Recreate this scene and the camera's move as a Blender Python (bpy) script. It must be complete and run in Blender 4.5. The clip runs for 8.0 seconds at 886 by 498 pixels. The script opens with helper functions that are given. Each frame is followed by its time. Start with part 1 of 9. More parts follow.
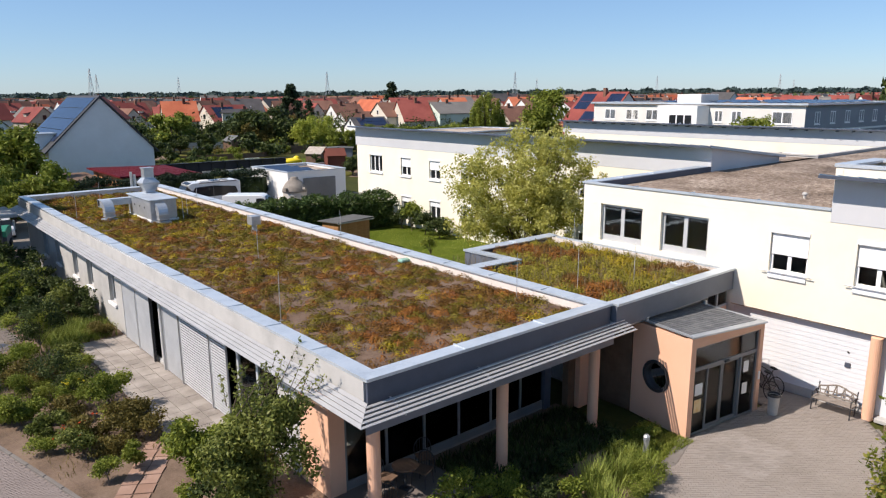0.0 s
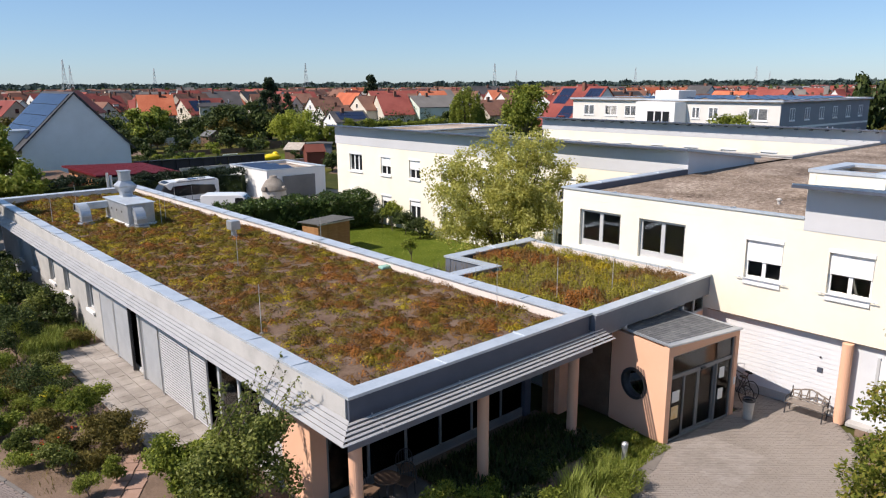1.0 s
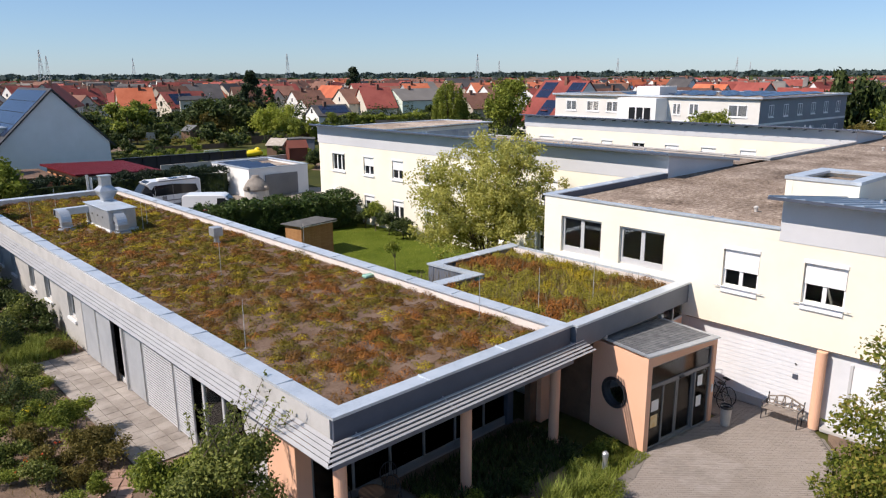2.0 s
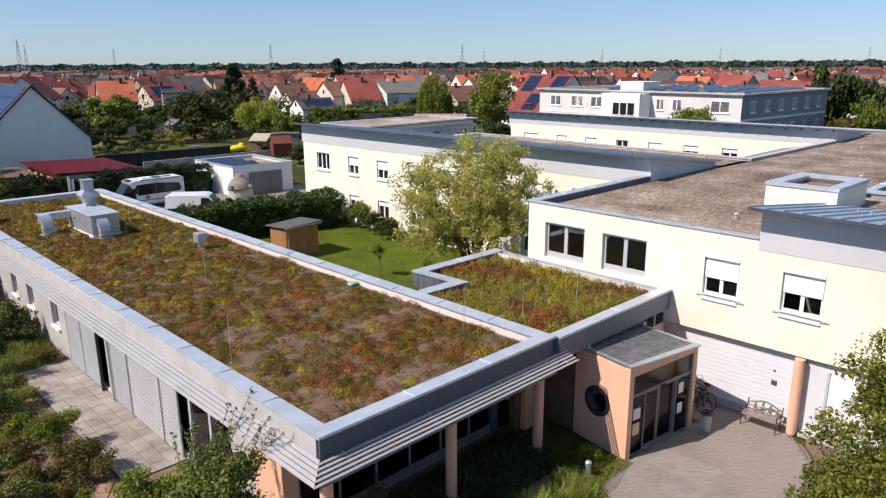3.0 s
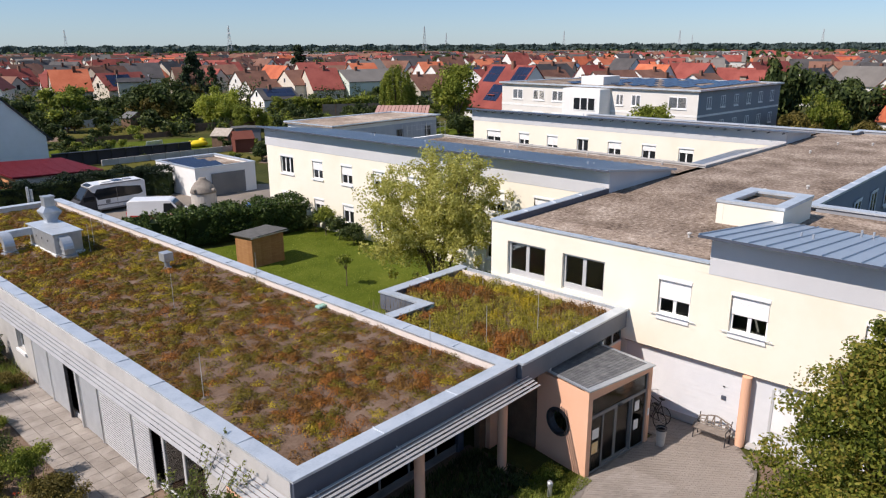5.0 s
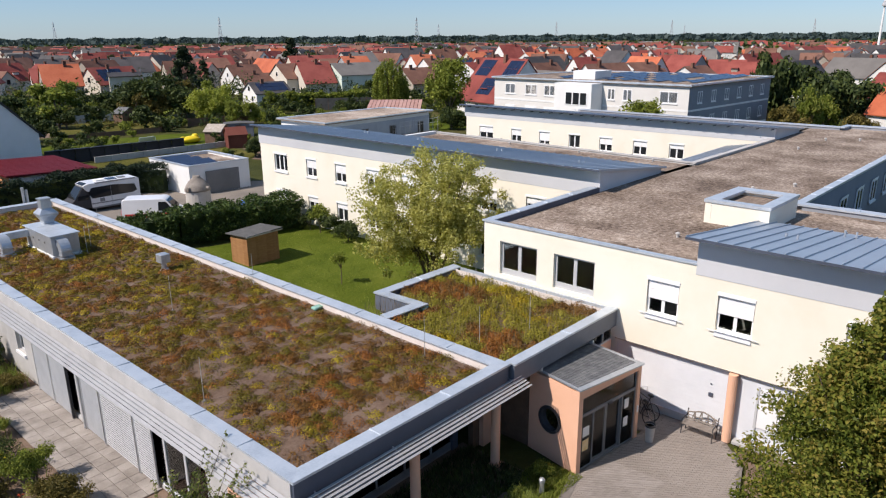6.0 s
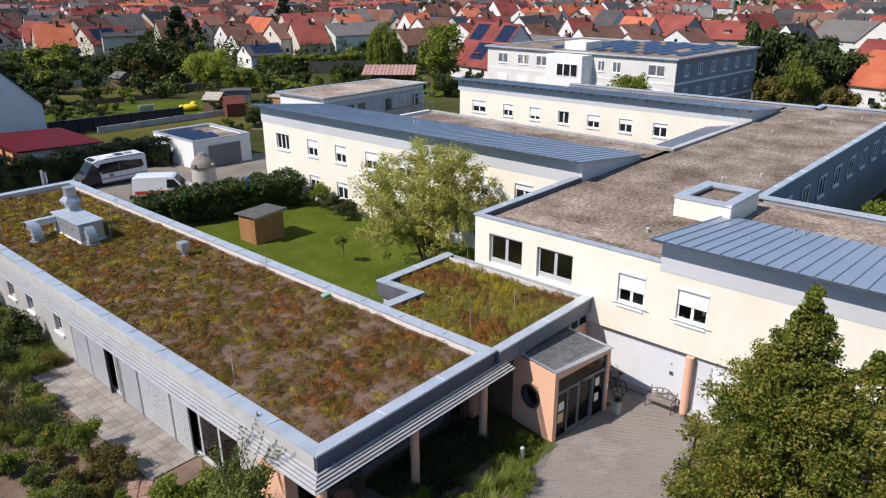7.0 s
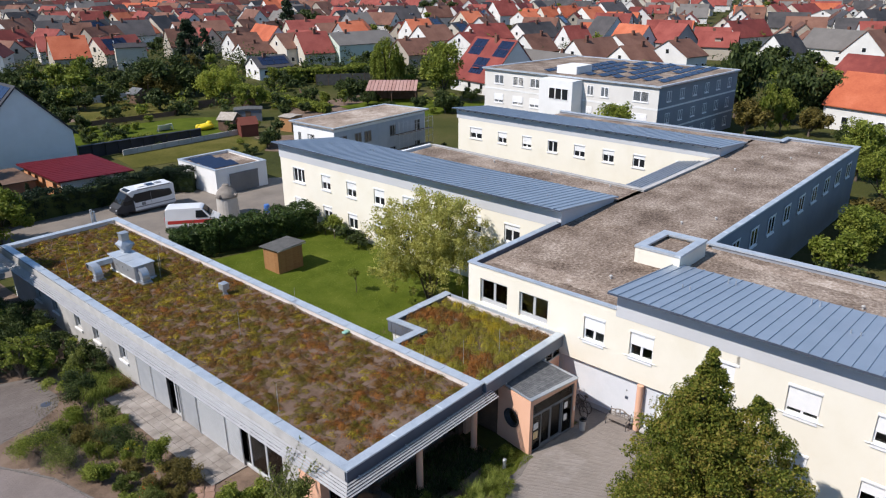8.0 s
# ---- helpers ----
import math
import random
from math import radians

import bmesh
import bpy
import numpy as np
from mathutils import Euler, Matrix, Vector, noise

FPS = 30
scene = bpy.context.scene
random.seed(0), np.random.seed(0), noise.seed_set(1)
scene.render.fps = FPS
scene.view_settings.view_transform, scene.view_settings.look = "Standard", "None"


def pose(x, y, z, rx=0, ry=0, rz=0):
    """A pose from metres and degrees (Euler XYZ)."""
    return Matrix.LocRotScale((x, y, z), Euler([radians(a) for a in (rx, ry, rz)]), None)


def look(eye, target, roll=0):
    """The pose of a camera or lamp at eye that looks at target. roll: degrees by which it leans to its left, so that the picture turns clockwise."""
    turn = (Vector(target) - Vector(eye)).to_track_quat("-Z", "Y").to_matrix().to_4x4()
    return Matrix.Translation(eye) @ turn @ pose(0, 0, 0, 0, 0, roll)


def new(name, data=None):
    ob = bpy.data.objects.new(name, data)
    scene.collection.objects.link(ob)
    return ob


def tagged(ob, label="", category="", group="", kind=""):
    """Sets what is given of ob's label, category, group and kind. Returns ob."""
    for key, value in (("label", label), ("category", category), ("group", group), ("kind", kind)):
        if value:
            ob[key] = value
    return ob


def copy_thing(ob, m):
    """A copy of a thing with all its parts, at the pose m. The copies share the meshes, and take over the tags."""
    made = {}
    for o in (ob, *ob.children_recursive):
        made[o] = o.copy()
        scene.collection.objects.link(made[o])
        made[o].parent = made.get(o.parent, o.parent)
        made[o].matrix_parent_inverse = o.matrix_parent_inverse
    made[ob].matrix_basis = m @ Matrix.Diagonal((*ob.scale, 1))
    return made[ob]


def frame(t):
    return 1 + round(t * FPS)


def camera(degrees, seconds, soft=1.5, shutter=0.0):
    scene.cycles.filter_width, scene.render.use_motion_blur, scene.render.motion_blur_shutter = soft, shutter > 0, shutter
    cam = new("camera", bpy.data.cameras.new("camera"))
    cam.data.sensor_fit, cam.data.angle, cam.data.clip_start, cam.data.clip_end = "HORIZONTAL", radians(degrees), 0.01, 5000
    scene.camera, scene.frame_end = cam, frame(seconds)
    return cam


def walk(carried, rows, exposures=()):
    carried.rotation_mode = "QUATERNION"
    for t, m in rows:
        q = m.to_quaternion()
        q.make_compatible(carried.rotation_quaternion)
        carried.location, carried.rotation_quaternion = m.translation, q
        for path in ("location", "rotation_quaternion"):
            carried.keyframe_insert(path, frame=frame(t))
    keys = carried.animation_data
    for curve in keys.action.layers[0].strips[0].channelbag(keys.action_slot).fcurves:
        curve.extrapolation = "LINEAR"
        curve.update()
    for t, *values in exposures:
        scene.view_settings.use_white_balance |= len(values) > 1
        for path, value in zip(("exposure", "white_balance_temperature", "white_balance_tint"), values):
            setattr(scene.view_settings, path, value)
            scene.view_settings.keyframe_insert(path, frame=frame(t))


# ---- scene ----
# ---- camera and its way ----
cam = camera(64.4, 8.0, soft=1.2)
METRES, EYE, TILT, LEAN, TURN = 16.5, 10.5, -12.5, 0.4, -40.5
ROWS = [
    (0.0, 0.0, 0.0, 0.0, 0.0, 0.0, -0.0),
    (0.5, -0.0005, -0.0032, 0.0174, -0.81, -0.35, 0.15),
    (1.0, 0.0002, -0.0067, 0.0361, -1.59, -0.68, 0.3),
    (1.5, 0.001, -0.0125, 0.0579, -2.31, -1.05, 0.45),
    (3.0, 0.0042, -0.0269, 0.1221, -4.1, -2.24, 0.82),
    (3.5, 0.0047, -0.0312, 0.1455, -4.9, -2.6, 0.99),
    (4.0, 0.0044, -0.0375, 0.1708, -5.88, -2.92, 1.18),
    (4.5, 0.0031, -0.0495, 0.1982, -6.44, -3.39, 1.28),
    (5.0, 0.0015, -0.068, 0.2226, -7.0, -3.71, 1.4),
    (6.5, -0.0091, -0.1602, 0.2933, -8.06, -5.61, 1.6),
    (7.0, -0.03, -0.3007, 0.3813, -8.09, -8.18, 1.56),
    (7.5, -0.053, -0.5224, 0.5049, -8.04, -8.91, 1.63),
    (8.0, -0.0716, -0.706, 0.6339, -8.01, -8.97, 1.68),
]
walk(cam, [(t, pose(-8.31, -12.43, EYE, TILT, LEAN, TURN) @ pose(METRES * x, METRES * y, METRES * z, 90 + pitch, roll, yaw)) for t, x, y, z, yaw, pitch, roll in ROWS],
     exposures=[(0.0, 0.36, 6450, 16), (3.5, 0.24, 6450, 18), (5.0, 0.20, 6450, 18), (8.0, 0.12, 6050, 15)])

# ---- sky and sun ----
SUN_FROM = Vector((-1.0, 0.39, 1.17)).normalized()
world = bpy.data.worlds.new("sky")
scene.world = world
world.use_nodes = True
wn = world.node_tree
sky = wn.nodes.new("ShaderNodeTexSky")
sky.sky_type = "NISHITA"
sky.sun_disc = False
sky.sun_elevation = math.asin(SUN_FROM.z)
sky.sun_rotation = math.atan2(SUN_FROM.x, SUN_FROM.y)
sky.altitude = 700
sky.air_density, sky.dust_density, sky.ozone_density = 1.0, 0.3, 5.0
haze = wn.nodes.new("ShaderNodeMix")
haze.data_type, haze.blend_type = "RGBA", "MULTIPLY"
haze.inputs[0].default_value = 1.0
haze.inputs[7].default_value = (0.90, 1.0, 1.12, 1)
wn.links.new(sky.outputs[0], haze.inputs[6])
veil = wn.nodes.new("ShaderNodeMix")
veil.data_type = "RGBA"
veil.inputs[0].default_value = 0.26
veil.inputs[7].default_value = (3.3, 5.6, 7.3, 1)
wn.links.new(haze.outputs[2], veil.inputs[6])
wn.links.new(veil.outputs[2], wn.nodes["Background"].inputs["Color"])
wn.nodes["Background"].inputs["Strength"].default_value = 0.087
sun = new("sun", bpy.data.lights.new("sun", "SUN"))
sun.data.energy, sun.data.angle, sun.data.color = 5.0, radians(0.53), (1.0, 0.92, 0.79)
sun.matrix_basis = look(SUN_FROM * 100, (0, 0, 0))

# ---- helpers of the place ----
rng = random.Random(11)
nrg = np.random.default_rng(5)
INV = {}


def thing(name, label, category, at=(0, 0, 0), rz=0.0, group="", kind="", local=True):
    """An Empty at the base of a thing. With local off its parts are given in the world's coordinates."""
    ob = new(name)
    ob.empty_display_size = 0.3
    ob.matrix_basis = pose(*at, 0, 0, rz)
    if not local:
        INV[ob.name] = ob.matrix_basis.inverted()
    return tagged(ob, label, category, group, kind)


def mesh_of(name, bm):
    me = bpy.data.meshes.new(name)
    bmesh.ops.recalc_face_normals(bm, faces=bm.faces)
    bm.to_mesh(me)
    bm.free()
    return me


def part(name, bm, material, parent=None, label="", m=None, smooth=False, kind=""):
    """Links a bmesh or mesh as one object under a thing or under a part."""
    me = bm if isinstance(bm, bpy.types.Mesh) else mesh_of(name, bm)
    if material and not me.materials:
        me.materials.append(material)
    if smooth:
        me.shade_smooth()
    ob = new(name, me)
    if parent:
        ob.parent = parent
        if parent.name in INV:
            ob.matrix_parent_inverse = INV[parent.name]
    if m is not None:
        ob.matrix_basis = m
    return tagged(ob, label, "", "", kind)


def B():
    return bmesh.new()


def put(bm, verts, faces, m=None):
    vs = [bm.verts.new(m @ Vector(v) if m else v) for v in verts]
    for f in faces:
        bm.faces.new([vs[i] for i in f])
    return bm


def box(bm, x0, y0, z0, x1, y1, z1, m=None):
    v = [(x, y, z) for z in (z0, z1) for y in (y0, y1) for x in (x0, x1)]
    return put(bm, v, [(0, 2, 3, 1), (4, 5, 7, 6), (0, 1, 5, 4), (2, 6, 7, 3), (0, 4, 6, 2), (1, 3, 7, 5)], m)


def prism(bm, pts, z0, z1, m=None):
    """An upright prism; z0 and z1 may be lists of heights, a height a corner."""
    n = len(pts)
    lo = z0 if isinstance(z0, (list, tuple)) else [z0] * n
    hi = z1 if isinstance(z1, (list, tuple)) else [z1] * n
    v = [(p[0], p[1], lo[i]) for i, p in enumerate(pts)] + [(p[0], p[1], hi[i]) for i, p in enumerate(pts)]
    f = [tuple(range(n))[::-1], tuple(range(n, 2 * n))] + [(i, (i + 1) % n, n + (i + 1) % n, n + i) for i in range(n)]
    return put(bm, v, f, m)


def tube(bm, p, q, r0, r1=None, n=8, caps=True):
    p, q = Vector(p), Vector(q)
    r1 = r0 if r1 is None else r1
    d = (q - p).normalized()
    a = d.orthogonal().normalized()
    b = d.cross(a)
    v = [c + (a * math.cos(6.28318 * i / n) + b * math.sin(6.28318 * i / n)) * r for c, r in ((p, r0), (q, r1)) for i in range(n)]
    f = [(i, (i + 1) % n, n + (i + 1) % n, n + i) for i in range(n)]
    if caps:
        f += [tuple(range(n))[::-1], tuple(range(n, 2 * n))]
    return put(bm, v, f)


def lathe(bm, profile, n=16, at=(0, 0, 0)):
    """Turns a profile of (radius, height) round the z axis."""
    v = [(at[0] + r * math.cos(6.28318 * i / n), at[1] + r * math.sin(6.28318 * i / n), at[2] + z) for r, z in profile for i in range(n)]
    f = [(k * n + i, k * n + (i + 1) % n, (k + 1) * n + (i + 1) % n, (k + 1) * n + i) for k in range(len(profile) - 1) for i in range(n)]
    f += [tuple(range(n))[::-1], tuple(range((len(profile) - 1) * n, len(profile) * n))]
    return put(bm, v, f)


def soft(bm, w, seg=1):
    bmesh.ops.bevel(bm, geom=list(bm.edges), offset=w, segments=seg, affect="EDGES", clamp_overlap=True)
    return bm


def ball(bm, c, rx, ry, rz, seg=10, rings=7):
    bmesh.ops.create_uvsphere(bm, u_segments=seg, v_segments=rings, radius=1.0, matrix=Matrix.LocRotScale(c, None, (rx, ry, rz)))
    return bm


def wall_mesh(length, z0, z1, t, holes, tops=None):
    """A wall along x whose outer face lies at y = 0 and inner face at y = t, with openings (x0, x1, z0, z1) through it."""
    bm = B()
    xs = sorted({0.0, length, *[h[0] for h in holes], *[h[1] for h in holes]})
    zs = sorted({z0, z1, *[h[2] for h in holes], *[h[3] for h in holes]})

    def solid(i, k):
        if i < 0 or k < 0 or i >= len(xs) - 1 or k >= len(zs) - 1:
            return False
        x, z = (xs[i] + xs[i + 1]) / 2, (zs[k] + zs[k + 1]) / 2
        return not any(h[0] < x < h[1] and h[2] < z < h[3] for h in holes)

    for i in range(len(xs) - 1):
        for k in range(len(zs) - 1):
            if not solid(i, k):
                continue
            a, b, c, d = xs[i], xs[i + 1], zs[k], zs[k + 1]
            put(bm, [(a, 0, c), (b, 0, c), (b, 0, d), (a, 0, d)], [(0, 1, 2, 3)])
            put(bm, [(a, t, c), (b, t, c), (b, t, d), (a, t, d)], [(3, 2, 1, 0)])
            for di, dk, q in ((-1, 0, [(a, 0, c), (a, 0, d), (a, t, d), (a, t, c)]), (1, 0, [(b, 0, c), (b, t, c), (b, t, d), (b, 0, d)]),
                              (0, -1, [(a, 0, c), (a, t, c), (b, t, c), (b, 0, c)]), (0, 1, [(a, 0, d), (b, 0, d), (b, t, d), (a, t, d)])):
                if not solid(i + di, k + dk):
                    put(bm, q, [(0, 1, 2, 3)])
    bmesh.ops.remove_doubles(bm, verts=bm.verts, dist=0.0005)
    return bm


def quads(name, centres, normals, sizes, spin, aspect=1.0, bend=0.0):
    """One mesh of many small four-cornered leaves."""
    c, n = np.asarray(centres, float), np.asarray(normals, float)
    n /= np.linalg.norm(n, axis=1, keepdims=True) + 1e-9
    ref = np.where(np.abs(n[:, 2:3]) < 0.9, np.array([[0, 0, 1.0]]), np.array([[1.0, 0, 0]]))
    a = np.cross(n, ref)
    a /= np.linalg.norm(a, axis=1, keepdims=True)
    b = np.cross(n, a)
    s = np.asarray(sizes, float)[:, None] / 2
    co, si = np.cos(spin)[:, None], np.sin(spin)[:, None]
    u, v = (a * co + b * si) * s, (b * co - a * si) * s * aspect
    verts = np.stack([c - u, c - v * 0.9 + n * s * bend, c + u, c + v * 0.9 + n * s * bend], 1).reshape(-1, 3)
    k = len(c)
    me = bpy.data.meshes.new(name)
    me.vertices.add(4 * k)
    me.vertices.foreach_set("co", verts.ravel())
    me.loops.add(4 * k)
    me.loops.foreach_set("vertex_index", np.arange(4 * k, dtype=np.int32))
    me.polygons.add(k)
    me.polygons.foreach_set("loop_start", np.arange(0, 4 * k, 4, dtype=np.int32))
    me.update(calc_edges=True)
    me.validate()
    return me


def dirs(k):
    d = nrg.normal(size=(k, 3))
    return d / np.linalg.norm(d, axis=1, keepdims=True)


# ---- materials ----
def nd(nt, kind, **values):
    node = nt.nodes.new(kind)
    for key, value in values.items():
        node.inputs[key.replace("_", " ")].default_value = value
    return node


def mat(name, colours, rough=0.7, metal=0.0, coarse=0.5, fine=25.0, bump=0.15, step=0.02, island=0.0, spec=0.4, stretch=(1, 1, 1), per_object=0.0, coat=0.0, grain=0.45):
    """Colours mixed by noise of two sizes (in cycles a metre), with fine relief and an uneven gloss. island, per_object: how far pieces differ."""
    ma = bpy.data.materials.new(name)
    ma.use_nodes = True
    nt = ma.node_tree
    p = nt.nodes["Principled BSDF"]
    geo = nt.nodes.new("ShaderNodeNewGeometry")
    mp = nt.nodes.new("ShaderNodeMapping")
    mp.inputs["Scale"].default_value = stretch
    nt.links.new(geo.outputs["Position"], mp.inputs["Vector"])
    big = nd(nt, "ShaderNodeTexNoise", Scale=coarse, Detail=5.0, Roughness=0.62)
    small = nd(nt, "ShaderNodeTexNoise", Scale=fine, Detail=4.0, Roughness=0.7)
    for node in (big, small):
        nt.links.new(mp.outputs[0], node.inputs["Vector"])
    mixer = nt.nodes.new("ShaderNodeMath")
    mixer.operation = "MULTIPLY_ADD"
    nt.links.new(small.outputs[0], mixer.inputs[0])
    mixer.inputs[1].default_value = grain
    half = nt.nodes.new("ShaderNodeMath")
    half.operation = "MULTIPLY_ADD"
    nt.links.new(big.outputs[0], half.inputs[0])
    half.inputs[1].default_value, half.inputs[2].default_value = 0.9, 0.05 - grain / 2
    nt.links.new(half.outputs[0], mixer.inputs[2])
    last = mixer.outputs[0]
    for amount, source, out in ((island, "ShaderNodeNewGeometry", "Random Per Island"), (per_object, "ShaderNodeObjectInfo", "Random")):
        if amount:
            r = nt.nodes.new(source)
            ad = nt.nodes.new("ShaderNodeMath")
            ad.operation = "MULTIPLY_ADD"
            nt.links.new(r.outputs[out], ad.inputs[0])
            ad.inputs[1].default_value = amount
            sh = nt.nodes.new("ShaderNodeMath")
            sh.operation = "SUBTRACT"
            nt.links.new(last, sh.inputs[0])
            sh.inputs[1].default_value = amount / 2
            nt.links.new(sh.outputs[0], ad.inputs[2])
            last = ad.outputs[0]
    ramp = nt.nodes.new("ShaderNodeValToRGB")
    els = ramp.color_ramp.elements
    k = len(colours)
    for i, col in enumerate(colours):
        pos = 0.28 + 0.44 * i / max(1, k - 1)
        e = els[i] if i < 2 else els.new(pos)
        e.position, e.color = pos, (*col, 1)
    if k == 1:
        els[1].color = (*colours[0], 1)
    nt.links.new(last, ramp.inputs[0])
    nt.links.new(ramp.outputs[0], p.inputs["Base Color"])
    p.inputs["Metallic"].default_value = metal
    p.inputs["Specular IOR Level"].default_value = spec
    p.inputs["Coat Weight"].default_value = coat
    rr = nt.nodes.new("ShaderNodeMapRange")
    nt.links.new(small.outputs[0], rr.inputs[0])
    rr.inputs[3].default_value, rr.inputs[4].default_value = max(0.02, rough - 0.1), min(1, rough + 0.1)
    nt.links.new(rr.outputs[0], p.inputs["Roughness"])
    if bump:
        bp = nd(nt, "ShaderNodeBump", Strength=bump, Distance=step)
        nt.links.new(small.outputs[0], bp.inputs["Height"])
        nt.links.new(bp.outputs[0], p.inputs["Normal"])
    return ma


def leafy(name, colours, glow=0.3, rough=0.55, vary=0.6, patch=0.9):
    """Leaves: each differs, and some light passes through."""
    ma = bpy.data.materials.new(name)
    ma.use_nodes = True
    nt = ma.node_tree
    p = nt.nodes["Principled BSDF"]
    geo = nt.nodes.new("ShaderNodeNewGeometry")
    ns = nd(nt, "ShaderNodeTexNoise", Scale=patch, Detail=2.0)
    nt.links.new(geo.outputs["Position"], ns.inputs["Vector"])
    ad = nt.nodes.new("ShaderNodeMath")
    ad.operation = "MULTIPLY_ADD"
    nt.links.new(geo.outputs["Random Per Island"], ad.inputs[0])
    ad.inputs[1].default_value = vary
    sb = nt.nodes.new("ShaderNodeMath")
    sb.operation = "SUBTRACT"
    nt.links.new(ns.outputs[0], sb.inputs[0])
    sb.inputs[1].default_value = vary / 2
    nt.links.new(sb.outputs[0], ad.inputs[2])
    ramp = nt.nodes.new("ShaderNodeValToRGB")
    els = ramp.color_ramp.elements
    for i, col in enumerate(colours):
        pos = 0.2 + 0.6 * i / max(1, len(colours) - 1)
        e = els[i] if i < 2 else els.new(pos)
        e.position, e.color = pos, (*col, 1)
    nt.links.new(ad.outputs[0], ramp.inputs[0])
    nt.links.new(ramp.outputs[0], p.inputs["Base Color"])
    p.inputs["Roughness"].default_value = rough
    p.inputs["Specular IOR Level"].default_value = 0.15
    tr = nt.nodes.new("ShaderNodeBsdfTranslucent")
    nt.links.new(ramp.outputs[0], tr.inputs[0])
    mx = nt.nodes.new("ShaderNodeMixShader")
    mx.inputs[0].default_value = glow
    nt.links.new(p.outputs[0], mx.inputs[1])
    nt.links.new(tr.outputs[0], mx.inputs[2])
    nt.links.new(mx.outputs[0], nt.nodes["Material Output"].inputs[0])
    return ma


def glass_of(name, tint=(0.75, 0.8, 0.8), clear=True):
    ma = bpy.data.materials.new(name)
    ma.use_nodes = True
    nt = ma.node_tree
    nt.nodes.remove(nt.nodes["Principled BSDF"])
    tr = nt.nodes.new("ShaderNodeBsdfTransparent") if clear else nt.nodes.new("ShaderNodeBsdfDiffuse")
    tr.inputs[0].default_value = (*tint, 1)
    gl = nt.nodes.new("ShaderNodeBsdfGlossy")
    gl.inputs["Roughness"].default_value = 0.02
    fr = nt.nodes.new("ShaderNodeFresnel")
    fr.inputs[0].default_value = 1.5
    mx = nt.nodes.new("ShaderNodeMixShader")
    nt.links.new(fr.outputs[0], mx.inputs[0])
    nt.links.new(tr.outputs[0], mx.inputs[1])
    nt.links.new(gl.outputs[0], mx.inputs[2])
    nt.links.new(mx.outputs[0], nt.nodes["Material Output"].inputs[0])
    return ma


M = {}
M["cream"] = mat("cream_render", [(0.75, 0.70, 0.57), (0.80, 0.755, 0.64), (0.82, 0.78, 0.67)], 0.85, coarse=0.35, fine=60, bump=0.1, step=0.005)
M["white"] = mat("white_render", [(0.70, 0.70, 0.68), (0.80, 0.80, 0.79)], 0.85, coarse=0.4, fine=60, bump=0.1, step=0.005)
M["grey_render"] = mat("grey_render", [(0.42, 0.43, 0.44), (0.52, 0.53, 0.54)], 0.8, coarse=0.5, fine=50, bump=0.08, step=0.004)
# Darker blue-grey for south-facing walls, with their shade put into the colour.
M["blue_shade_render"] = mat("blue_grey_shade_render", [(0.22, 0.235, 0.265), (0.285, 0.30, 0.33)], 0.85, coarse=0.4, fine=40, bump=0.08, step=0.004)
M["attic"] = mat("attic_panel", [(0.50, 0.51, 0.53), (0.58, 0.585, 0.60)], 0.6, coarse=0.4, fine=40, bump=0.05, step=0.003)
M["concrete"] = mat("exposed_concrete", [(0.345, 0.335, 0.32), (0.44, 0.428, 0.41), (0.50, 0.49, 0.467)], 0.85, coarse=0.8, fine=40, bump=0.2, step=0.006)
M["salmon"] = mat("salmon_render", [(0.70, 0.40, 0.26), (0.78, 0.47, 0.32)], 0.85, coarse=0.6, fine=60, bump=0.12, step=0.005)
M["zinc"] = mat("zinc_sheet", [(0.35, 0.41, 0.48), (0.43, 0.49, 0.56)], 0.42, 0.5, coarse=0.5, fine=12, bump=0.05, step=0.01, spec=0.5)
M["coping"] = mat("coping_sheet", [(0.42, 0.47, 0.52), (0.55, 0.60, 0.65), (0.62, 0.66, 0.70)], 0.4, 0.4, coarse=1.2, fine=14, bump=0.08, step=0.01, spec=0.5)
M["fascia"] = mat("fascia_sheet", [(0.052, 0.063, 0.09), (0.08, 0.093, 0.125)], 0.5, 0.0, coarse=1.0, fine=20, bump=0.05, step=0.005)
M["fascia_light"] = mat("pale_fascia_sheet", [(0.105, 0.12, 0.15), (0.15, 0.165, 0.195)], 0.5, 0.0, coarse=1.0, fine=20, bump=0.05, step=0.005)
M["slat"] = mat("sunshade_slat_paint", [(0.29, 0.29, 0.295), (0.36, 0.36, 0.365)], 0.5, 0.1, coarse=1.5, fine=30, bump=0.03, step=0.003)
# Lighter than the slats: sunlight on their outer edges is put into the colour.
M["sunlit_slat_lip"] = mat("sunlit_slat_edge", [(0.62, 0.63, 0.64), (0.72, 0.73, 0.74)], 0.35, 0.3, bump=0)
M["alu"] = mat("aluminium", [(0.50, 0.51, 0.52), (0.62, 0.63, 0.64)], 0.4, 0.6, coarse=2, fine=30, bump=0.04, step=0.003)
M["screen"] = mat("corrugated_sheet", [(0.42, 0.43, 0.44), (0.53, 0.54, 0.55)], 0.5, 0.1, coarse=1.5, fine=30, bump=0.04, step=0.003)
M["galv"] = mat("galvanised_sheet", [(0.40, 0.43, 0.46), (0.55, 0.57, 0.60)], 0.4, 0.6, coarse=3, fine=25, bump=0.06, step=0.004)
M["frame_grey"] = mat("grey_window_paint", [(0.46, 0.47, 0.48), (0.54, 0.55, 0.56)], 0.5, 0.1, bump=0)
M["frame_dark"] = mat("dark_window_paint", [(0.13, 0.135, 0.14), (0.18, 0.185, 0.19)], 0.5, 0.1, bump=0)
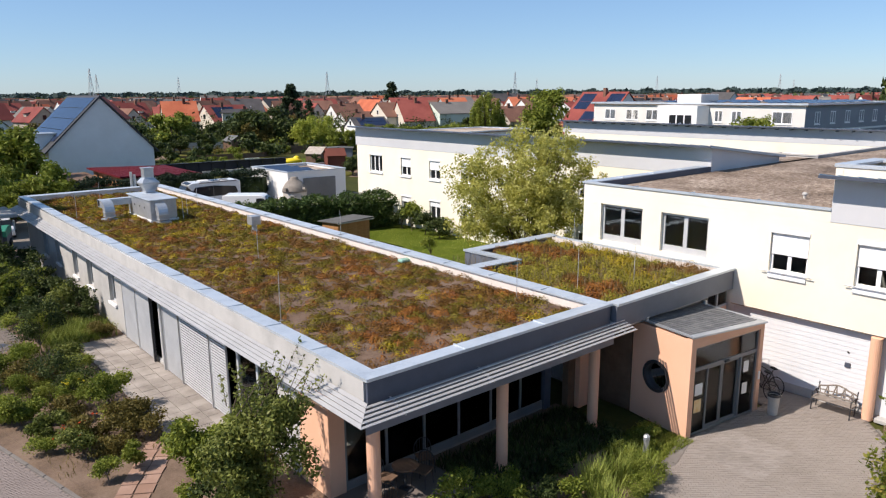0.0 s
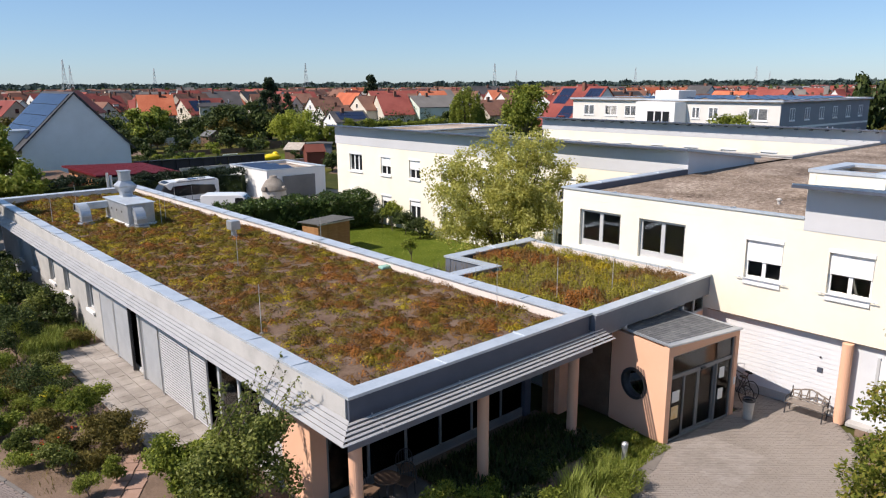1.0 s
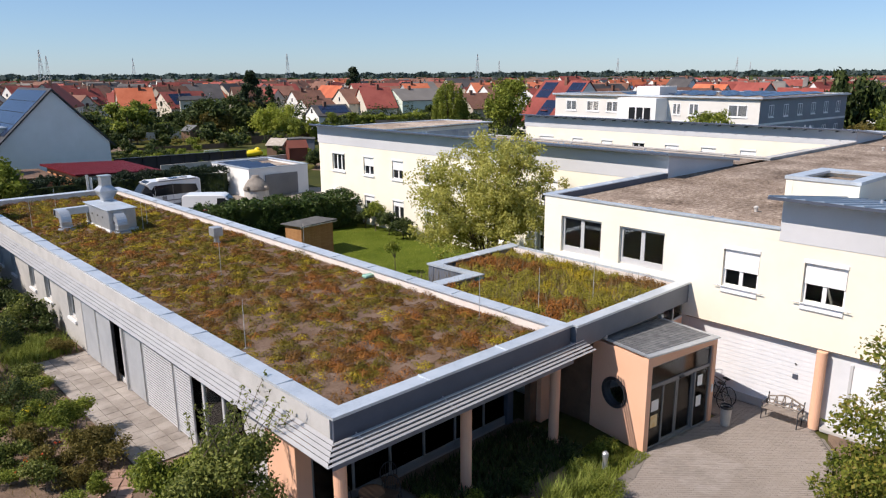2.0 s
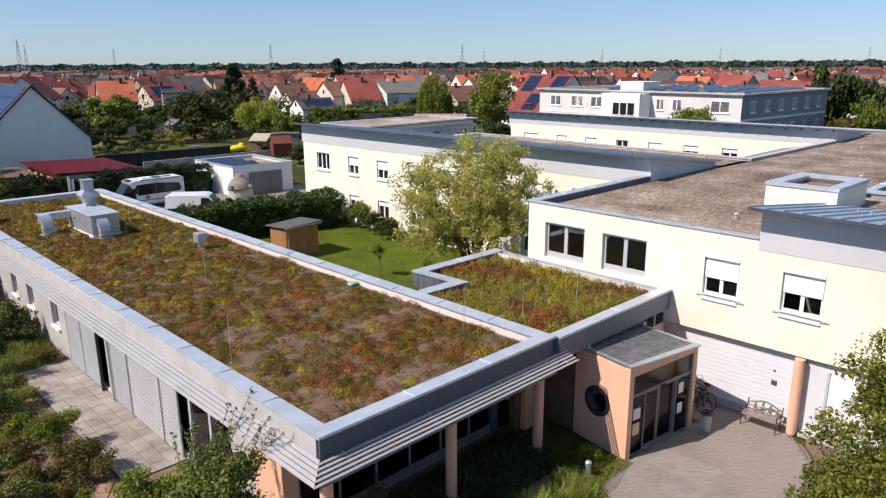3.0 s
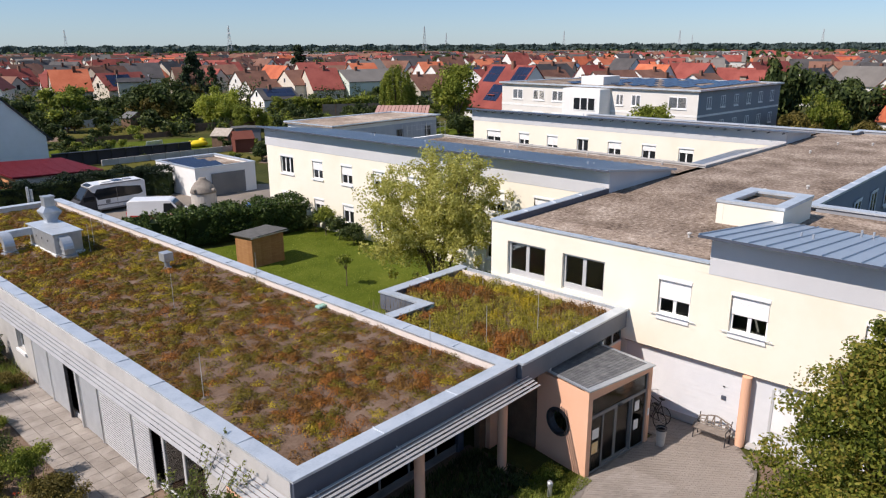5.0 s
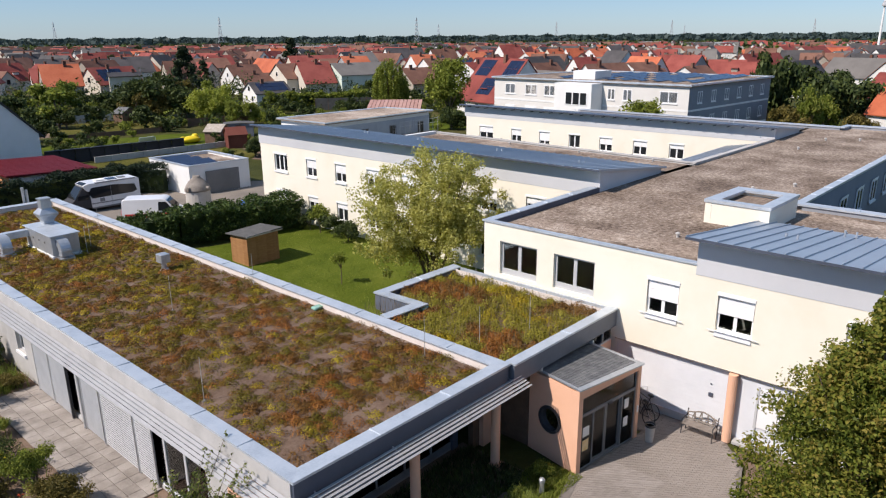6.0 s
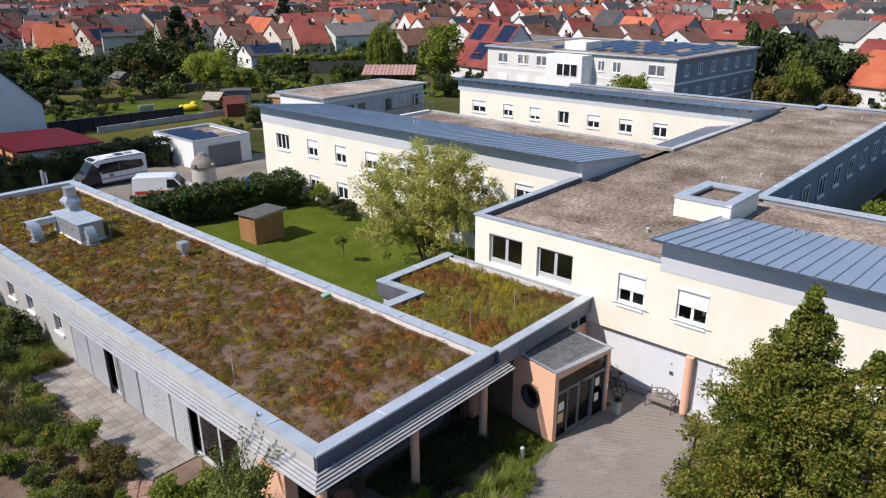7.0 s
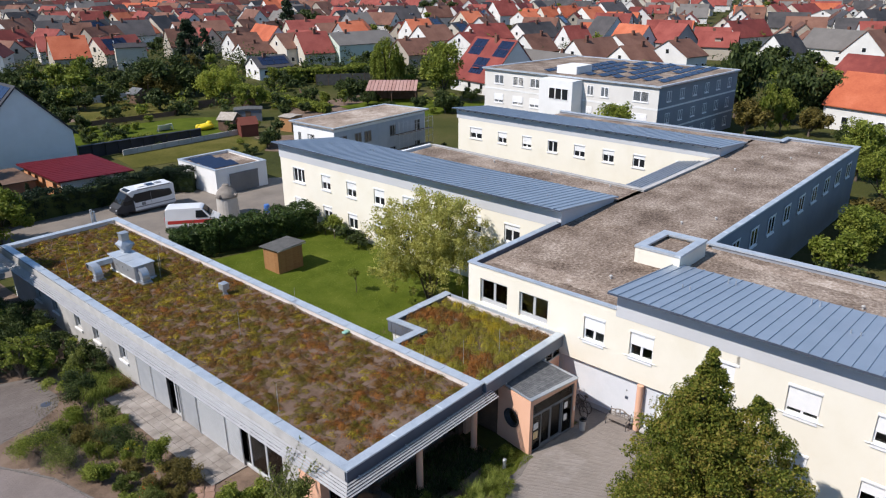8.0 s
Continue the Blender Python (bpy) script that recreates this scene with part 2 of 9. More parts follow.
M["frame_mid"] = mat("mid_grey_frame_paint", [(0.16, 0.165, 0.17), (0.21, 0.215, 0.22)], 0.45, 0.1, bump=0)
M["frame_white"] = mat("white_window_paint", [(0.78, 0.78, 0.78), (0.84, 0.84, 0.84)], 0.45, bump=0)
M["shutter"] = mat("white_shutter", [(0.74, 0.74, 0.74), (0.82, 0.82, 0.82)], 0.5, coarse=2, bump=0)
M["dark"] = mat("dark_paint", [(0.025, 0.025, 0.028), (0.045, 0.045, 0.05)], 0.6, bump=0)
M["room"] = mat("dim_room", [(0.22, 0.21, 0.195), (0.32, 0.30, 0.28)], 0.9, coarse=1.0, bump=0)
M["wood"] = mat("shed_wood", [(0.27, 0.13, 0.05), (0.38, 0.20, 0.085)], 0.7, coarse=2, fine=20, stretch=(1, 1, 6), per_object=0.25)
M["darkwood"] = mat("weathered_wood", [(0.10, 0.06, 0.04), (0.18, 0.11, 0.07)], 0.75, coarse=2, fine=30)
M["bitumen"] = mat("mineral_felt", [(0.07, 0.072, 0.077), (0.115, 0.118, 0.122), (0.19, 0.19, 0.188)], 0.9, coarse=3.5, fine=30, bump=0.3, step=0.01, per_object=0.12)
M["kiln"] = mat("weathered_kiln_render", [(0.15, 0.13, 0.11), (0.24, 0.21, 0.18), (0.33, 0.30, 0.26)], 0.9, coarse=1.2, fine=20, bump=0.3)
M["siding"] = mat("white_board_paint", [(0.60, 0.62, 0.65), (0.67, 0.69, 0.72)], 0.55, coarse=1.2, bump=0.05)
M["gravel"] = mat("roof_gravel", [(0.095, 0.07, 0.053), (0.195, 0.148, 0.115), (0.295, 0.235, 0.187), (0.47, 0.395, 0.33)], 0.95, spec=0.1, coarse=0.3, fine=5, bump=0.8, step=0.08, grain=1.1)
M["gravel_light"] = mat("pale_roof_gravel", [(0.17, 0.125, 0.092), (0.29, 0.225, 0.175), (0.39, 0.315, 0.255), (0.56, 0.475, 0.40)], 0.95, spec=0.1, coarse=0.4, fine=6, bump=0.8, step=0.08, grain=1.1)
M["substrate"] = mat("roof_substrate", [(0.105, 0.067, 0.046), (0.155, 0.104, 0.074), (0.205, 0.145, 0.108)], 0.95, spec=0.1, coarse=0.9, fine=14, bump=0.5, step=0.03, grain=0.8)
M["grit"] = mat("edge_gravel", [(0.30, 0.26, 0.21), (0.52, 0.46, 0.40)], 0.95, coarse=2, fine=30, bump=0.6, step=0.02, island=0.4)
M["grit_dark"] = mat("loose_substrate_stones", [(0.12, 0.09, 0.07), (0.24, 0.19, 0.155)], 0.95, coarse=2, fine=30, bump=0.6, step=0.02, island=0.4)
M["lawn"] = mat("mown_grass", [(0.048, 0.070, 0.007), (0.078, 0.104, 0.011), (0.115, 0.135, 0.02)], 0.95, spec=0.05, grain=0.8, coarse=0.35, fine=7, bump=0.6, step=0.05)
M["meadow"] = mat("garden_ground", [(0.035, 0.042, 0.012), (0.062, 0.066, 0.017), (0.11, 0.09, 0.04)], 0.95, spec=0.1, coarse=0.06, fine=2.5, bump=0.7, step=0.15)
M["rough"] = mat("rough_garden_grass", [(0.055, 0.058, 0.012), (0.10, 0.095, 0.022), (0.155, 0.13, 0.042)], 0.95, spec=0.05, grain=0.9, coarse=0.16, fine=4, bump=0.6, step=0.08)
M["soil"] = mat("bed_soil", [(0.09, 0.06, 0.04), (0.17, 0.115, 0.08), (0.23, 0.165, 0.12)], 0.95, coarse=0.8, fine=16, bump=0.7, step=0.04)
M["joint"] = mat("paving_joint", [(0.13, 0.112, 0.097), (0.168, 0.147, 0.129)], 0.95, coarse=0.8, fine=20)
M["paver"] = mat("grey_paver", [(0.20, 0.172, 0.15), (0.245, 0.213, 0.188), (0.285, 0.25, 0.224)], 0.9, coarse=0.3, fine=40, bump=0.2, step=0.005, island=0.12)
M["paver_one"] = mat("single_paver", [(0.185, 0.16, 0.14), (0.245, 0.215, 0.192), (0.305, 0.27, 0.245)], 0.9, coarse=0.5, fine=40, bump=0.25, step=0.006, per_object=0.18)
M["paver_road"] = mat("pale_paver", [(0.195, 0.158, 0.14), (0.232, 0.192, 0.172), (0.265, 0.222, 0.202)], 0.9, coarse=0.5, fine=40, bump=0.2, step=0.005, island=0.1)
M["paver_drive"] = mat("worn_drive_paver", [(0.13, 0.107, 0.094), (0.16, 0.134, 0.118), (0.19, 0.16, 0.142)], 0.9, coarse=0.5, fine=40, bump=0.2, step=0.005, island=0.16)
M["slab"] = mat("patio_slab", [(0.19, 0.165, 0.143), (0.285, 0.253, 0.225), (0.37, 0.335, 0.302)], 0.9, coarse=0.9, fine=30, bump=0.25, step=0.006, per_object=0.14)
M["redslab"] = mat("red_slab", [(0.26, 0.155, 0.11), (0.36, 0.235, 0.18)], 0.9, coarse=1.2, fine=30, bump=0.25, step=0.006, per_object=0.4)
M["asphalt"] = mat("light_road", [(0.19, 0.155, 0.138), (0.225, 0.187, 0.168)], 0.95, coarse=0.4, fine=30, bump=0.3, step=0.01)
M["yard"] = mat("yard_gravel", [(0.15, 0.13, 0.11), (0.25, 0.215, 0.18)], 0.95, coarse=0.25, fine=12, bump=0.5, step=0.03)
M["kerb"] = mat("kerb_stone", [(0.13, 0.115, 0.102), (0.20, 0.18, 0.162)], 0.9, coarse=1.5, fine=30)
M["bark"] = mat("bark", [(0.07, 0.05, 0.035), (0.17, 0.13, 0.10)], 0.9, coarse=4, fine=30, bump=0.6, step=0.02, stretch=(1, 1, 0.3))
M["pv"] = mat("solar_cells", [(0.010, 0.016, 0.042), (0.017, 0.027, 0.065)], 0.2, 0.0, bump=0, spec=0.5)
M["rubber"] = mat("rubber", [(0.015, 0.015, 0.015), (0.03, 0.03, 0.03)], 0.8, bump=0.1)
M["carwhite"] = mat("white_car_paint", [(0.72, 0.72, 0.72), (0.8, 0.8, 0.8)], 0.3, bump=0, coat=0.6)
M["cargrey"] = mat("grey_car_paint", [(0.18, 0.18, 0.19), (0.24, 0.24, 0.25)], 0.35, bump=0, coat=0.5)
M["red"] = mat("red_paint", [(0.45, 0.03, 0.03), (0.52, 0.05, 0.04)], 0.4, bump=0)
M["redsheet"] = mat("dark_red_sheet", [(0.10, 0.006, 0.010), (0.135, 0.010, 0.014)], 0.6, 0.0, spec=0.2, coarse=0.5, fine=10, bump=0.05)
M["yellow"] = mat("yellow_plastic", [(0.75, 0.55, 0.01), (0.82, 0.62, 0.02)], 0.4, bump=0)
M["paper"] = mat("pale_paper", [(0.72, 0.72, 0.70), (0.8, 0.8, 0.78)], 0.8, bump=0)
M["poster"] = mat("ochre_poster", [(0.62, 0.38, 0.12), (0.78, 0.66, 0.42)], 0.7, coarse=6, fine=30, bump=0)
M["glass"] = glass_of("window_glass")
M["darkglass"] = glass_of("dim_glass", (0.018, 0.02, 0.022), clear=False)
# Pale diffuse tint paints the sky's reflection into the block's panes.
M["paleglass"] = glass_of("sky_tint_glass", (0.16, 0.18, 0.20), clear=False)
M["leaf_tree"] = leafy("willow_leaves", [(0.30, 0.29, 0.055), (0.46, 0.445, 0.11), (0.60, 0.57, 0.20)], 0.55)
M["leaf_oak"] = leafy("maple_leaves", [(0.062, 0.086, 0.012), (0.138, 0.168, 0.024), (0.245, 0.255, 0.044), (0.30, 0.24, 0.052)], 0.42)
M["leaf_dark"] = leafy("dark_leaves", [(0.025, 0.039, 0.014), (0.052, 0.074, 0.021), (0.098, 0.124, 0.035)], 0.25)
M["leaf_mid"] = leafy("garden_leaves", [(0.085, 0.115, 0.016), (0.185, 0.222, 0.032), (0.33, 0.36, 0.065)], 0.35)
M["leaf_light"] = leafy("light_leaves", [(0.11, 0.145, 0.018), (0.18, 0.22, 0.032), (0.27, 0.29, 0.06)], 0.4)
M["leaf_lime"] = leafy("lime_leaves", [(0.22, 0.26, 0.03), (0.34, 0.38, 0.055), (0.48, 0.50, 0.11)], 0.5)
M["leaf_brown"] = leafy("autumn_leaves", [(0.072, 0.062, 0.016), (0.135, 0.11, 0.028), (0.21, 0.168, 0.045)], 0.3)
M["steel"] = mat("blue_grey_steel", [(0.13, 0.14, 0.17), (0.18, 0.19, 0.22)], 0.55, 0.1, coarse=1.0, bump=0.03)
M["tarp"] = mat("green_tarpaulin", [(0.02, 0.16, 0.10), (0.03, 0.22, 0.14)], 0.5, coarse=2, fine=9, bump=0.3, step=0.03)
M["upstand"] = mat("pale_upstand", [(0.62, 0.55, 0.50), (0.76, 0.70, 0.65)], 0.8, coarse=1.5, fine=20)
M["kiln_drum"] = mat("pale_kiln_render", [(0.40, 0.37, 0.33), (0.52, 0.49, 0.45)], 0.9, coarse=1.2, fine=20, bump=0.3)
M["felt_dark"] = mat("dark_felt", [(0.06, 0.06, 0.058), (0.12, 0.118, 0.112)], 0.9, coarse=2, fine=25)
# Bluish, lightened needles: distance haze is painted into the colour.
M["hazed_wood"] = leafy("hazed_conifers", [(0.030, 0.048, 0.045), (0.05, 0.075, 0.07), (0.075, 0.10, 0.09)], 0.2)
M["leaf_shrub"] = leafy("shrub_leaves", [(0.06, 0.08, 0.018), (0.145, 0.172, 0.036), (0.27, 0.29, 0.08)], 0.38, 0.45)
M["needle"] = leafy("needles", [(0.008, 0.018, 0.010), (0.018, 0.032, 0.016), (0.03, 0.048, 0.02)], 0.1)
M["fir"] = leafy("fir_needles", [(0.016, 0.028, 0.014), (0.034, 0.052, 0.024), (0.06, 0.08, 0.035)], 0.15)
M["hedge"] = leafy("hedge_leaves", [(0.024, 0.045, 0.013), (0.052, 0.088, 0.022), (0.11, 0.15, 0.04)], 0.2, 0.4)
M["sed_green"] = leafy("sedum_green", [(0.085, 0.068, 0.008), (0.15, 0.118, 0.012), (0.235, 0.185, 0.02)], 0.15, vary=0.26, patch=2.2)
M["herb_green"] = leafy("roof_herbs", [(0.165, 0.142, 0.018), (0.27, 0.237, 0.03), (0.385, 0.34, 0.052)], 0.3, vary=0.26, patch=2.2)
M["sed_yellow"] = leafy("sedum_yellow", [(0.19, 0.14, 0.010), (0.32, 0.24, 0.015), (0.48, 0.38, 0.025)], 0.18, vary=0.26, patch=2.2)
M["sed_red"] = leafy("sedum_rust", [(0.18, 0.062, 0.014), (0.27, 0.105, 0.022), (0.37, 0.165, 0.034)], 0.18, vary=0.26, patch=2.2)
M["sed_brown"] = leafy("sedum_brown", [(0.10, 0.047, 0.011), (0.17, 0.084, 0.017), (0.25, 0.132, 0.027)], 0.15, vary=0.26, patch=2.2)
M["grass"] = leafy("long_grass", [(0.10, 0.135, 0.022), (0.19, 0.235, 0.042), (0.31, 0.34, 0.08)], 0.3)
M["straw"] = leafy("dry_grass", [(0.20, 0.15, 0.08), (0.30, 0.24, 0.14)], 0.3)
M["petal_red"] = leafy("red_petals", [(0.45, 0.04, 0.015), (0.6, 0.10, 0.02)], 0.2)
M["petal_yellow"] = leafy("yellow_petals", [(0.55, 0.42, 0.02), (0.7, 0.55, 0.04)], 0.2)

# ---- ground ----
bm = B()
put(bm, [(-3500, -3500, -0.06), (3500, -3500, -0.06), (3500, 3500, -0.06), (-3500, 3500, -0.06)], [(0, 1, 2, 3)])
tagged(part("ground", bm, M["meadow"]), "green and brown gardens and fields out to the horizon", "ground", "", "structure")


def sheet(name, pts, z, material, label, category, thick=0.2):
    bm = prism(B(), pts, z - thick, z)
    return tagged(part(name, bm, material), label, category, "", "structure")


COURT = [(-40, -40), (8.4, -40), (8.4, -14.5), (8.2, -9.0), (10.0, -7.3), (13.0, -6.75), (14.6, -6.3), (15.3, -5.75), (15.8, -5.3), (16.25, -5.3), (16.25, 0.3), (14.6, 0.3),
         (14.5, -2.5), (10.4, -2.05), (8.7, -2.55), (7.6, -2.5), (6.2, -3.4), (5.2, -5.0), (4.0, -7.0), (-40, -7.0)]
court = sheet("pavement", COURT, 0.0, M["joint"], "forecourt of grey concrete block paving", "paving")
sheet("lawn", [(9.3, 8.6), (26, 8.6), (26, 33), (19, 33.0), (9.3, 35.5)], 0.0, M["lawn"], "green mown lawn between the buildings", "lawn")
sheet("yard", [(9.6, 36.5), (26, 34.0), (34, 41.0), (38, 49), (24.5, 60), (12.5, 58.8), (-14, 59), (-14, 46), (9.2, 42.5)], -0.02, M["yard"], "gravelled yard where vehicles are parked", "yard")
sheet("patio_base", [(-1.75, 8.2), (0.3, 8.2), (0.3, 19.6), (-1.75, 19.6)], -0.005, M["soil"], "bedding under the patio slabs", "paving")
sheet("garden_bed", [(-5.6, 12.5), (-4.4, 6.4), (-2.0, -0.5), (0.0, -3.4), (5.2, -4.8), (6.1, -3.3), (7.5, -2.4), (9.3, -2.2), (9.3, 2.3), (0.5, 2.3), (0.2, 8.0), (-1.8, 8.0), (-1.8, 19.7), (0.25, 19.7), (0.25, 39), (-3.0, 39), (-3.2, 22), (-5.3, 19.5), (-6.7, 16.0)],
      -0.015, M["soil"], "planted bed of bare brown soil", "soil bed")
sheet("bed_base", [(-34, 46), (-34, -6.5), (0.5, -6.5), (6, -3.6), (9.3, -2.3), (9.3, 2.3), (0.5, 2.3), (0.3, 46)], -0.035, M["soil"], "bare brown soil round the beds", "soil bed", 0.02)
sheet("verge", [(-34, 28.0), (-8.15, 17.75), (-6.75, 14.6), (-5.4, 19.4), (-7.4, 19.6), (-34, 31.0)], -0.014, M["soil"], "strip of bare soil beside the path", "soil")
sheet("tree_bed", [(8.6, -14.4), (8.4, -9.1), (10.1, -7.45), (13.0, -6.9), (14.7, -6.45), (15.4, -5.9), (16.9, -5.45), (16.9, -40), (8.6, -40)], 0.03, M["soil"], "planted bed with a kerb along the house", "soil bed")
sheet("driveway", [(-34, 38), (-34, 31.0), (-7.4, 19.7), (-5.4, 20.2), (-3.7, 21.2), (-3.4, 22.4), (-3.7, 25.6), (-9.0, 28.0)], -0.03, M["joint"], "narrow drive of grey paving blocks", "paving")
sheet("road", [(-34, 28.0), (-8.15, 17.75), (-6.6, 14.6), (-5.95, 11.6), (-4.75, 6.5), (-2.6, -0.8), (-0.6, -5.0), (2.0, -6.9), (-40, -6.9)], -0.012, M["asphalt"], "pale paved path with a smooth worn surface", "road")

# ---- building parts that repeat ----
def at_wall(x, y, z, rz):
    return pose(x, y, z, 0, 0, rz)


def window(parent, m, w, h, closed=0.0, frame="frame_white", panes=2, sill=True, rail=False, pane="glass", shutter_box=True, deep=0.12, f=0.085, foot=0.0):
    """A window in an opening whose lower near corner is at m. closed: how far its roller shutter is down."""
    bars = [f] + [w * i / panes + s * f * 0.75 for i in range(1, panes) for s in (-1, 1)] + [w - f]
    bm = wall_mesh(w, 0, h, 0.07, [(a, b, f + foot, h - f) for a, b in zip(bars[::2], bars[1::2])])
    bmesh.ops.translate(bm, verts=bm.verts, vec=(0, deep, 0))
    win = part("window", bm, M[frame], parent, m=m)
    for i in range(panes):
        a, b = w * i / panes + f * 0.8, w * (i + 1) / panes - f * 0.8
        g = part("pane", box(B(), a, deep + 0.03, f + foot, b, deep + 0.045, h - f), M[pane], win)
        g.visible_shadow = pane != "glass"
    if sill:
        if rail:
            part("apron", box(B(), 0.0, -0.045, -0.19, w, deep, -0.004), M["frame_white"], win)
            part("sill", box(B(), -0.01, -0.055, -0.205, w + 0.01, deep, -0.194), M["frame_grey"], win)
        else:
            part("sill", box(B(), -0.06, -0.09, -0.13, w + 0.06, deep, -0.004), M["frame_white"], win)
    if closed:
        bm = B()
        k = max(3, int(h * closed / 0.055))
        pr = [(deep - 0.035, h)]
        for i in range(k):
            z, s = h - i * h * closed / k, h * closed / k
            pr += [(deep - 0.051, z - s * 0.08), (deep - 0.054, z - s * 0.5), (deep - 0.051, z - s * 0.92), (deep - 0.048, z - s)]
        pr += [(deep - 0.035, h * (1 - closed))]
        n = len(pr)
        put(bm, [(x, p[0], p[1]) for x in (f * 0.5, w - f * 0.5) for p in pr], [tuple(range(n)), tuple(range(n, 2 * n))[::-1]] + [(i, (i + 1) % n, n + (i + 1) % n, n + i) for i in range(n)])
        part("shutter", bm, M["shutter"], win)
    if shutter_box:
        part("shutter_box", soft(box(B(), -0.02, -0.035, h - 0.02, w + 0.02, deep - 0.02, h + 0.13), 0.02), M["frame_white"], win)
    if rail:
        bm = tube(B(), (-0.24, -0.10, 0.02), (w + 0.24, -0.10, 0.02), 0.016, n=6)
        for x in (-0.12, w + 0.12):
            tube(bm, (x, -0.10, 0.02), (x, 0.0, 0.02), 0.012, n=5)
        part("guard_rail", bm, M["galv"], win)
    return win


def coping(parent, path, z, wide=0.45, high=0.09, closed=True, material="coping", out=0.05, seam=2.4):
    """Sheet-metal capping on the parapets along a path of corners, with its inner side to the left of the way; a mesh a run."""
    n = len(path)
    pts = [Vector((p[0], p[1], 0)) for p in path]

    def off(i, d):
        a, b, c = pts[(i - 1) % n], pts[i], pts[(i + 1) % n]
        d1 = (b - a).normalized() if closed or i > 0 else (c - b).normalized()
        d2 = (c - b).normalized() if closed or i < n - 1 else d1
        n1, n2 = Vector((-d1.y, d1.x, 0)), Vector((-d2.y, d2.x, 0))
        k = n1 + n2
        return b + k * (d / max(0.2, k.dot(n1)))

    for i in range(n if closed else n - 1):
        j = (i + 1) % n
        q = [off(i, -out), off(j, -out), off(j, wide), off(i, wide)]
        bm = B()
        prism(bm, [(p.x, p.y) for p in q], [z - high] * 4, [z + 0.02, z + 0.02, z - 0.01, z - 0.01])
        d = (pts[j] - pts[i])
        length, d = d.length, d.normalized()
        nn = Vector((-d.y, d.x, 0))
        for s in range(1, int(length / seam)):
            p = pts[i] + d * (s * length / int(length / seam))
            a, b = p - nn * (out + 0.006), p + nn * (wide - 0.02)
            prism(bm, [(a.x - d.x * 0.02, a.y - d.y * 0.02), (a.x + d.x * 0.02, a.y + d.y * 0.02), (b.x + d.x * 0.02, b.y + d.y * 0.02), (b.x - d.x * 0.02, b.y - d.y * 0.02)], z - high, z + 0.034)
        part("coping", bm, M[material], parent)


def parapet(parent, path, z0, z1, thick, material, closed=True):
    n = len(path)
    for i in range(n if closed else n - 1):
        a, b = Vector((*path[i], 0)), Vector((*path[(i + 1) % n], 0))
        d = (b - a).normalized()
        nn = Vector((-d.y, d.x, 0)) * thick
        a2, b2 = a + d * 0.003 + nn, b - d * 0.003 + nn
        part("parapet", prism(B(), [(a.x, a.y), (b.x, b.y), (b2.x, b2.y), (a2.x, a2.y)], z0, z1), M[material], parent)


# ---- pavilion with the planted roof ----
pav = thing("pavilion", "single-storey concrete pavilion with a planted flat roof", "building", (4.5, 20, 0), local=False)
part("floor_slab", box(B(), 0.6, 2.3, -0.1, 8.9, 39.0, 0.06), M["room"], pav)
# Dark drive paver instead of pale slab: the overhang's shade is painted in.
part("terrace", box(B(), 0.25, 0.25, -0.1, 3.4, 2.3, 0.05), M["paver_drive"], pav, "slab terrace with the overhang's shade in its colour")
part("roof_slab", prism(B(), [(0.05, 0.05), (8.95, 0.05), (8.95, 39.25), (0.05, 39.25)], 3.42, 3.8), M["concrete"], pav)
WY = lambda y: 39.0 - y
holes = [(WY(27.9), WY(26.9), 1.25, 2.75), (WY(25.15), WY(24.15), 1.25, 2.75), (WY(21.5), WY(20.5), 1.22, 2.7), (WY(31.6), WY(30.6), 1.25, 2.75), (WY(34.6), WY(33.6), 1.25, 2.75),
         (WY(19.0), WY(12.2), 0.1, 2.75), (WY(11.9), WY(5.0), 0.1, 2.75)]
mw = at_wall(0.28, 39.0, 0, -90)
part("wall", wall_mesh(35.2, 0, 3.42, 0.3, holes), M["concrete"], pav, m=mw)
# Dark sheet colour stands for the shade on this wall's open end.
part("wall", wall_mesh(37.0, 0, 3.42, 0.3, []), M["fascia"], pav, m=at_wall(8.9, 2.2, 0, 90))
part("wall", wall_mesh(8.6, 0, 3.42, 0.3, []), M["white"], pav, m=at_wall(8.9, 39.2, 0, 180))
part("inner_wall", box(B(), 0.6, 11.9, 0.06, 8.6, 12.1, 3.42), M["room"], pav)
part("ceiling", box(B(), 0.6, 2.3, 3.36, 8.6, 38.9, 3.416), M["room"], pav)
for h in holes[:5]:
    window(pav, mw @ pose(h[0], 0, h[2]), h[1] - h[0], h[3] - h[2], frame="frame_grey", panes=2, shutter_box=False, deep=0.14)
for h, k in ((holes[5], 5), (holes[6], 5)):
    window(pav, mw @ pose(h[0], 0, h[2]), h[1] - h[0], h[3] - h[2], frame="frame_grey", panes=k, shutter_box=False, sill=False, deep=0.02)
# Added beige folds behind the glass, in place of its olive-beige reflection.
bm = B()
for i in range(30):
    box(bm, 0.72 + 0.03 * (i % 2), 14.24 + i * 0.1, 0.09, 0.75 + 0.03 * (i % 2), 14.335 + i * 0.1, 2.7)
part("curtain", bm, mat("reflection_beige", [(0.34, 0.31, 0.26), (0.42, 0.385, 0.33)], 0.95, coarse=2, bump=0), pav, "beige panel standing in for the reflection in the glass")
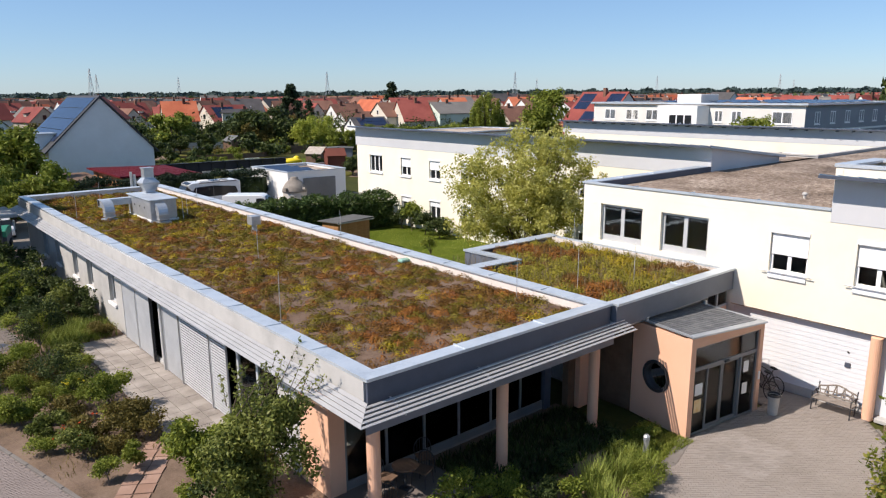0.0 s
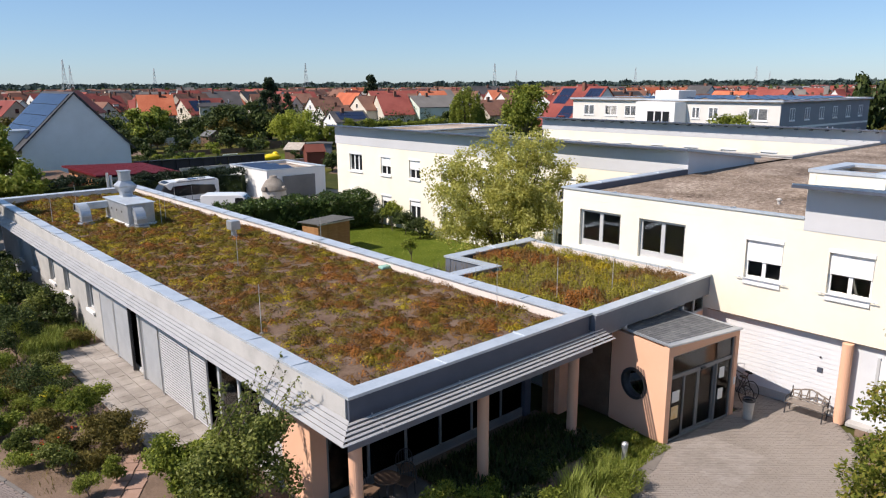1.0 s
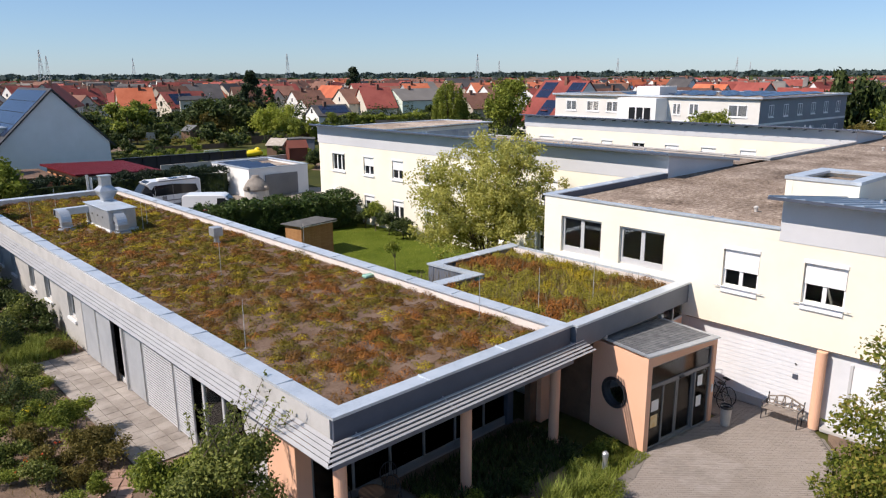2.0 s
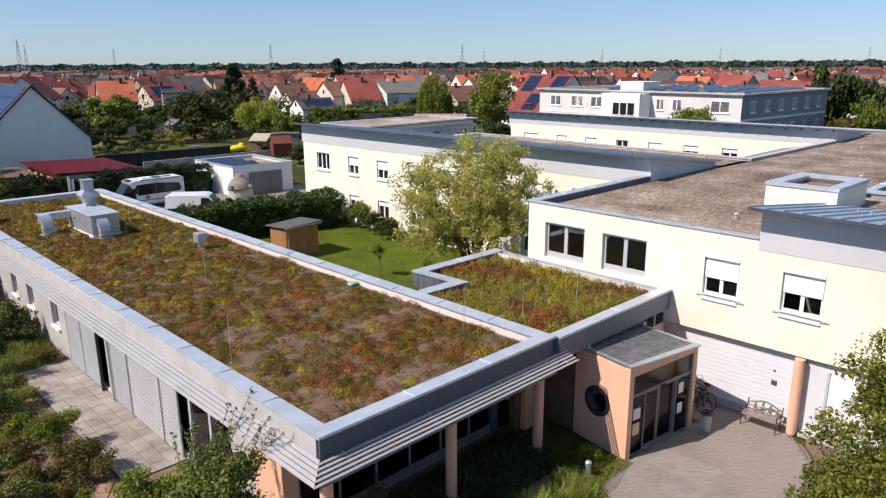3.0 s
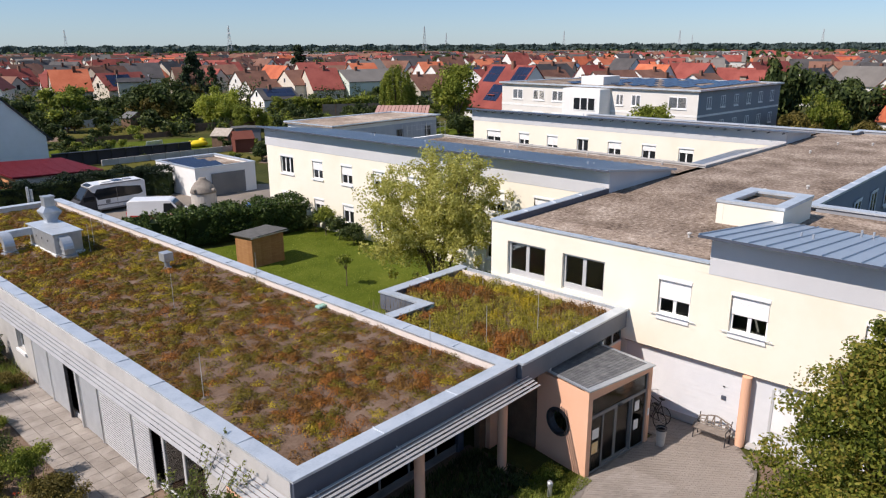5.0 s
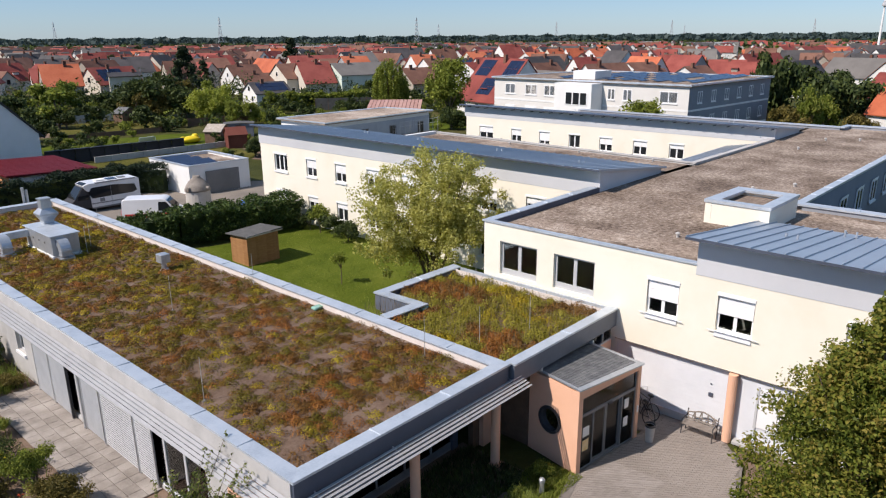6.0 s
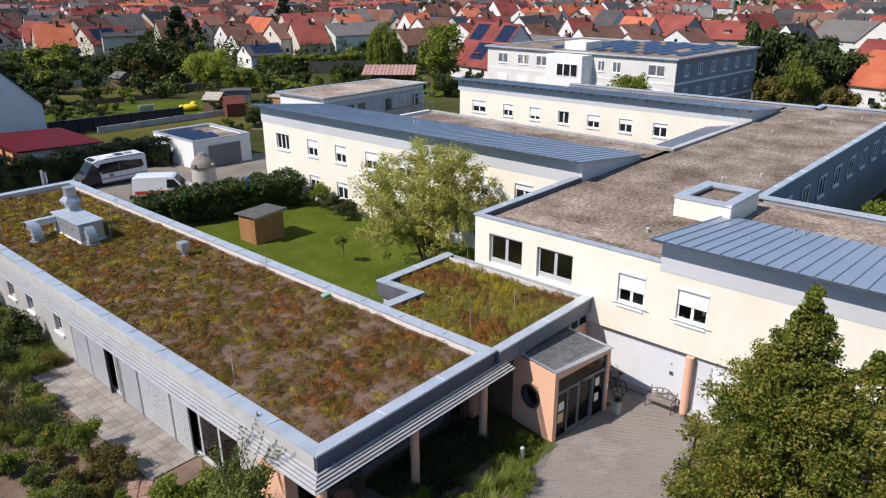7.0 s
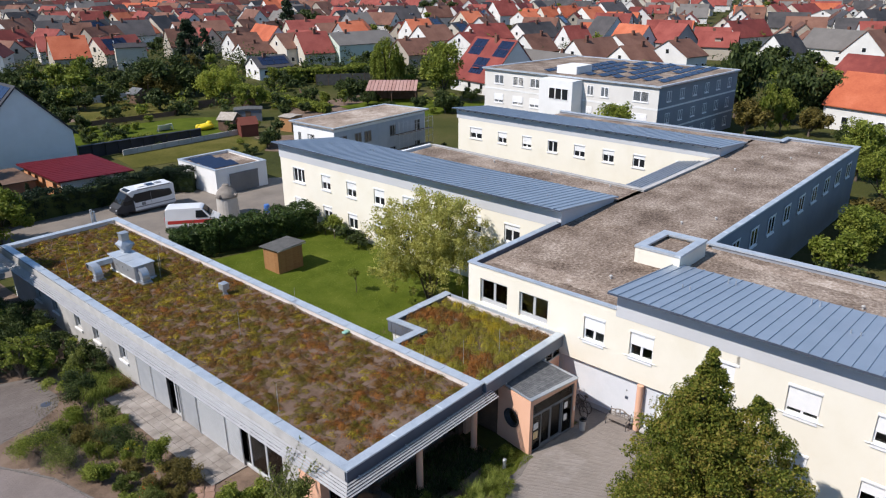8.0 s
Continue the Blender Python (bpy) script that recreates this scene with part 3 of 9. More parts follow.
# sliding screens of corrugated sheet before the openings
def screen(y1, y0, pitch, tilted):
    s = part("sliding_screen", box(B(), -0.02, 0, 0.08, y1 - y0 + 0.02, 0.012, 2.9), M["frame_dark" if tilted else "screen"], pav, "corrugated aluminium sliding screen", at_wall(0.2, y1, 0, -90))
    bm = B()
    w = y1 - y0
    if tilted:
        k = int(2.7 / pitch)
        for i in range(k):
            z = 0.14 + i * pitch
            put(bm, [(0.03, -0.038, z), (w - 0.03, -0.038, z), (w - 0.03, -0.026, z + pitch * 0.5), (0.03, -0.026, z + pitch * 0.5), (0.03, -0.034, z - 0.008), (w - 0.03, -0.034, z - 0.008)], [(0, 1, 2, 3), (0, 4, 5, 1)])
    else:
        k = int(w / pitch)
        for i in range(k):
            x = 0.02 + i * pitch
            put(bm, [(x, -0.004, 0.1), (x + pitch * 0.5, -0.028, 0.1), (x + pitch * 0.95, -0.004, 0.1), (x, -0.004, 2.88), (x + pitch * 0.5, -0.028, 2.88), (x + pitch * 0.95, -0.004, 2.88)], [(0, 1, 4, 3), (1, 2, 5, 4)])
    part("corrugation", bm, M["frame_grey" if tilted else "screen"], s)
    bm = box(B(), 0.0, -0.045, 0.04, 0.04, 0.0, 2.92)
    box(bm, w - 0.04, -0.045, 0.04, w, 0.0, 2.92)
    box(bm, 0.04, -0.045, 2.88, w - 0.04, 0.0, 2.92)
    part("screen_frame", bm, M["alu"], s)


screen(19.1, 17.35, 0.10, False)
screen(17.3, 15.4, 0.10, False)
screen(14.1, 12.45, 0.10, False)
screen(12.35, 9.7, 0.1, True)
screen(9.62, 8.3, 0.1, True)
part("track", box(B(), 0.1, 4.5, 2.93, 0.2, 19.3, 3.0), M["alu"], pav)
for y in (15.35, 14.2):
    part("post", box(B(), 0.1, y - 0.04, 0.06, 0.2, y + 0.04, 2.93), M["dark" if y > 15 else "alu"], pav)
# front: pillars, glazing set back, pier
for x, y in ((0.45, 0.5), (4.85, 0.5), (8.92, 0.45)):
    bm = lathe(B(), [(0.22, 0), (0.22, 0.06), (0.17, 0.08), (0.17, 3.36), (0.19, 3.42)], 20, (x, y, 0))
    part("pillar", bm, M["salmon"], pav, "round salmon-painted pillar", smooth=False)
part("pier", soft(box(B(), 0.25, 2.25, 0, 0.74, 3.78, 3.41), 0.012), M["salmon"], pav, "salmon-rendered wall pier")
front = at_wall(0.75, 2.3, 0.06, 0)
cols = [0.0, 1.35, 2.7, 4.05, 5.4, 6.75, 8.1]
bm = B()
for i, x in enumerate(cols):
    box(bm, x, 0, 0, x + 0.07, 0.1, 3.3)
box(bm, 0.07, 0, 0, 8.1, 0.1, 0.24)
box(bm, 0.07, 0, 3.2, 8.1, 0.1, 3.3)
box(bm, 0.07, 0, 2.35, 8.1, 0.1, 2.42)
gl = part("glazing", bm, M["frame_mid"], pav, "dark glazed front in grey metal frames", front)
for i in range(6):
    for z0, z1 in ((0.25, 2.34), (2.43, 3.19)):
        g = part("pane", box(B(), cols[i] + 0.08, 0.04, z0, cols[i + 1] - 0.01, 0.052, z1), M["glass"], gl)
        g.visible_shadow = False
part("notice", box(B(), 6.95, 0.02, 1.75, 7.55, 0.035, 2.15), M["paper"], gl, "white paper notice")
# parapet, capping, planted layer
PA = [(0.0, 0.0), (8.88, -0.1), (9.0, 39.3), (0.1, 39.4)]
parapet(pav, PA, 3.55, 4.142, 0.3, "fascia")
coping(pav, PA, 4.2, 0.46, 0.056)
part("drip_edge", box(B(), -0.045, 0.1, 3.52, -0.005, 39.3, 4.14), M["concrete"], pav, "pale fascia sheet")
bm = B()
nx, ny = 34, 130
vs = []
for j in range(ny + 1):
    for i in range(nx + 1):
        x, y = 0.32 + i * 8.4 / nx, 0.25 + j * 38.7 / ny
        vs.append((x, y, 3.86 + 0.05 * noise.noise((x * 0.5, y * 0.5, 0)) + 0.03 * noise.noise((x * 2.1, y * 2.1, 3))))
put(bm, vs, [(j * (nx + 1) + i, j * (nx + 1) + i + 1, (j + 1) * (nx + 1) + i + 1, (j + 1) * (nx + 1) + i) for j in range(ny) for i in range(nx)])
part("substrate", bm, M["substrate"], pav, "brown mineral roof substrate", smooth=True)
part("upstand", prism(B(), [(8.47, 0.5), (8.495, 0.5), (8.615, 38.9), (8.59, 38.9)], 3.84, 4.17), M["upstand"], pav, "pale upstand along the roof edge")
part("upstand", prism(B(), [(0.5, 38.90), (8.69, 38.90), (8.69, 38.925), (0.5, 38.925)], 3.84, 4.17), M["upstand"], pav, "pale upstand along the roof edge")
# sunshade of long slats round two sides
for k in range(5):
    a, b, z = 0.07 + 0.118 * k, 0.07 + 0.118 * k + 0.088, 3.60 - 0.045 * k
    bm = prism(B(), [(-a, -a), (-b, -b), (-b, 39.5), (-a, 39.5)], [z + 0.052, z, z, z + 0.052], [z + 0.064, z + 0.012, z + 0.012, z + 0.064])
    part("slat", bm, M["slat"], pav)
    bm = prism(B(), [(-b, -b), (9.4, -b - 0.1), (9.4, -a - 0.13), (-a - 0.03, -a - 0.03)], [z + 0.004, z + 0.004, z + 0.016, z + 0.016], [z + 0.016, z + 0.016, z + 0.028, z + 0.028])
    sl = part("slat", bm, M["slat"], pav)
    # Thin pale strip painting the sunlit line along each front slat.
    part("sunlit_slat_lip", prism(B(), [(-b - 0.01, -b - 0.012), (9.4, -b - 0.112), (9.4, -b - 0.1), (-b, -b)], z, z + 0.02), M["sunlit_slat_lip"], sl)
for i in range(14):
    y = 1.0 + i * 2.9
    part("bracket", prism(B(), [(-0.6, y), (-0.6, y + 0.03), (0.0, y + 0.03), (0.0, y)], [3.36, 3.36, 3.55, 3.55], [3.40, 3.40, 3.62, 3.62]), M["alu"], pav)
for i in range(4):
    x = 0.6 + i * 2.8
    part("bracket", prism(B(), [(x, -0.62), (x + 0.03, -0.62), (x + 0.03, 0), (x, 0)], [3.36, 3.36, 3.55, 3.55], [3.40, 3.40, 3.62, 3.62]), M["alu"], pav)
part("beam", prism(B(), [(-0.1, -0.02), (9.1, -0.12), (9.1, 0.2), (0.2, 0.3)], 2.86, 3.55), M["steel"], pav, "blue-grey steel edge beam")

# ---- link with a smaller planted roof ----
link = thing("link_building", "low connecting building with a planted roof", "building", (12.6, 4, 0), local=False)
part("roof_slab", prism(B(), [(9.02, 0.0), (15.9, -0.1), (15.9, 8.3), (10.9, 8.4), (11.0, 6.1), (9.02, 6.2)], 3.2, 3.78), M["concrete"], link)
# Dark brown stands for glazing in the recess's shadow, not timber.
part("wall", wall_mesh(5.3, 0, 3.2, 0.25, []), M["darkwood"], link, m=at_wall(9.2, 1.7, 0, 0))
part("wall", wall_mesh(2.2, 0, 3.2, 0.25, []), M["white"], link, m=at_wall(15.9, 8.4, 0, 180))
part("wall", wall_mesh(6.0, 0, 3.2, 0.25, []), M["white"], link, m=at_wall(10.9, 8.3, 0, -90))
part("pier", box(B(), 9.55, 1.5, 0, 10.2, 1.697, 3.19), M["salmon"], link, "salmon-rendered wall pier")
PLN = [(15.95, 8.45), (10.75, 8.55), (10.85, 6.3), (9.08, 6.4)]
PLF = [(9.0, -0.25), (15.95, -0.35)]
for path in (PLN, PLF):
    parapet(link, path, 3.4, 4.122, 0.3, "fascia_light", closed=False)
    coping(link, path, 4.18, 0.42, 0.056, closed=False)
part("wall_flashing", box(B(), 15.86, 0.1, 3.86, 15.94, 8.0, 4.14), M["coping"], link)
bm = B()
vs = []
for j in range(31):
    for i in range(23):
        x, y = 9.0 + i * 6.8 / 22, 0.0 + j * 8.2 / 30
        vs.append((x, y, 3.88 + 0.06 * noise.noise((x * 0.6, y * 0.6, 5))))
put(bm, vs, [(j * 23 + i, j * 23 + i + 1, (j + 1) * 23 + i + 1, (j + 1) * 23 + i) for j in range(30) for i in range(22) if not (9.0 + i * 6.8 / 22 < 10.8 and j * 8.2 / 30 > 6.0)])
part("substrate", bm, M["substrate"], link, "brown mineral roof substrate", smooth=True)
part("upstand", box(B(), 15.50, 0.1, 3.86, 15.525, 8.0, 4.15), M["upstand"], link, "pale upstand along the roof edge")
# clerestory band between the porch and the main house
bm = box(B(), 14.4, -0.18, 2.75, 15.95, -0.1, 2.82)
box(bm, 14.4, -0.18, 3.36, 15.95, -0.1, 3.42)
box(bm, 15.2, -0.18, 2.82, 15.25, -0.1, 3.36)
clr = part("clerestory", bm, M["frame_grey"], link)
g = part("pane", box(B(), 14.6, -0.15, 2.82, 15.93, -0.135, 3.36), M["glass"], clr)
part("wall", box(B(), 14.6, -0.17, 0.0, 15.95, 0.05, 2.75), M["salmon"], link)

# ---- entrance porch ----
porch = thing("entrance_porch", "salmon-rendered entrance porch with glass doors and a felt roof", "porch", (12.5, -1, 0), local=False)
zl = 3.22
# west side with the round window
nseg = 32
cy, cz, cr = 1.05, 1.62, 0.5
bm = B()
ring = [(cy + cr * math.cos(2 * math.pi * (i + 0.5) / nseg), cz + cr * math.sin(2 * math.pi * (i + 0.5) / nseg)) for i in range(nseg)]
L0, L1, H1 = 0.0, 2.35, zl - 0.03
def rim(p):
    d = Vector((p[0] - cy, p[1] - cz))
    ks = [((L1 if d.x > 0 else L0) - cy) / d.x if abs(d.x) > 1e-6 else 1e9, ((H1 if d.y > 0 else 0.0) - cz) / d.y if abs(d.y) > 1e-6 else 1e9]
    k = min(k for k in ks if k > 0)
    return (cy + d.x * k, cz + d.y * k)
corners = {}
for t in (0.0, 0.22):
    for i in range(nseg):
        a, b = ring[i], ring[(i + 1) % nseg]
        A2, B2 = rim(a), rim(b)
        poly = [a, A2]
        for c in ((L0, 0.0), (L1, 0.0), (L1, H1), (L0, H1)):
            if (abs(A2[0] - c[0]) < 1e-5) != (abs(B2[0] - c[0]) < 1e-5) and (abs(A2[1] - c[1]) < 1e-5) != (abs(B2[1] - c[1]) < 1e-5) and (abs(A2[0] - c[0]) < 1e-5 or abs(A2[1] - c[1]) < 1e-5) and (abs(B2[0] - c[0]) < 1e-5 or abs(B2[1] - c[1]) < 1e-5):
                poly.append(c)
        poly += [B2, b]
        put(bm, [(p[0], t, p[1]) for p in poly], [tuple(range(len(poly)))])
for i in range(nseg):
    a, b = ring[i], ring[(i + 1) % nseg]
    put(bm, [(a[0], 0, a[1]), (b[0], 0, b[1]), (b[0], 0.22, b[1]), (a[0], 0.22, a[1])], [(0, 1, 2, 3)])
put(bm, [(L0, 0, 0), (L0, 0.22, 0), (L0, 0.22, H1), (L0, 0, H1), (L1, 0, 0), (L1, 0.22, 0), (L1, 0.22, H1), (L1, 0, H1)], [(0, 1, 2, 3), (4, 7, 6, 5), (3, 2, 6, 7)])
bmesh.ops.remove_doubles(bm, verts=bm.verts, dist=0.0005)
mwst = at_wall(10.69, 0.25, 0, -99.6)
part("wall", bm, M["salmon"], porch, m=mwst)
bm = B()
for i in range(nseg):
    a, b = ring[i], ring[(i + 1) % nseg]
    def sc(p, k):
        return (cy + (p[0] - cy) * k, cz + (p[1] - cz) * k)
    o1, o2, i1, i2 = sc(a, 1.06), sc(b, 1.06), sc(a, 0.86), sc(b, 0.86)
    put(bm, [(o1[0], -0.05, o1[1]), (o2[0], -0.05, o2[1]), (i2[0], -0.05, i2[1]), (i1[0], -0.05, i1[1]), (o1[0], -0.001, o1[1]), (o2[0], -0.001, o2[1]), (i2[0], 0.14, i2[1]), (i1[0], 0.14, i1[1])], [(0, 1, 2, 3), (0, 4, 5, 1), (3, 2, 6, 7)])
bmesh.ops.remove_doubles(bm, verts=bm.verts, dist=0.0005)
rw = part("round_window", bm, M["dark"], porch, "round porthole window in a dark ring", mwst)
bm = put(B(), [(cy + (p[0] - cy) * 0.88, 0.1, cz + (p[1] - cz) * 0.88) for p in ring], [tuple(range(nseg))])
g = part("pane", bm, M["glass"], rw)
# front with doors, turned a little
fa = math.degrees(math.atan2(-0.48, 3.65))
mf = at_wall(10.30, -2.07, 0, fa) @ Matrix.Diagonal((0.88, 1, 0.95, 1))
FW = 4.17
part("wall", wall_mesh(FW, 0, 3.22, 0.2, [(0.16, 3.95, -0.5, 3.06)]), M["salmon"], porch, m=mf)
part("wall_head", prism(B(), [(10.30, -2.07), (13.93, -2.55), (13.95, -2.36), (10.33, -1.88)], 3.062, [3.24, 3.075, 3.075, 3.24]), M["salmon"], porch)
part("wall", wall_mesh(2.55, 0, 3.06, 0.2, []), M["salmon"], porch, m=at_wall(13.935, -2.535, 0, 80.2))
# Added wall closing the gap; its dark brown paints the recess's shade.
part("wall", box(B(), 10.72, 0.303, 0, 10.92, 1.69, 3.2), M["darkwood"], porch)


def porch_top(x, y):
    return 3.33 - 0.052 * (x - 10.3)


PR = [(10.25, -2.13), (13.98, -2.62), (14.43, 0.0), (10.69, 0.0)]
part("roof", prism(B(), PR, [porch_top(*q) - 0.05 for q in PR], [porch_top(*q) for q in PR]), M["galv"], porch, "sheet-metal roof edge")
for i in range(14):
    u0, u1 = 0.05 + 0.066 * i, 0.05 + 0.066 * i + 0.064
    q = [(10.40 + 0.40 * u0, -2.02 + 2.02 * u0), (13.82 + 0.42 * u0, -2.45 + 2.42 * u0), (13.82 + 0.42 * u1, -2.45 + 2.42 * u1), (10.40 + 0.40 * u1, -2.02 + 2.02 * u1)]
    part("felt_strip", prism(B(), q, [porch_top(*p) - 0.01 for p in q], [porch_top(*q[0]) + 0.013, porch_top(*q[1]) + 0.013, porch_top(*q[2]) + 0.007, porch_top(*q[3]) + 0.007]), M["bitumen"], porch)
for x in (10.62, 14.22):
    part("roof_lug", soft(box(B(), x, -0.28, porch_top(x, -0.2) - 0.01, x + 0.12, -0.1, porch_top(x, -0.2) + 0.14), 0.02), M["alu"], porch)
bm = B()
for x0, x1 in ((0.16, 0.22), (3.89, 3.95)):
    box(bm, x0, 0.06, 0, x1, 0.14, 3.06)
for z0, z1 in ((0.0, 0.05), (2.22, 2.34), (3.0, 3.06)):
    box(bm, 0.22, 0.06, z0, 3.89, 0.14, z1)
for x in (1.05, 2.98):
    box(bm, x, 0.06, 0.05, x + 0.06, 0.14, 2.22)
df = part("door_frame", bm, M["frame_mid"], porch, "grey metal door frame with a top light", mf)
for x0, x1, z0, z1 in ((0.23, 1.04, 0.06, 2.21), (3.05, 3.88, 0.06, 2.21), (0.23, 3.88, 2.35, 2.99)):
    g = part("pane", box(B(), x0, 0.09, z0, x1, 0.1, z1), M["glass"], df)
    g.visible_shadow = False
for x0, x1, y in ((1.06, 2.02, 0.15), (2.04, 2.99, 0.15)):
    bm = box(B(), x0, y, 0.03, x0 + 0.07, y + 0.05, 2.2)
    box(bm, x1 - 0.07, y, 0.03, x1, y + 0.05, 2.2)
    box(bm, x0 + 0.07, y, 0.03, x1 - 0.07, y + 0.05, 0.11)
    box(bm, x0 + 0.07, y, 2.12, x1 - 0.07, y + 0.05, 2.2)
    dr = part("sliding_door", bm, M["frame_mid"], porch, "glazed sliding door leaf", mf)
    g = part("pane", box(B(), x0 + 0.07, y + 0.02, 0.11, x1 - 0.07, y + 0.03, 2.12), M["glass"], dr)
    g.visible_shadow = False
part("door_sensor", soft(box(B(), 1.95, -0.02, 2.24, 2.2, 0.06, 2.31), 0.015), M["dark"], porch, m=mf)
part("notice", box(B(), 0.45, 0.075, 1.35, 0.85, 0.085, 1.75), M["paper"], porch, "white paper notice on the glass", mf)
part("notice", box(B(), 0.45, 0.075, 0.75, 0.83, 0.085, 1.2), M["poster"], porch, "ochre poster on the glass", mf)
for z in (1.6, 0.8):
    part("notice", box(B(), 3.2, 0.075, z, 3.5, 0.085, z + 0.4), M["paper"], porch, "white paper notice on the glass", mf)
part("bell_panel", soft(box(B(), 4.0, -0.03, 1.2, 4.1, 0.0, 1.5), 0.01), M["paper"], porch, m=mf)
part("inner_floor", prism(B(), [(10.62, -1.85), (13.75, -2.3), (14.15, 0.0), (14.15, 1.6), (10.93, 1.6), (10.93, 0.2)], 0.0, 0.03), M["slab"], porch)
part("inner_wall", box(B(), 10.93, 1.45, 0.031, 14.2, 1.6, 2.95), M["white"], porch)
part("ceiling", prism(B(), [(10.62, -1.85), (13.75, -2.25), (14.15, 0.0), (14.15, 1.44), (10.93, 1.44), (10.93, 0.2)], 2.96, 3.0), M["white"], porch)

# ---- main house: two storeys round courts ----
main = thing("main_building", "two-storey cream-rendered care home with flat and zinc roofs", "building", (30, 0, 0), local=False)
YN, YS = 6.65, -44.0
mm = at_wall(16.0, YN, 0, -90)
U = lambda y: YN - y
up = [(U(5.73), U(3.68), 4.30, 5.88), (U(2.82), U(0.8), 4.30, 5.86), (U(-1.55), U(-2.85), 4.30, 5.70), (U(-4.32), U(-5.66), 4.30, 5.70), (U(-8.6), U(-9.95), 4.30, 5.70),
      (U(-12.2), U(-13.65), 4.30, 5.70), (U(-15.8), U(-17.2), 4.30, 5.70)]
low = [(U(-12.3), U(-13.6), 1.1, 2.3), (U(-15.8), U(-17.2), 1.1, 2.3)]
part("wall", wall_mesh(U(-9.8), 2.85, 6.295, 0.35, up[:5]), M["cream"], main, "cream-rendered upper wall", mm)
part("wall", wall_mesh(34.2, 0, 6.295, 0.35, [(h[0] - U(-9.8), h[1] - U(-9.8), h[2], h[3]) for h in up[5:] + low]), M["cream"], main, m=at_wall(16.0, -9.8, 0, -90))
part("parapet", wall_mesh(U(-3.42), 6.297, 6.668, 0.30, []), M["cream"], main, m=mm)
for h in up[:2]:
    window(main, mm @ pose(h[0], 0, h[2]), h[1] - h[0], h[3] - h[2], frame="frame_grey", shutter_box=False, sill=False, deep=0.14, f=0.11, foot=0.16)
for h, c, r in zip(up[2:] + low, (0.55, 0.52, 0.7, 0.8, 0.6, 0.5, 0.5), (1, 1, 0, 1, 1, 0, 0)):
    window(main, mm @ pose(h[0], 0, h[2]), h[1] - h[0], h[3] - h[2], closed=c, rail=bool(r))
part("soffit", box(B(), 16.36, -9.8, 2.88, 17.3, 6.5, 3.0), M["darkwood"], main, "dark soffit under the overhang")
part("soffit_edge", box(B(), 16.02, -9.78, 2.82, 16.26, -0.3, 2.846), M["darkwood"], main)
# ground floor wall with white boards
part("wall", box(B(), 16.29, -9.78, 0, 16.55, 6.5, 2.84), M["white"], main)
for i in range(15):
    z = 0.32 + i * 0.168
    bm = put(B(), [(16.287, -5.35, z), (16.287, -0.3, z), (16.252, -0.3, z), (16.252, -5.35, z), (16.287, -5.35, z + 0.164), (16.287, -0.3, z + 0.164), (16.262, -0.3, z + 0.164), (16.262, -5.35, z + 0.164)],
             [(0, 1, 2, 3), (4, 7, 6, 5), (3, 2, 6, 7), (0, 4, 5, 1), (0, 3, 7, 4), (1, 5, 6, 2)])
    part("board", bm, M["siding"], main)
part("plinth", box(B(), 16.235, -5.35, 0, 16.287, -0.3, 0.318), M["concrete"], main)
part("wall", box(B(), 16.2, -9.78, 0.0, 16.285, -5.353, 2.838), M["siding"], main)
part("threshold", soft(box(B(), 15.85, -8.2, 0.0, 16.197, -5.45, 0.14), 0.02), M["concrete"], main)
pn = part("closed_shutter", box(B(), 16.16, -7.95, 0.85, 16.196, -6.15, 2.42), M["shutter"], main, "closed white roller shutter")
part("frame", prism(B(), [(16.13, -6.148), (16.13, -6.06), (16.196, -6.06), (16.196, -6.148)], 0.8, 2.5), M["frame_grey"], pn)
part("vent_plate", soft(box(B(), 16.215, -4.46, 1.46, 16.25, -4.28, 1.63), 0.01), M["fascia"], main)
part("wall_lamp", soft(box(B(), 16.20, -4.38, 1.97, 16.25, -4.31, 2.03), 0.02), M["dark"], main)
part("pillar", lathe(B(), [(0.17, 0), (0.17, 2.80)], 20, (15.95, -5.22, 0)), M["salmon"], main, "round salmon-painted pillar")
# flat roof with gravel
roofs = [[(16.3, -3.2), (26.1, -3.2), (26.1, 6.4), (16.3, 6.4)], [(26.1, -3.3), (65, -3.9), (65, 5.8), (26.1, 6.4)], [(23.6, -44), (28.8, -44), (28.8, -3.3), (23.6, -3.2)], [(33.6, 5.9), (38.5, 5.7), (38.9, 30), (33.6, 30)], [(59.5, 5.5), (64, 5.5), (64, 30), (59.5, 30)]]
for r in roofs:
    part("roof_slab", prism(B(), r, 6.05, 6.40), M["gravel"], main, "flat roof covered in brown gravel")
def strip_of_gravel(x0, x1, y0, y1, seed):
    """A strip of fresher, paler gravel with uneven edges."""
    n = int((y1 - y0) / 0.25)
    ys = [y0 + i * (y1 - y0) / n for i in range(n + 1)]
    a = [(x0 + 0.45 * noise.noise((y * 0.8, seed, 0)) + 0.15 * noise.noise((y * 3, seed, 2)), y) for y in ys]
    b = [(x1 + 0.45 * noise.noise((y * 0.8, seed, 5)) + 0.15 * noise.noise((y * 3, seed, 7)), y) for y in ys]
    bm = put(B(), [(x, y, 6.404) for x, y in a + b], [(i, n + 1 + i, n + 2 + i, i + 1) for i in range(n)])
    part("gravel_strip", bm, M["gravel_light"], main, "strip of paler fresh gravel")


strip_of_gravel(17.5, 18.9, -3.0, 6.2, 1)
strip_of_gravel(26.8, 28.0, -14.0, -4.2, 4)
parapet(main, [(26.0, 6.7), (16.0, 6.7)], 6.2, 6.668, 0.35, "fascia", closed=False)
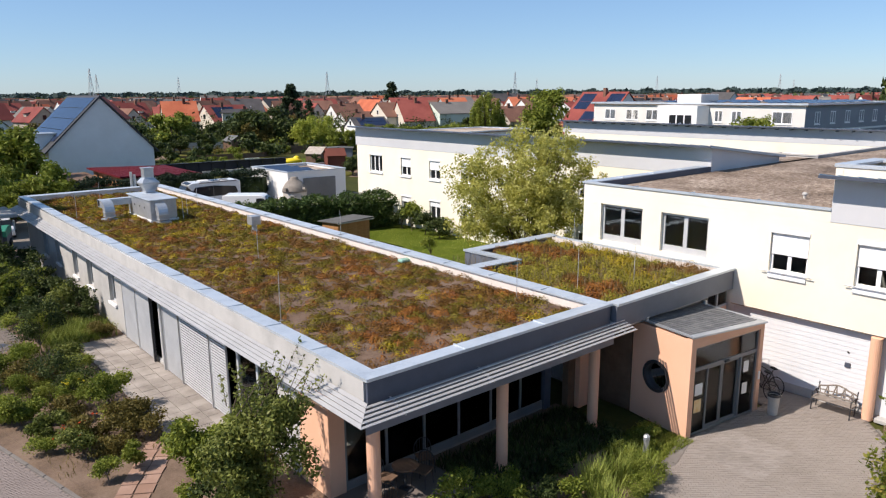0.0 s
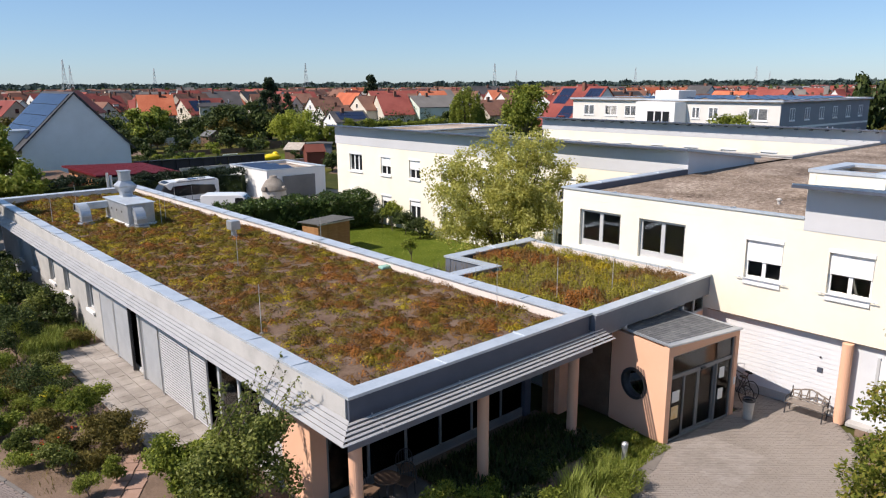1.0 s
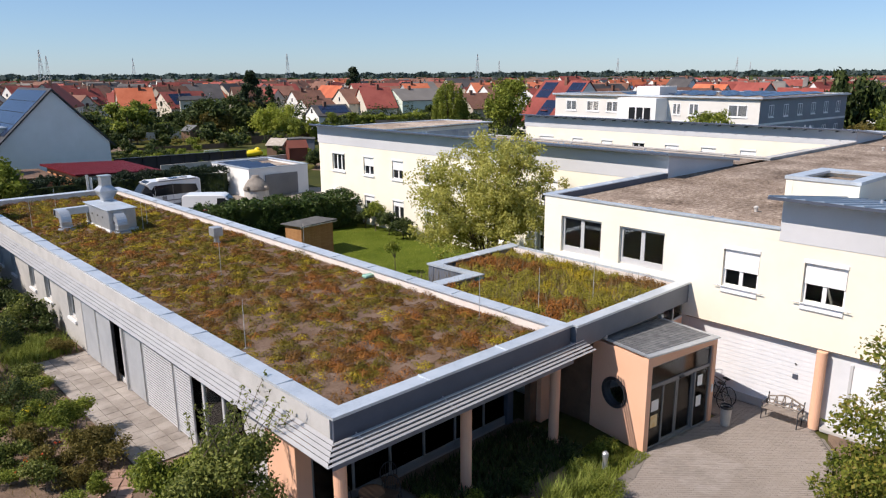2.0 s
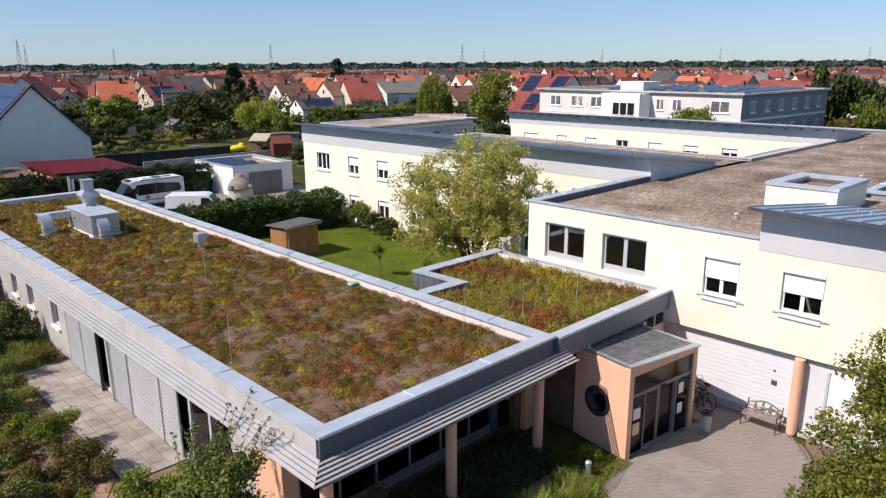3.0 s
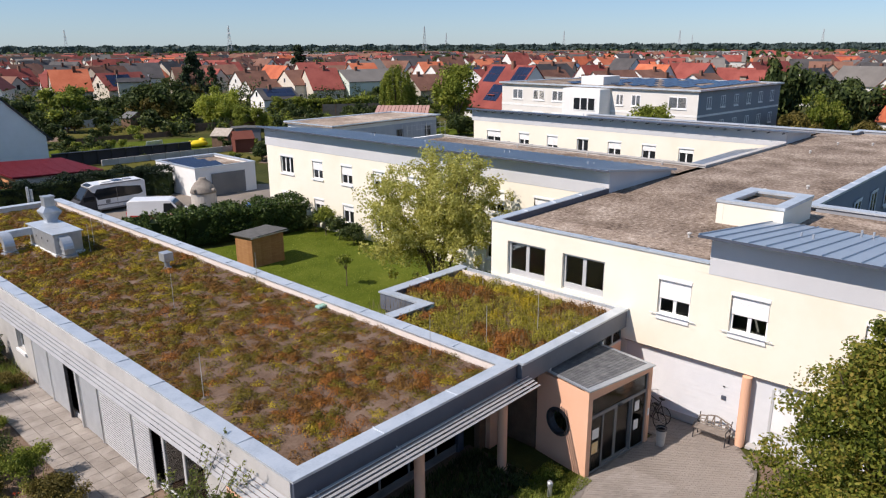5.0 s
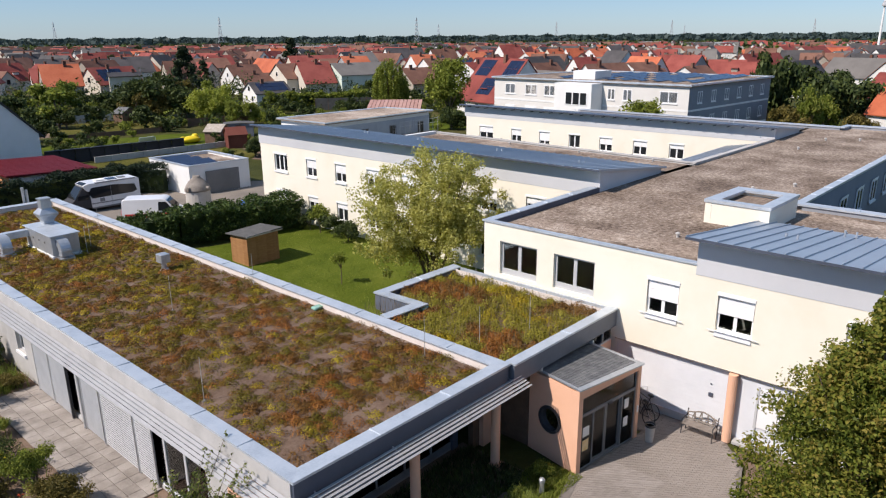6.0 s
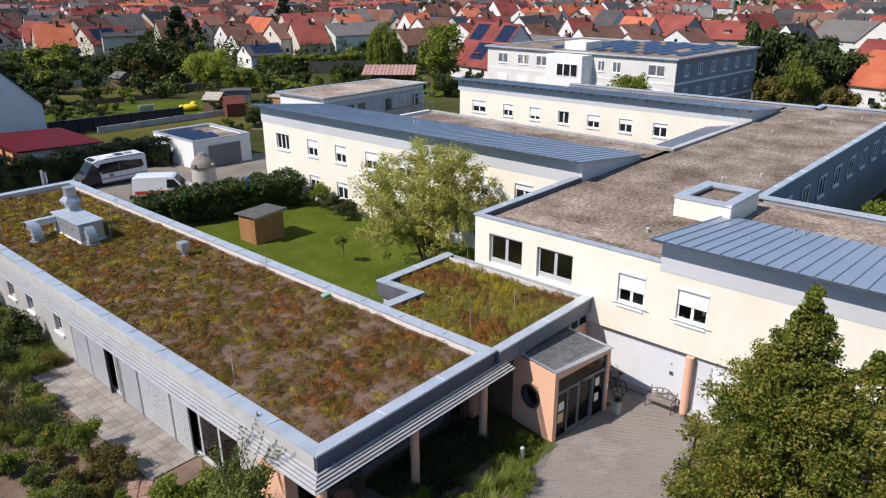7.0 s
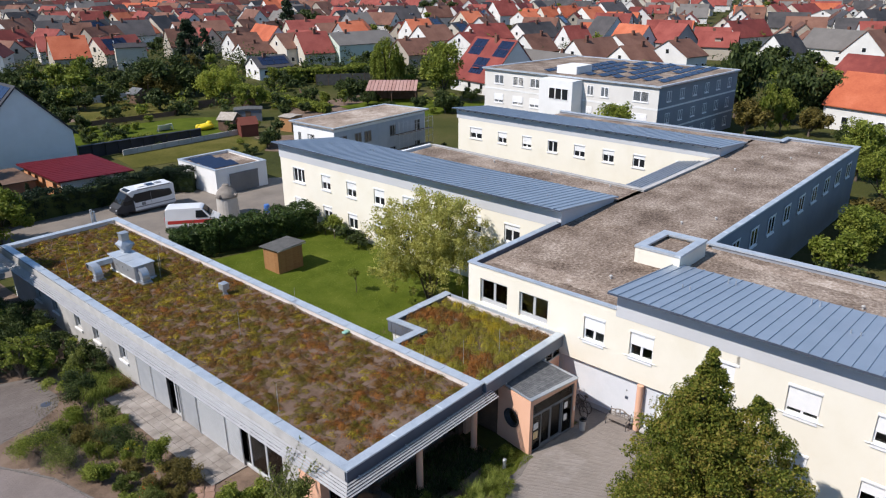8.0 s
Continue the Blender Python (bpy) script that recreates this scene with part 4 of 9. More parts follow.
coping(main, [(25.7, 6.7), (16.0, 6.7), (16.0, -3.42)], 6.72, 0.34, 0.05, closed=False)
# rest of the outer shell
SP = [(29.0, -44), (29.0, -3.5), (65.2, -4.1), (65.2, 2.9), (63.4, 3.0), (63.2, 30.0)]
# The shell's shaded side is darkened by its colour.
parapet(main, SP, 0.0, 6.62, 0.35, "blue_shade_render", closed=False)
coping(main, SP, 6.72, 0.42, 0.1, closed=False)
CT = [(38.6, 30.2), (37.5, 5.7), (52.6, 5.3)]
parapet(main, CT, 0.0, 6.52, 0.35, "concrete", closed=False)
coping(main, CT, 6.58, 0.42, 0.06, closed=False, material="concrete")
for i in range(9):
    x = 32.2 + i * 3.6
    ms = at_wall(x, -3.58 - (x - 29) * 0.0166, 4.3, -1)
    window(main, ms, 1.4, 1.4, shutter_box=True, deep=-0.02, sill=True, pane="darkglass")


def zinc_roof(xh, xl, y0, y1, zh, zl, wall_x, face_z0):
    """A low monopitch roof with standing seams: high edge at xh above the wall, falling to xl."""
    bm = prism(B(), [(xh, y0), (xl, y0), (xl, y1), (xh, y1)], [zh - 0.08, zl - 0.08, zl - 0.08, zh - 0.08], [zh, zl, zl, zh])
    rf = part("zinc_roof", bm, M["zinc"], main, "blue-grey zinc roof with standing seams")
    k = int((y1 - y0) / 0.56)
    for i in range(k + 1):
        y = y0 + 0.02 + i * (y1 - y0 - 0.04) / k
        bm = prism(B(), [(xh, y - 0.014), (xl, y - 0.014), (xl, y + 0.014), (xh, y + 0.014)], [zh - 0.001, zl - 0.001, zl - 0.001, zh - 0.001], [zh + 0.055, zl + 0.055, zl + 0.055, zh + 0.055])
        part("seam", bm, M["zinc"], rf)
    part("gutter_edge", box(B(), xh - 0.03, y0, zh - 0.085, xh - 0.002, y1, zh + 0.012), M["fascia"], rf)
    for i in range(int((y1 - y0) / 1.2) if xh > 50 else 0):
        y = y0 + 0.4 + i * 1.2
        part("rafter_end", box(B(), xh, y, zh - 0.25, wall_x, y + 0.07, zh - 0.165), M["fascia"], rf)
    s = (zl - zh) / (xl - xh)
    a0, a1 = zh + s * (wall_x - xh) - 0.085, zh + s * (wall_x + 0.3 - xh) - 0.085
    part("attic", prism(B(), [(wall_x, y0 + 0.25), (wall_x + 0.3, y0 + 0.25), (wall_x + 0.3, y1 - 0.25), (wall_x, y1 - 0.25)], face_z0, [a0, a1, a1, a0]), M["attic"], main, "light grey attic band")
    for y in (y0 + 0.25, y1 - 0.45):
        part("gable_cheek", prism(B(), [(wall_x + 0.3, y), (xl - 0.3, y), (xl - 0.3, y + 0.2), (wall_x + 0.3, y + 0.2)], [6.0] * 4, [zh + s * (wall_x + 0.3 - xh) - 0.085, zl - s * 0.3 - 0.085, zl - s * 0.3 - 0.085, zh + s * (wall_x + 0.3 - xh) - 0.085]), M["attic"], main)
    return rf


zinc_roof(15.3, 23.95, -44.0, -3.17, 7.86, 6.76, 15.985, 6.30)
zinc_roof(25.35, 34.0, 6.1, 39.7, 7.76, 6.76, 25.985, 6.204)
zinc_roof(52.35, 60.0, 5.2, 39.2, 7.5, 6.72, 52.985, 6.204)
# skylight upstand
sk = thing("roof_upstand", "square rendered roof upstand with a metal rim", "roof upstand", (25.2, -2, 6.4), local=False)
PS = [(23.3, -3.6), (27.0, -3.7), (27.0, -0.9), (23.3, -0.7)]
parapet(sk, PS, 6.4, 7.4, 0.3, "cream")
coping(sk, PS, 7.5, 0.5, 0.12)
part("gravel_fill", prism(B(), [(23.5, -3.4), (26.8, -3.5), (26.8, -1.1), (23.5, -0.9)], 6.41, 7.2), M["gravel"], sk)
# garden wing facade
mg = at_wall(26.0, 39.3, 0, -90)
V = lambda y: 39.3 - y
gu = [(37.4, 35.6, 0), (33.05, 31.75, .5), (29.45, 28.15, .5), (25.8, 24.45, .5), (22.2, 20.8, .5), (18.6, 17.2, .5), (15.0, 13.6, .6), (11.35, 9.9, .3)]
hg = [(V(a), V(b), 4.05, 5.45) for a, b, c in gu] + [(V(a), V(b), 0.95, 2.35) for a, b, c in gu]
part("wall", wall_mesh(33.0, 0, 6.2, 0.35, hg), M["cream"], main, "cream-rendered garden facade", mg)
for i, h in enumerate(hg):
    window(main, mg @ pose(h[0], 0, h[2]), h[1] - h[0], h[3] - h[2], closed=gu[i % 8][2] if i < 8 else (0.9 if i == 8 else 0.3), panes=3 if i % 8 == 0 else 2, pane="darkglass")
part("wall", box(B(), 26.36, 38.95, 0, 34.0, 39.28, 6.2), M["cream"], main)
part("wall", box(B(), 33.65, 30.0, 0, 34.0, 38.948, 6.2), M["cream"], main)
parapet(main, [(33.8, 30.3), (38.6, 30.25)], 0.0, 6.62, 0.35, "white", closed=False)
# rear wing facade
mh = at_wall(53.0, 38.7, 0, -90)
V2 = lambda y: 38.7 - y
hu = [(36.8, 34.9, .5), (32.4, 31.1, .5), (28.8, 27.5, .7), (25.2, 23.9, .0), (21.7, 20.3, .5), (18.1, 16.7, .4), (14.5, 13.1, .3), (9.8, 8.4, .5)]
hh = [(V2(a), V2(b), 3.95, 5.25) for a, b, c in hu]
part("wall", wall_mesh(33.5, 0, 6.2, 0.35, hh), M["cream"], main, "cream-rendered rear wing facade", mh)
for i, h in enumerate(hh):
    window(main, mh @ pose(h[0], 0, h[2]), h[1] - h[0], h[3] - h[2], closed=hu[i][2], pane="darkglass")
part("wall", box(B(), 53.36, 38.35, 0, 63, 38.68, 6.2), M["cream"], main)
# rooms behind the windows
for x0, x1, y0, y1 in ((19.5, 28.6, -40, 6.4),):
    part("inner_wall", box(B(), x0, y0, 0, x0 + 0.2, y1, 6.0), M["room"], main)
part("inner_wall", box(B(), 16.4, 6.05, 3.3, 19.4, 6.25, 6.0), M["room"], main)
part("inner_floor", box(B(), 16.4, -40, 3.0, 19.4, 6.5, 3.2), M["room"], main)
# glass canopy in the court
cn = thing("court_canopy", "lean-to canopy with pale slats in the court", "canopy", (41, 7, 0), local=False)
bm = B()
for i in range(8):
    y = 5.95 + i * 0.38
    z = 6.30 - (y - 5.8) * 0.17
    prism(bm, [(38.5, y), (51.5, y), (51.5, y + 0.17), (38.5, y + 0.17)], [z - 0.06] * 4, [z + 0.02] * 4)
part("slats", bm, M["galv"], cn)
part("roof_frame", prism(B(), [(38.4, 5.9), (51.6, 5.9), (51.6, 9.0), (38.4, 9.0)], [6.05, 6.05, 5.53, 5.53], [6.13, 6.13, 5.61, 5.61]), M["fascia"], cn)
for x in (38.6, 44.6, 51.2):
    part("post", box(B(), x, 8.8, 0, x + 0.1, 8.9, 5.55), M["alu"], cn)

# ---- things on the planted roof ----
vu = thing("ventilation_unit", "galvanised rooftop ventilation unit with ducts and a flared cowl", "ventilation unit", (4.6, 27.6, 3.88), local=False)
part("casing", soft(box(B(), 3.76, 25.55, 4.02, 5.14, 29.2, 5.05), 0.015), M["galv"], vu)
part("base_frame", box(B(), 3.71, 25.5, 3.84, 5.19, 29.25, 4.018), M["paper"], vu)
for y0, y1 in ((25.46, 26.76), (26.80, 28.02), (28.06, 29.3)):
    part("lid", soft(box(B(), 3.68, y0, 5.052, 5.22, y1, 5.10), 0.01), M["coping"], vu)
for y in (26.5, 27.3, 28.1, 28.8):
    part("bolt", ball(B(), Vector((3.755, y, 4.6)), 0.02, 0.06, 0.06, 8, 5), M["dark"], vu)


def elbow(parent, x, y, z0, w, back):
    """A rectangular duct that leaves a casing level and bends down to the roof."""
    bm = B()
    pts = [(0.0 + back, 0.0), (0.0, 0.0)] + [(-0.38 * math.sin(a), -0.38 * (1 - math.cos(a))) for a in [math.pi / 2 * i / 6 for i in range(1, 7)]] + [(-0.38, -0.62)]
    rows = []
    for i, (u, v) in enumerate(pts):
        q0, q1 = pts[max(0, i - 1)], pts[min(len(pts) - 1, i + 1)]
        d = Vector((q1[0] - q0[0], q1[1] - q0[1])).normalized()
        nrm = Vector((-d.y, d.x)) * 0.2
        rows.append([(x + s, y + u + nrm.x * k, z0 + v + nrm.y * k) for s, k in ((-w / 2, 1), (w / 2, 1), (w / 2, -1), (-w / 2, -1))])
    vs = [p for r in rows for p in r]
    fs = [(4 * i + k, 4 * i + (k + 1) % 4, 4 * i + 4 + (k + 1) % 4, 4 * i + 4 + k) for i in range(len(rows) - 1) for k in range(4)] + [(0, 1, 2, 3), tuple(range(len(vs) - 4, len(vs)))[::-1]]
    put(bm, vs, fs)
    part("duct_elbow", bm, M["galv"], parent)
    part("duct_foot", prism(B(), [(x - w * 0.7, y - 0.68), (x + w * 0.7, y - 0.68), (x + w * 0.7, y - 0.08), (x - w * 0.7, y - 0.08)], 3.84, 3.98), M["galv"], parent)
    for dz in (0.38, 0.62):
        part("flange", box(B(), x - w * 0.55, y - 0.61, z0 - dz - 0.02, x + w * 0.55, y - 0.15, z0 - dz + 0.02), M["alu"], parent)


elbow(vu, 4.22, 25.5, 4.72, 0.5, 0.1)
elbow(vu, 2.35, 28.35, 4.72, 0.5, 0.7)
part("duct", soft(box(B(), 2.1, 28.7, 4.56, 3.77, 29.1, 4.92), 0.01), M["coping"], vu)
bm = B()
for z, s in ((5.09, 0.26), (5.28, 0.28), (5.62, 0.48), (5.70, 0.48), (5.96, 0.26), (6.44, 0.26), (6.46, 0.30), (6.52, 0.30)):
    for q in ((-s, -s), (s, -s), (s, s), (-s, s)):
        bm.verts.new((4.78 + q[0], 28.7 + q[1], z))
bm.verts.ensure_lookup_table()
for k in range(7):
    for i in range(4):
        bm.faces.new([bm.verts[4 * k + i], bm.verts[4 * k + (i + 1) % 4], bm.verts[4 * k + 4 + (i + 1) % 4], bm.verts[4 * k + 4 + i]])
bm.faces.new([bm.verts[28 + i] for i in range(4)])
part("cowl", bm, M["galv"], vu, "flared square exhaust cowl")
rv = thing("roof_vent", "small galvanised roof vent with a square hood", "roof vent", (6.7, 19.5, 3.86))
part("neck", lathe(B(), [(0.24, 0), (0.2, 0.06), (0.13, 0.1), (0.13, 0.42)], 14), M["galv"], rv)
part("hood", soft(box(B(), -0.24, -0.27, 0.40, 0.24, 0.27, 0.84), 0.02), M["galv"], rv)
fl = thing("flue_pipes", "pair of steel flue pipes beyond the roof edge", "flue", (7.2, 39.9, 0))
for dx, h in ((0.0, 5.2), (0.22, 5.0)):
    part("pipe", tube(B(), (dx, 0, 0), (dx, 0, h), 0.09, n=12), M["alu"], fl)
rod = thing("lightning_rod", "thin steel lightning rod in a small foot", "lightning rod", (6.05, 26.5, 3.86), group="lightning rods")
part("rod", tube(B(), (0, 0, 0.05), (0, 0, 1.55), 0.014, 0.008, 6), M["alu"], rod)
part("foot", lathe(B(), [(0.08, 0), (0.08, 0.04), (0.02, 0.06)], 12), M["kerb"], rod)
for x, y, z in ((3.3, 33.2, 3.86), (5.35, 25.25, 3.86), (1.2, 30.0, 3.86), (8.0, 30.0, 3.86), (8.2, 14.0, 3.9), (7.9, 2.9, 3.88), (12.1, 1.3, 3.9), (9.9, 2.0, 3.9), (14.6, 6.0, 3.9), (1.0, 6.0, 3.86), (4.2, 14.0, 3.86)):
    copy_thing(rod, pose(x, y, z))
for x, y in ((11.15, 6.0), (8.3, 9.5)):
    dr = thing("roof_drain", "small pale green roof drain cover", "roof drain", (x, y, 3.9), group="roof drains")
    part("cover", soft(box(B(), -0.22, -0.15, 0, 0.22, 0.15, 0.12), 0.03), mat("drain_green", [(0.22, 0.42, 0.34), (0.3, 0.5, 0.42)], 0.6), dr)
# small vents on the gravel and zinc roofs
mv = thing("roof_cowl", "small pale roof vent cowl on the gravel", "roof vent", (20.0, -0.9, 6.40), group="roof cowls")
part("pipe", lathe(B(), [(0.06, 0), (0.06, 0.17)], 10), M["concrete"], mv)
part("cap", lathe(B(), [(0.1, 0.15), (0.1, 0.2), (0.04, 0.24)], 10), M["concrete"], mv)
for x, y in ((31.9, 0.0), (34.4, -1.5), (49.0, 2.5), (55.3, 2.2), (56.7, 0.0), (25.1, -13.1), (60.5, -1.5), (37.0, 8.5), (37.2, 14.5), (37.3, 21.0), (26.5, -20.0)):
    copy_thing(mv, pose(x, y, 6.40))
zp = thing("roof_pipe", "zinc vent pipe pair on the standing-seam roof", "roof vent", (19.6, -5.8, 7.13), group="zinc roof pipes")
for dy in (0.0, 0.42):
    part("pipe", tube(B(), (0, dy, -0.05), (0, dy, 0.36), 0.045, n=8), M["galv"], zp)
    part("collar", lathe(B(), [(0.1, -0.04), (0.1, 0.03), (0.05, 0.06)], 10, (0, dy, 0)), M["zinc"], zp)
for x, y, z in ((22.6, -7.2, 6.85), (22.8, -11.5, 6.85), (19.8, -14.0, 7.12), (30.6, 24.4, 7.0), (29.9, 16.2, 7.06), (28.8, 9.0, 7.15), (31.0, 31.0, 6.96), (30.0, 36.0, 7.05), (56.0, 10.0, 7.09), (56.2, 18.0, 7.07), (56.0, 26.0, 7.09)):
    copy_thing(zp, pose(x, y, z))

# ---- forecourt ----
M["benchwood"] = mat("weathered_bench", [(0.15, 0.125, 0.105), (0.25, 0.215, 0.185)], 0.7, coarse=4)
def bench():
    b = thing("garden_bench", "ornate cast-metal garden bench with timber seat slats", "bench", (15.72, -4.3, 0), -90)
    for x in (-0.6, 0.6):
        bm = tube(B(), (x, 0.05, 0), (x, 0.1, 0.42), 0.022, n=6)
        tube(bm, (x, 0.1, 0.42), (x, -0.02, 0.62), 0.02, n=6)
        tube(bm, (x, -0.38, 0), (x, -0.33, 0.42), 0.022, n=6)
        tube(bm, (x, -0.34, 0.42), (x, 0.1, 0.40), 0.022, n=6)
        tube(bm, (x, -0.34, 0.42), (x, -0.36, 0.62), 0.02, n=6)
        tube(bm, (x, -0.36, 0.62), (x, 0.1, 0.64), 0.02, n=6)
        tube(bm, (x, 0.08, 0.42), (x, 0.2, 0.86), 0.022, n=6)
        part("end_frame", bm, M["dark"], b, "dark cast-metal bench end")
    for i in range(6):
        part("seat_slat", soft(box(B(), -0.64, -0.36 + i * 0.075, 0.415, 0.64, -0.293 + i * 0.075, 0.455), 0.008), M["benchwood"], b)
    bm = B()
    top = [(-0.6, 0.72), (-0.35, 0.78), (-0.2, 0.84), (0, 0.88), (0.2, 0.84), (0.35, 0.78), (0.6, 0.72)]
    for (x0, z0), (x1, z1) in zip(top[:-1], top[1:]):
        tube(bm, (x0, 0.08 + (z0 - 0.42) * 0.27, z0), (x1, 0.08 + (z1 - 0.42) * 0.27, z1), 0.03, n=6)
    tube(bm, (-0.6, 0.1, 0.5), (0.6, 0.1, 0.5), 0.03, n=6)
    for i in range(9):
        x = -0.52 + i * 0.13
        zt = np.interp(x, [t[0] for t in top], [t[1] for t in top])
        tube(bm, (x, 0.1, 0.5), (x + (0.06 if i % 2 else -0.06), 0.08 + (zt - 0.42) * 0.27, zt), 0.022, n=5)
        tube(bm, (x, 0.12, 0.62), (x + 0.13, 0.13, 0.64), 0.02, n=5)
    part("backrest", bm, M["benchwood"], b, "weathered scrollwork backrest")


bench()
bn = thing("waste_bin", "tapered pale waste bin beside the porch", "bin", (14.0, -3.04, 0))
part("body", lathe(B(), [(0.14, 0), (0.15, 0.02), (0.19, 0.62), (0.2, 0.68), (0.17, 0.68), (0.15, 0.5)], 18), M["kiln_drum"], bn)
part("rim", lathe(B(), [(0.205, 0.66), (0.21, 0.74), (0.18, 0.74), (0.18, 0.66)], 18), M["dark"], bn)


def bicycle(x, y, rz, lean, colour):
    b = thing("bicycle", "dark city bicycle leaning beside the porch", "bicycle", (x, y, 0), rz, group="bicycles")
    tilt = pose(0, 0, 0, lean, 0, 0)
    for cx in (-0.53, 0.53):
        ring_, n, k = [], 24, 6
        for i in range(n):
            a = 2 * math.pi * i / n
            for j in range(k):
                c = 2 * math.pi * j / k
                q = 0.33 + 0.018 * math.cos(c)
                ring_.append((cx + q * math.cos(a), 0.018 * math.sin(c), 0.34 + q * math.sin(a)))
        bm = put(B(), ring_, [(i * k + j, i * k + (j + 1) % k, (i + 1) % n * k + (j + 1) % k, (i + 1) % n * k + j) for i in range(n) for j in range(k)])
        w = part("wheel", bm, M["rubber"], b, m=tilt)
        bm = B()
        for i in range(10):
            a = 2 * math.pi * i / 10
            tube(bm, (cx, 0, 0.34), (cx + 0.32 * math.cos(a), 0, 0.34 + 0.32 * math.sin(a)), 0.004, n=4, caps=False)
        part("spokes", bm, M["alu"], w)
    bm = tube(B(), (-0.53, 0, 0.34), (-0.1, 0, 0.3), 0.016, n=6)
    for p, q in (((-0.1, 0, 0.3), (-0.25, 0, 0.85)), ((-0.1, 0, 0.3), (0.36, 0, 0.72)), ((-0.22, 0, 0.74), (0.35, 0, 0.8)), ((-0.53, 0, 0.34), (-0.22, 0, 0.74)), ((0.53, 0, 0.34), (0.34, 0, 0.95))):
        tube(bm, p, q, 0.018, n=6)
    part("frame", bm, M[colour], b, m=tilt)
    bm = tube(B(), (0.34, 0, 0.95), (0.3, 0, 1.05), 0.014, n=6)
    tube(bm, (0.3, -0.28, 1.06), (0.3, 0.28, 1.06), 0.014, n=6)
    part("handlebar", bm, M["alu"], b, m=tilt)
    part("saddle", soft(box(B(), -0.38, -0.08, 0.88, -0.12, 0.08, 0.95), 0.03), M["rubber"], b, m=tilt)


bicycle(15.2, -1.95, 72, 8, "dark")
bicycle(15.7, -1.9, 70, 10, "dark")
bo = thing("bollard_light", "short pale bollard light in the planting", "bollard light", (8.65, -1.75, 0))
part("post", lathe(B(), [(0.085, 0), (0.085, 0.42)], 16), M["alu"], bo)
part("lamp_head", lathe(B(), [(0.10, 0.42), (0.10, 0.54), (0.06, 0.59)], 16), M["galv"], bo)


def garden_chair(x, y, rz):
    c = thing("garden_chair", "dark metal garden chair under the overhang", "chair", (x, y, 0.06), rz, group="terrace chairs")
    for px, py in ((-0.22, -0.22), (0.22, -0.22), (-0.22, 0.22), (0.22, 0.22)):
        part("leg", tube(B(), (px, py, 0), (px * 0.9, py * 0.9, 0.44), 0.014, n=6), M["dark"], c)
    part("seat", soft(box(B(), -0.24, -0.24, 0.44, 0.24, 0.24, 0.48), 0.015), M["darkwood"], c)
    bm = B()
    for i in range(8):
        a, d = math.pi * i / 8, math.pi * (i + 1) / 8
        tube(bm, (0.25 * math.cos(a), 0.24, 0.62 + 0.3 * math.sin(a)), (0.25 * math.cos(d), 0.24, 0.62 + 0.3 * math.sin(d)), 0.014, n=6)
    for s in (-0.25, 0.25):
        tube(bm, (s, 0.22, 0.46), (s, 0.24, 0.62), 0.014, n=6)
    for i in range(5):
        s = -0.16 + 0.08 * i
        tube(bm, (s, 0.23, 0.46), (s, 0.24, 0.62 + math.sqrt(0.0625 - s * s) * 1.15), 0.009, n=5)
    part("backrest", bm, M["dark"], c)


for x, y, r in ((1.5, 1.5, 20), (2.5, 1.2, -70), (1.2, 0.7, 110), (3.0, 1.7, -20)):
    garden_chair(x, y, r)
tb = thing("garden_table", "small round garden table under the overhang", "table", (2.0, 1.3, 0.06))
part("tabletop", lathe(B(), [(0.36, 0.70), (0.37, 0.72), (0.36, 0.735)], 24), M["darkwood"], tb)
part("pedestal", lathe(B(), [(0.22, 0), (0.2, 0.03), (0.035, 0.06), (0.035, 0.70)], 16), M["dark"], tb)

# ---- far end of the pavilion ----
ec = thing("end_canopy", "flat concrete canopy on a side wall by the far end", "canopy", (-1, 37.4, 0), local=False)
part("slab", box(B(), -2.2, 35.6, 3.45, -0.75, 39.6, 3.62), M["concrete"], ec)
part("side_wall", box(B(), -1.5, 39.0, 0.0, -1.2, 39.5, 3.448), M["concrete"], ec)
part("side_wall", box(B(), -2.1, 36.0, 0.0, -1.9, 36.2, 3.448), M["concrete"], ec)
wb = thing("waste_container", "large green waste container with a dark lid", "container", (-2.6, 44.3, -0.02), 20)
part("body", prism(B(), [(-0.6, -0.45), (0.6, -0.45), (0.6, 0.45), (-0.6, 0.45)], 0.15, 1.1), mat("green_plastic", [(0.01, 0.09, 0.05), (0.02, 0.13, 0.075)], 0.5, bump=0), wb)
part("lid", soft(box(B(), -0.66, -0.5, 1.1, 0.66, 0.5, 1.25), 0.05), bpy.data.materials["green_plastic"], wb)
for x in (-0.5, 0.5):
    part("wheel", tube(B(), (x, -0.4, 0.09), (x, -0.3, 0.09), 0.09, n=10), M["rubber"], wb)

# ---- vehicles ----
def wheel(parent, x, y, r, w):
    t = part("wheel", lathe(B(), [(r * 0.55, -w / 2), (r * 0.95, -w / 2), (r, -w * 0.35), (r, w * 0.35), (r * 0.95, w / 2), (r * 0.55, w / 2)], 18), M["rubber"], parent, m=pose(x, y, r, 90, 0, 0))
    part("rim", lathe(B(), [(r * 0.56, -w * 0.45), (r * 0.6, w * 0.45), (r * 0.2, w * 0.5)], 14), M["alu"], t)


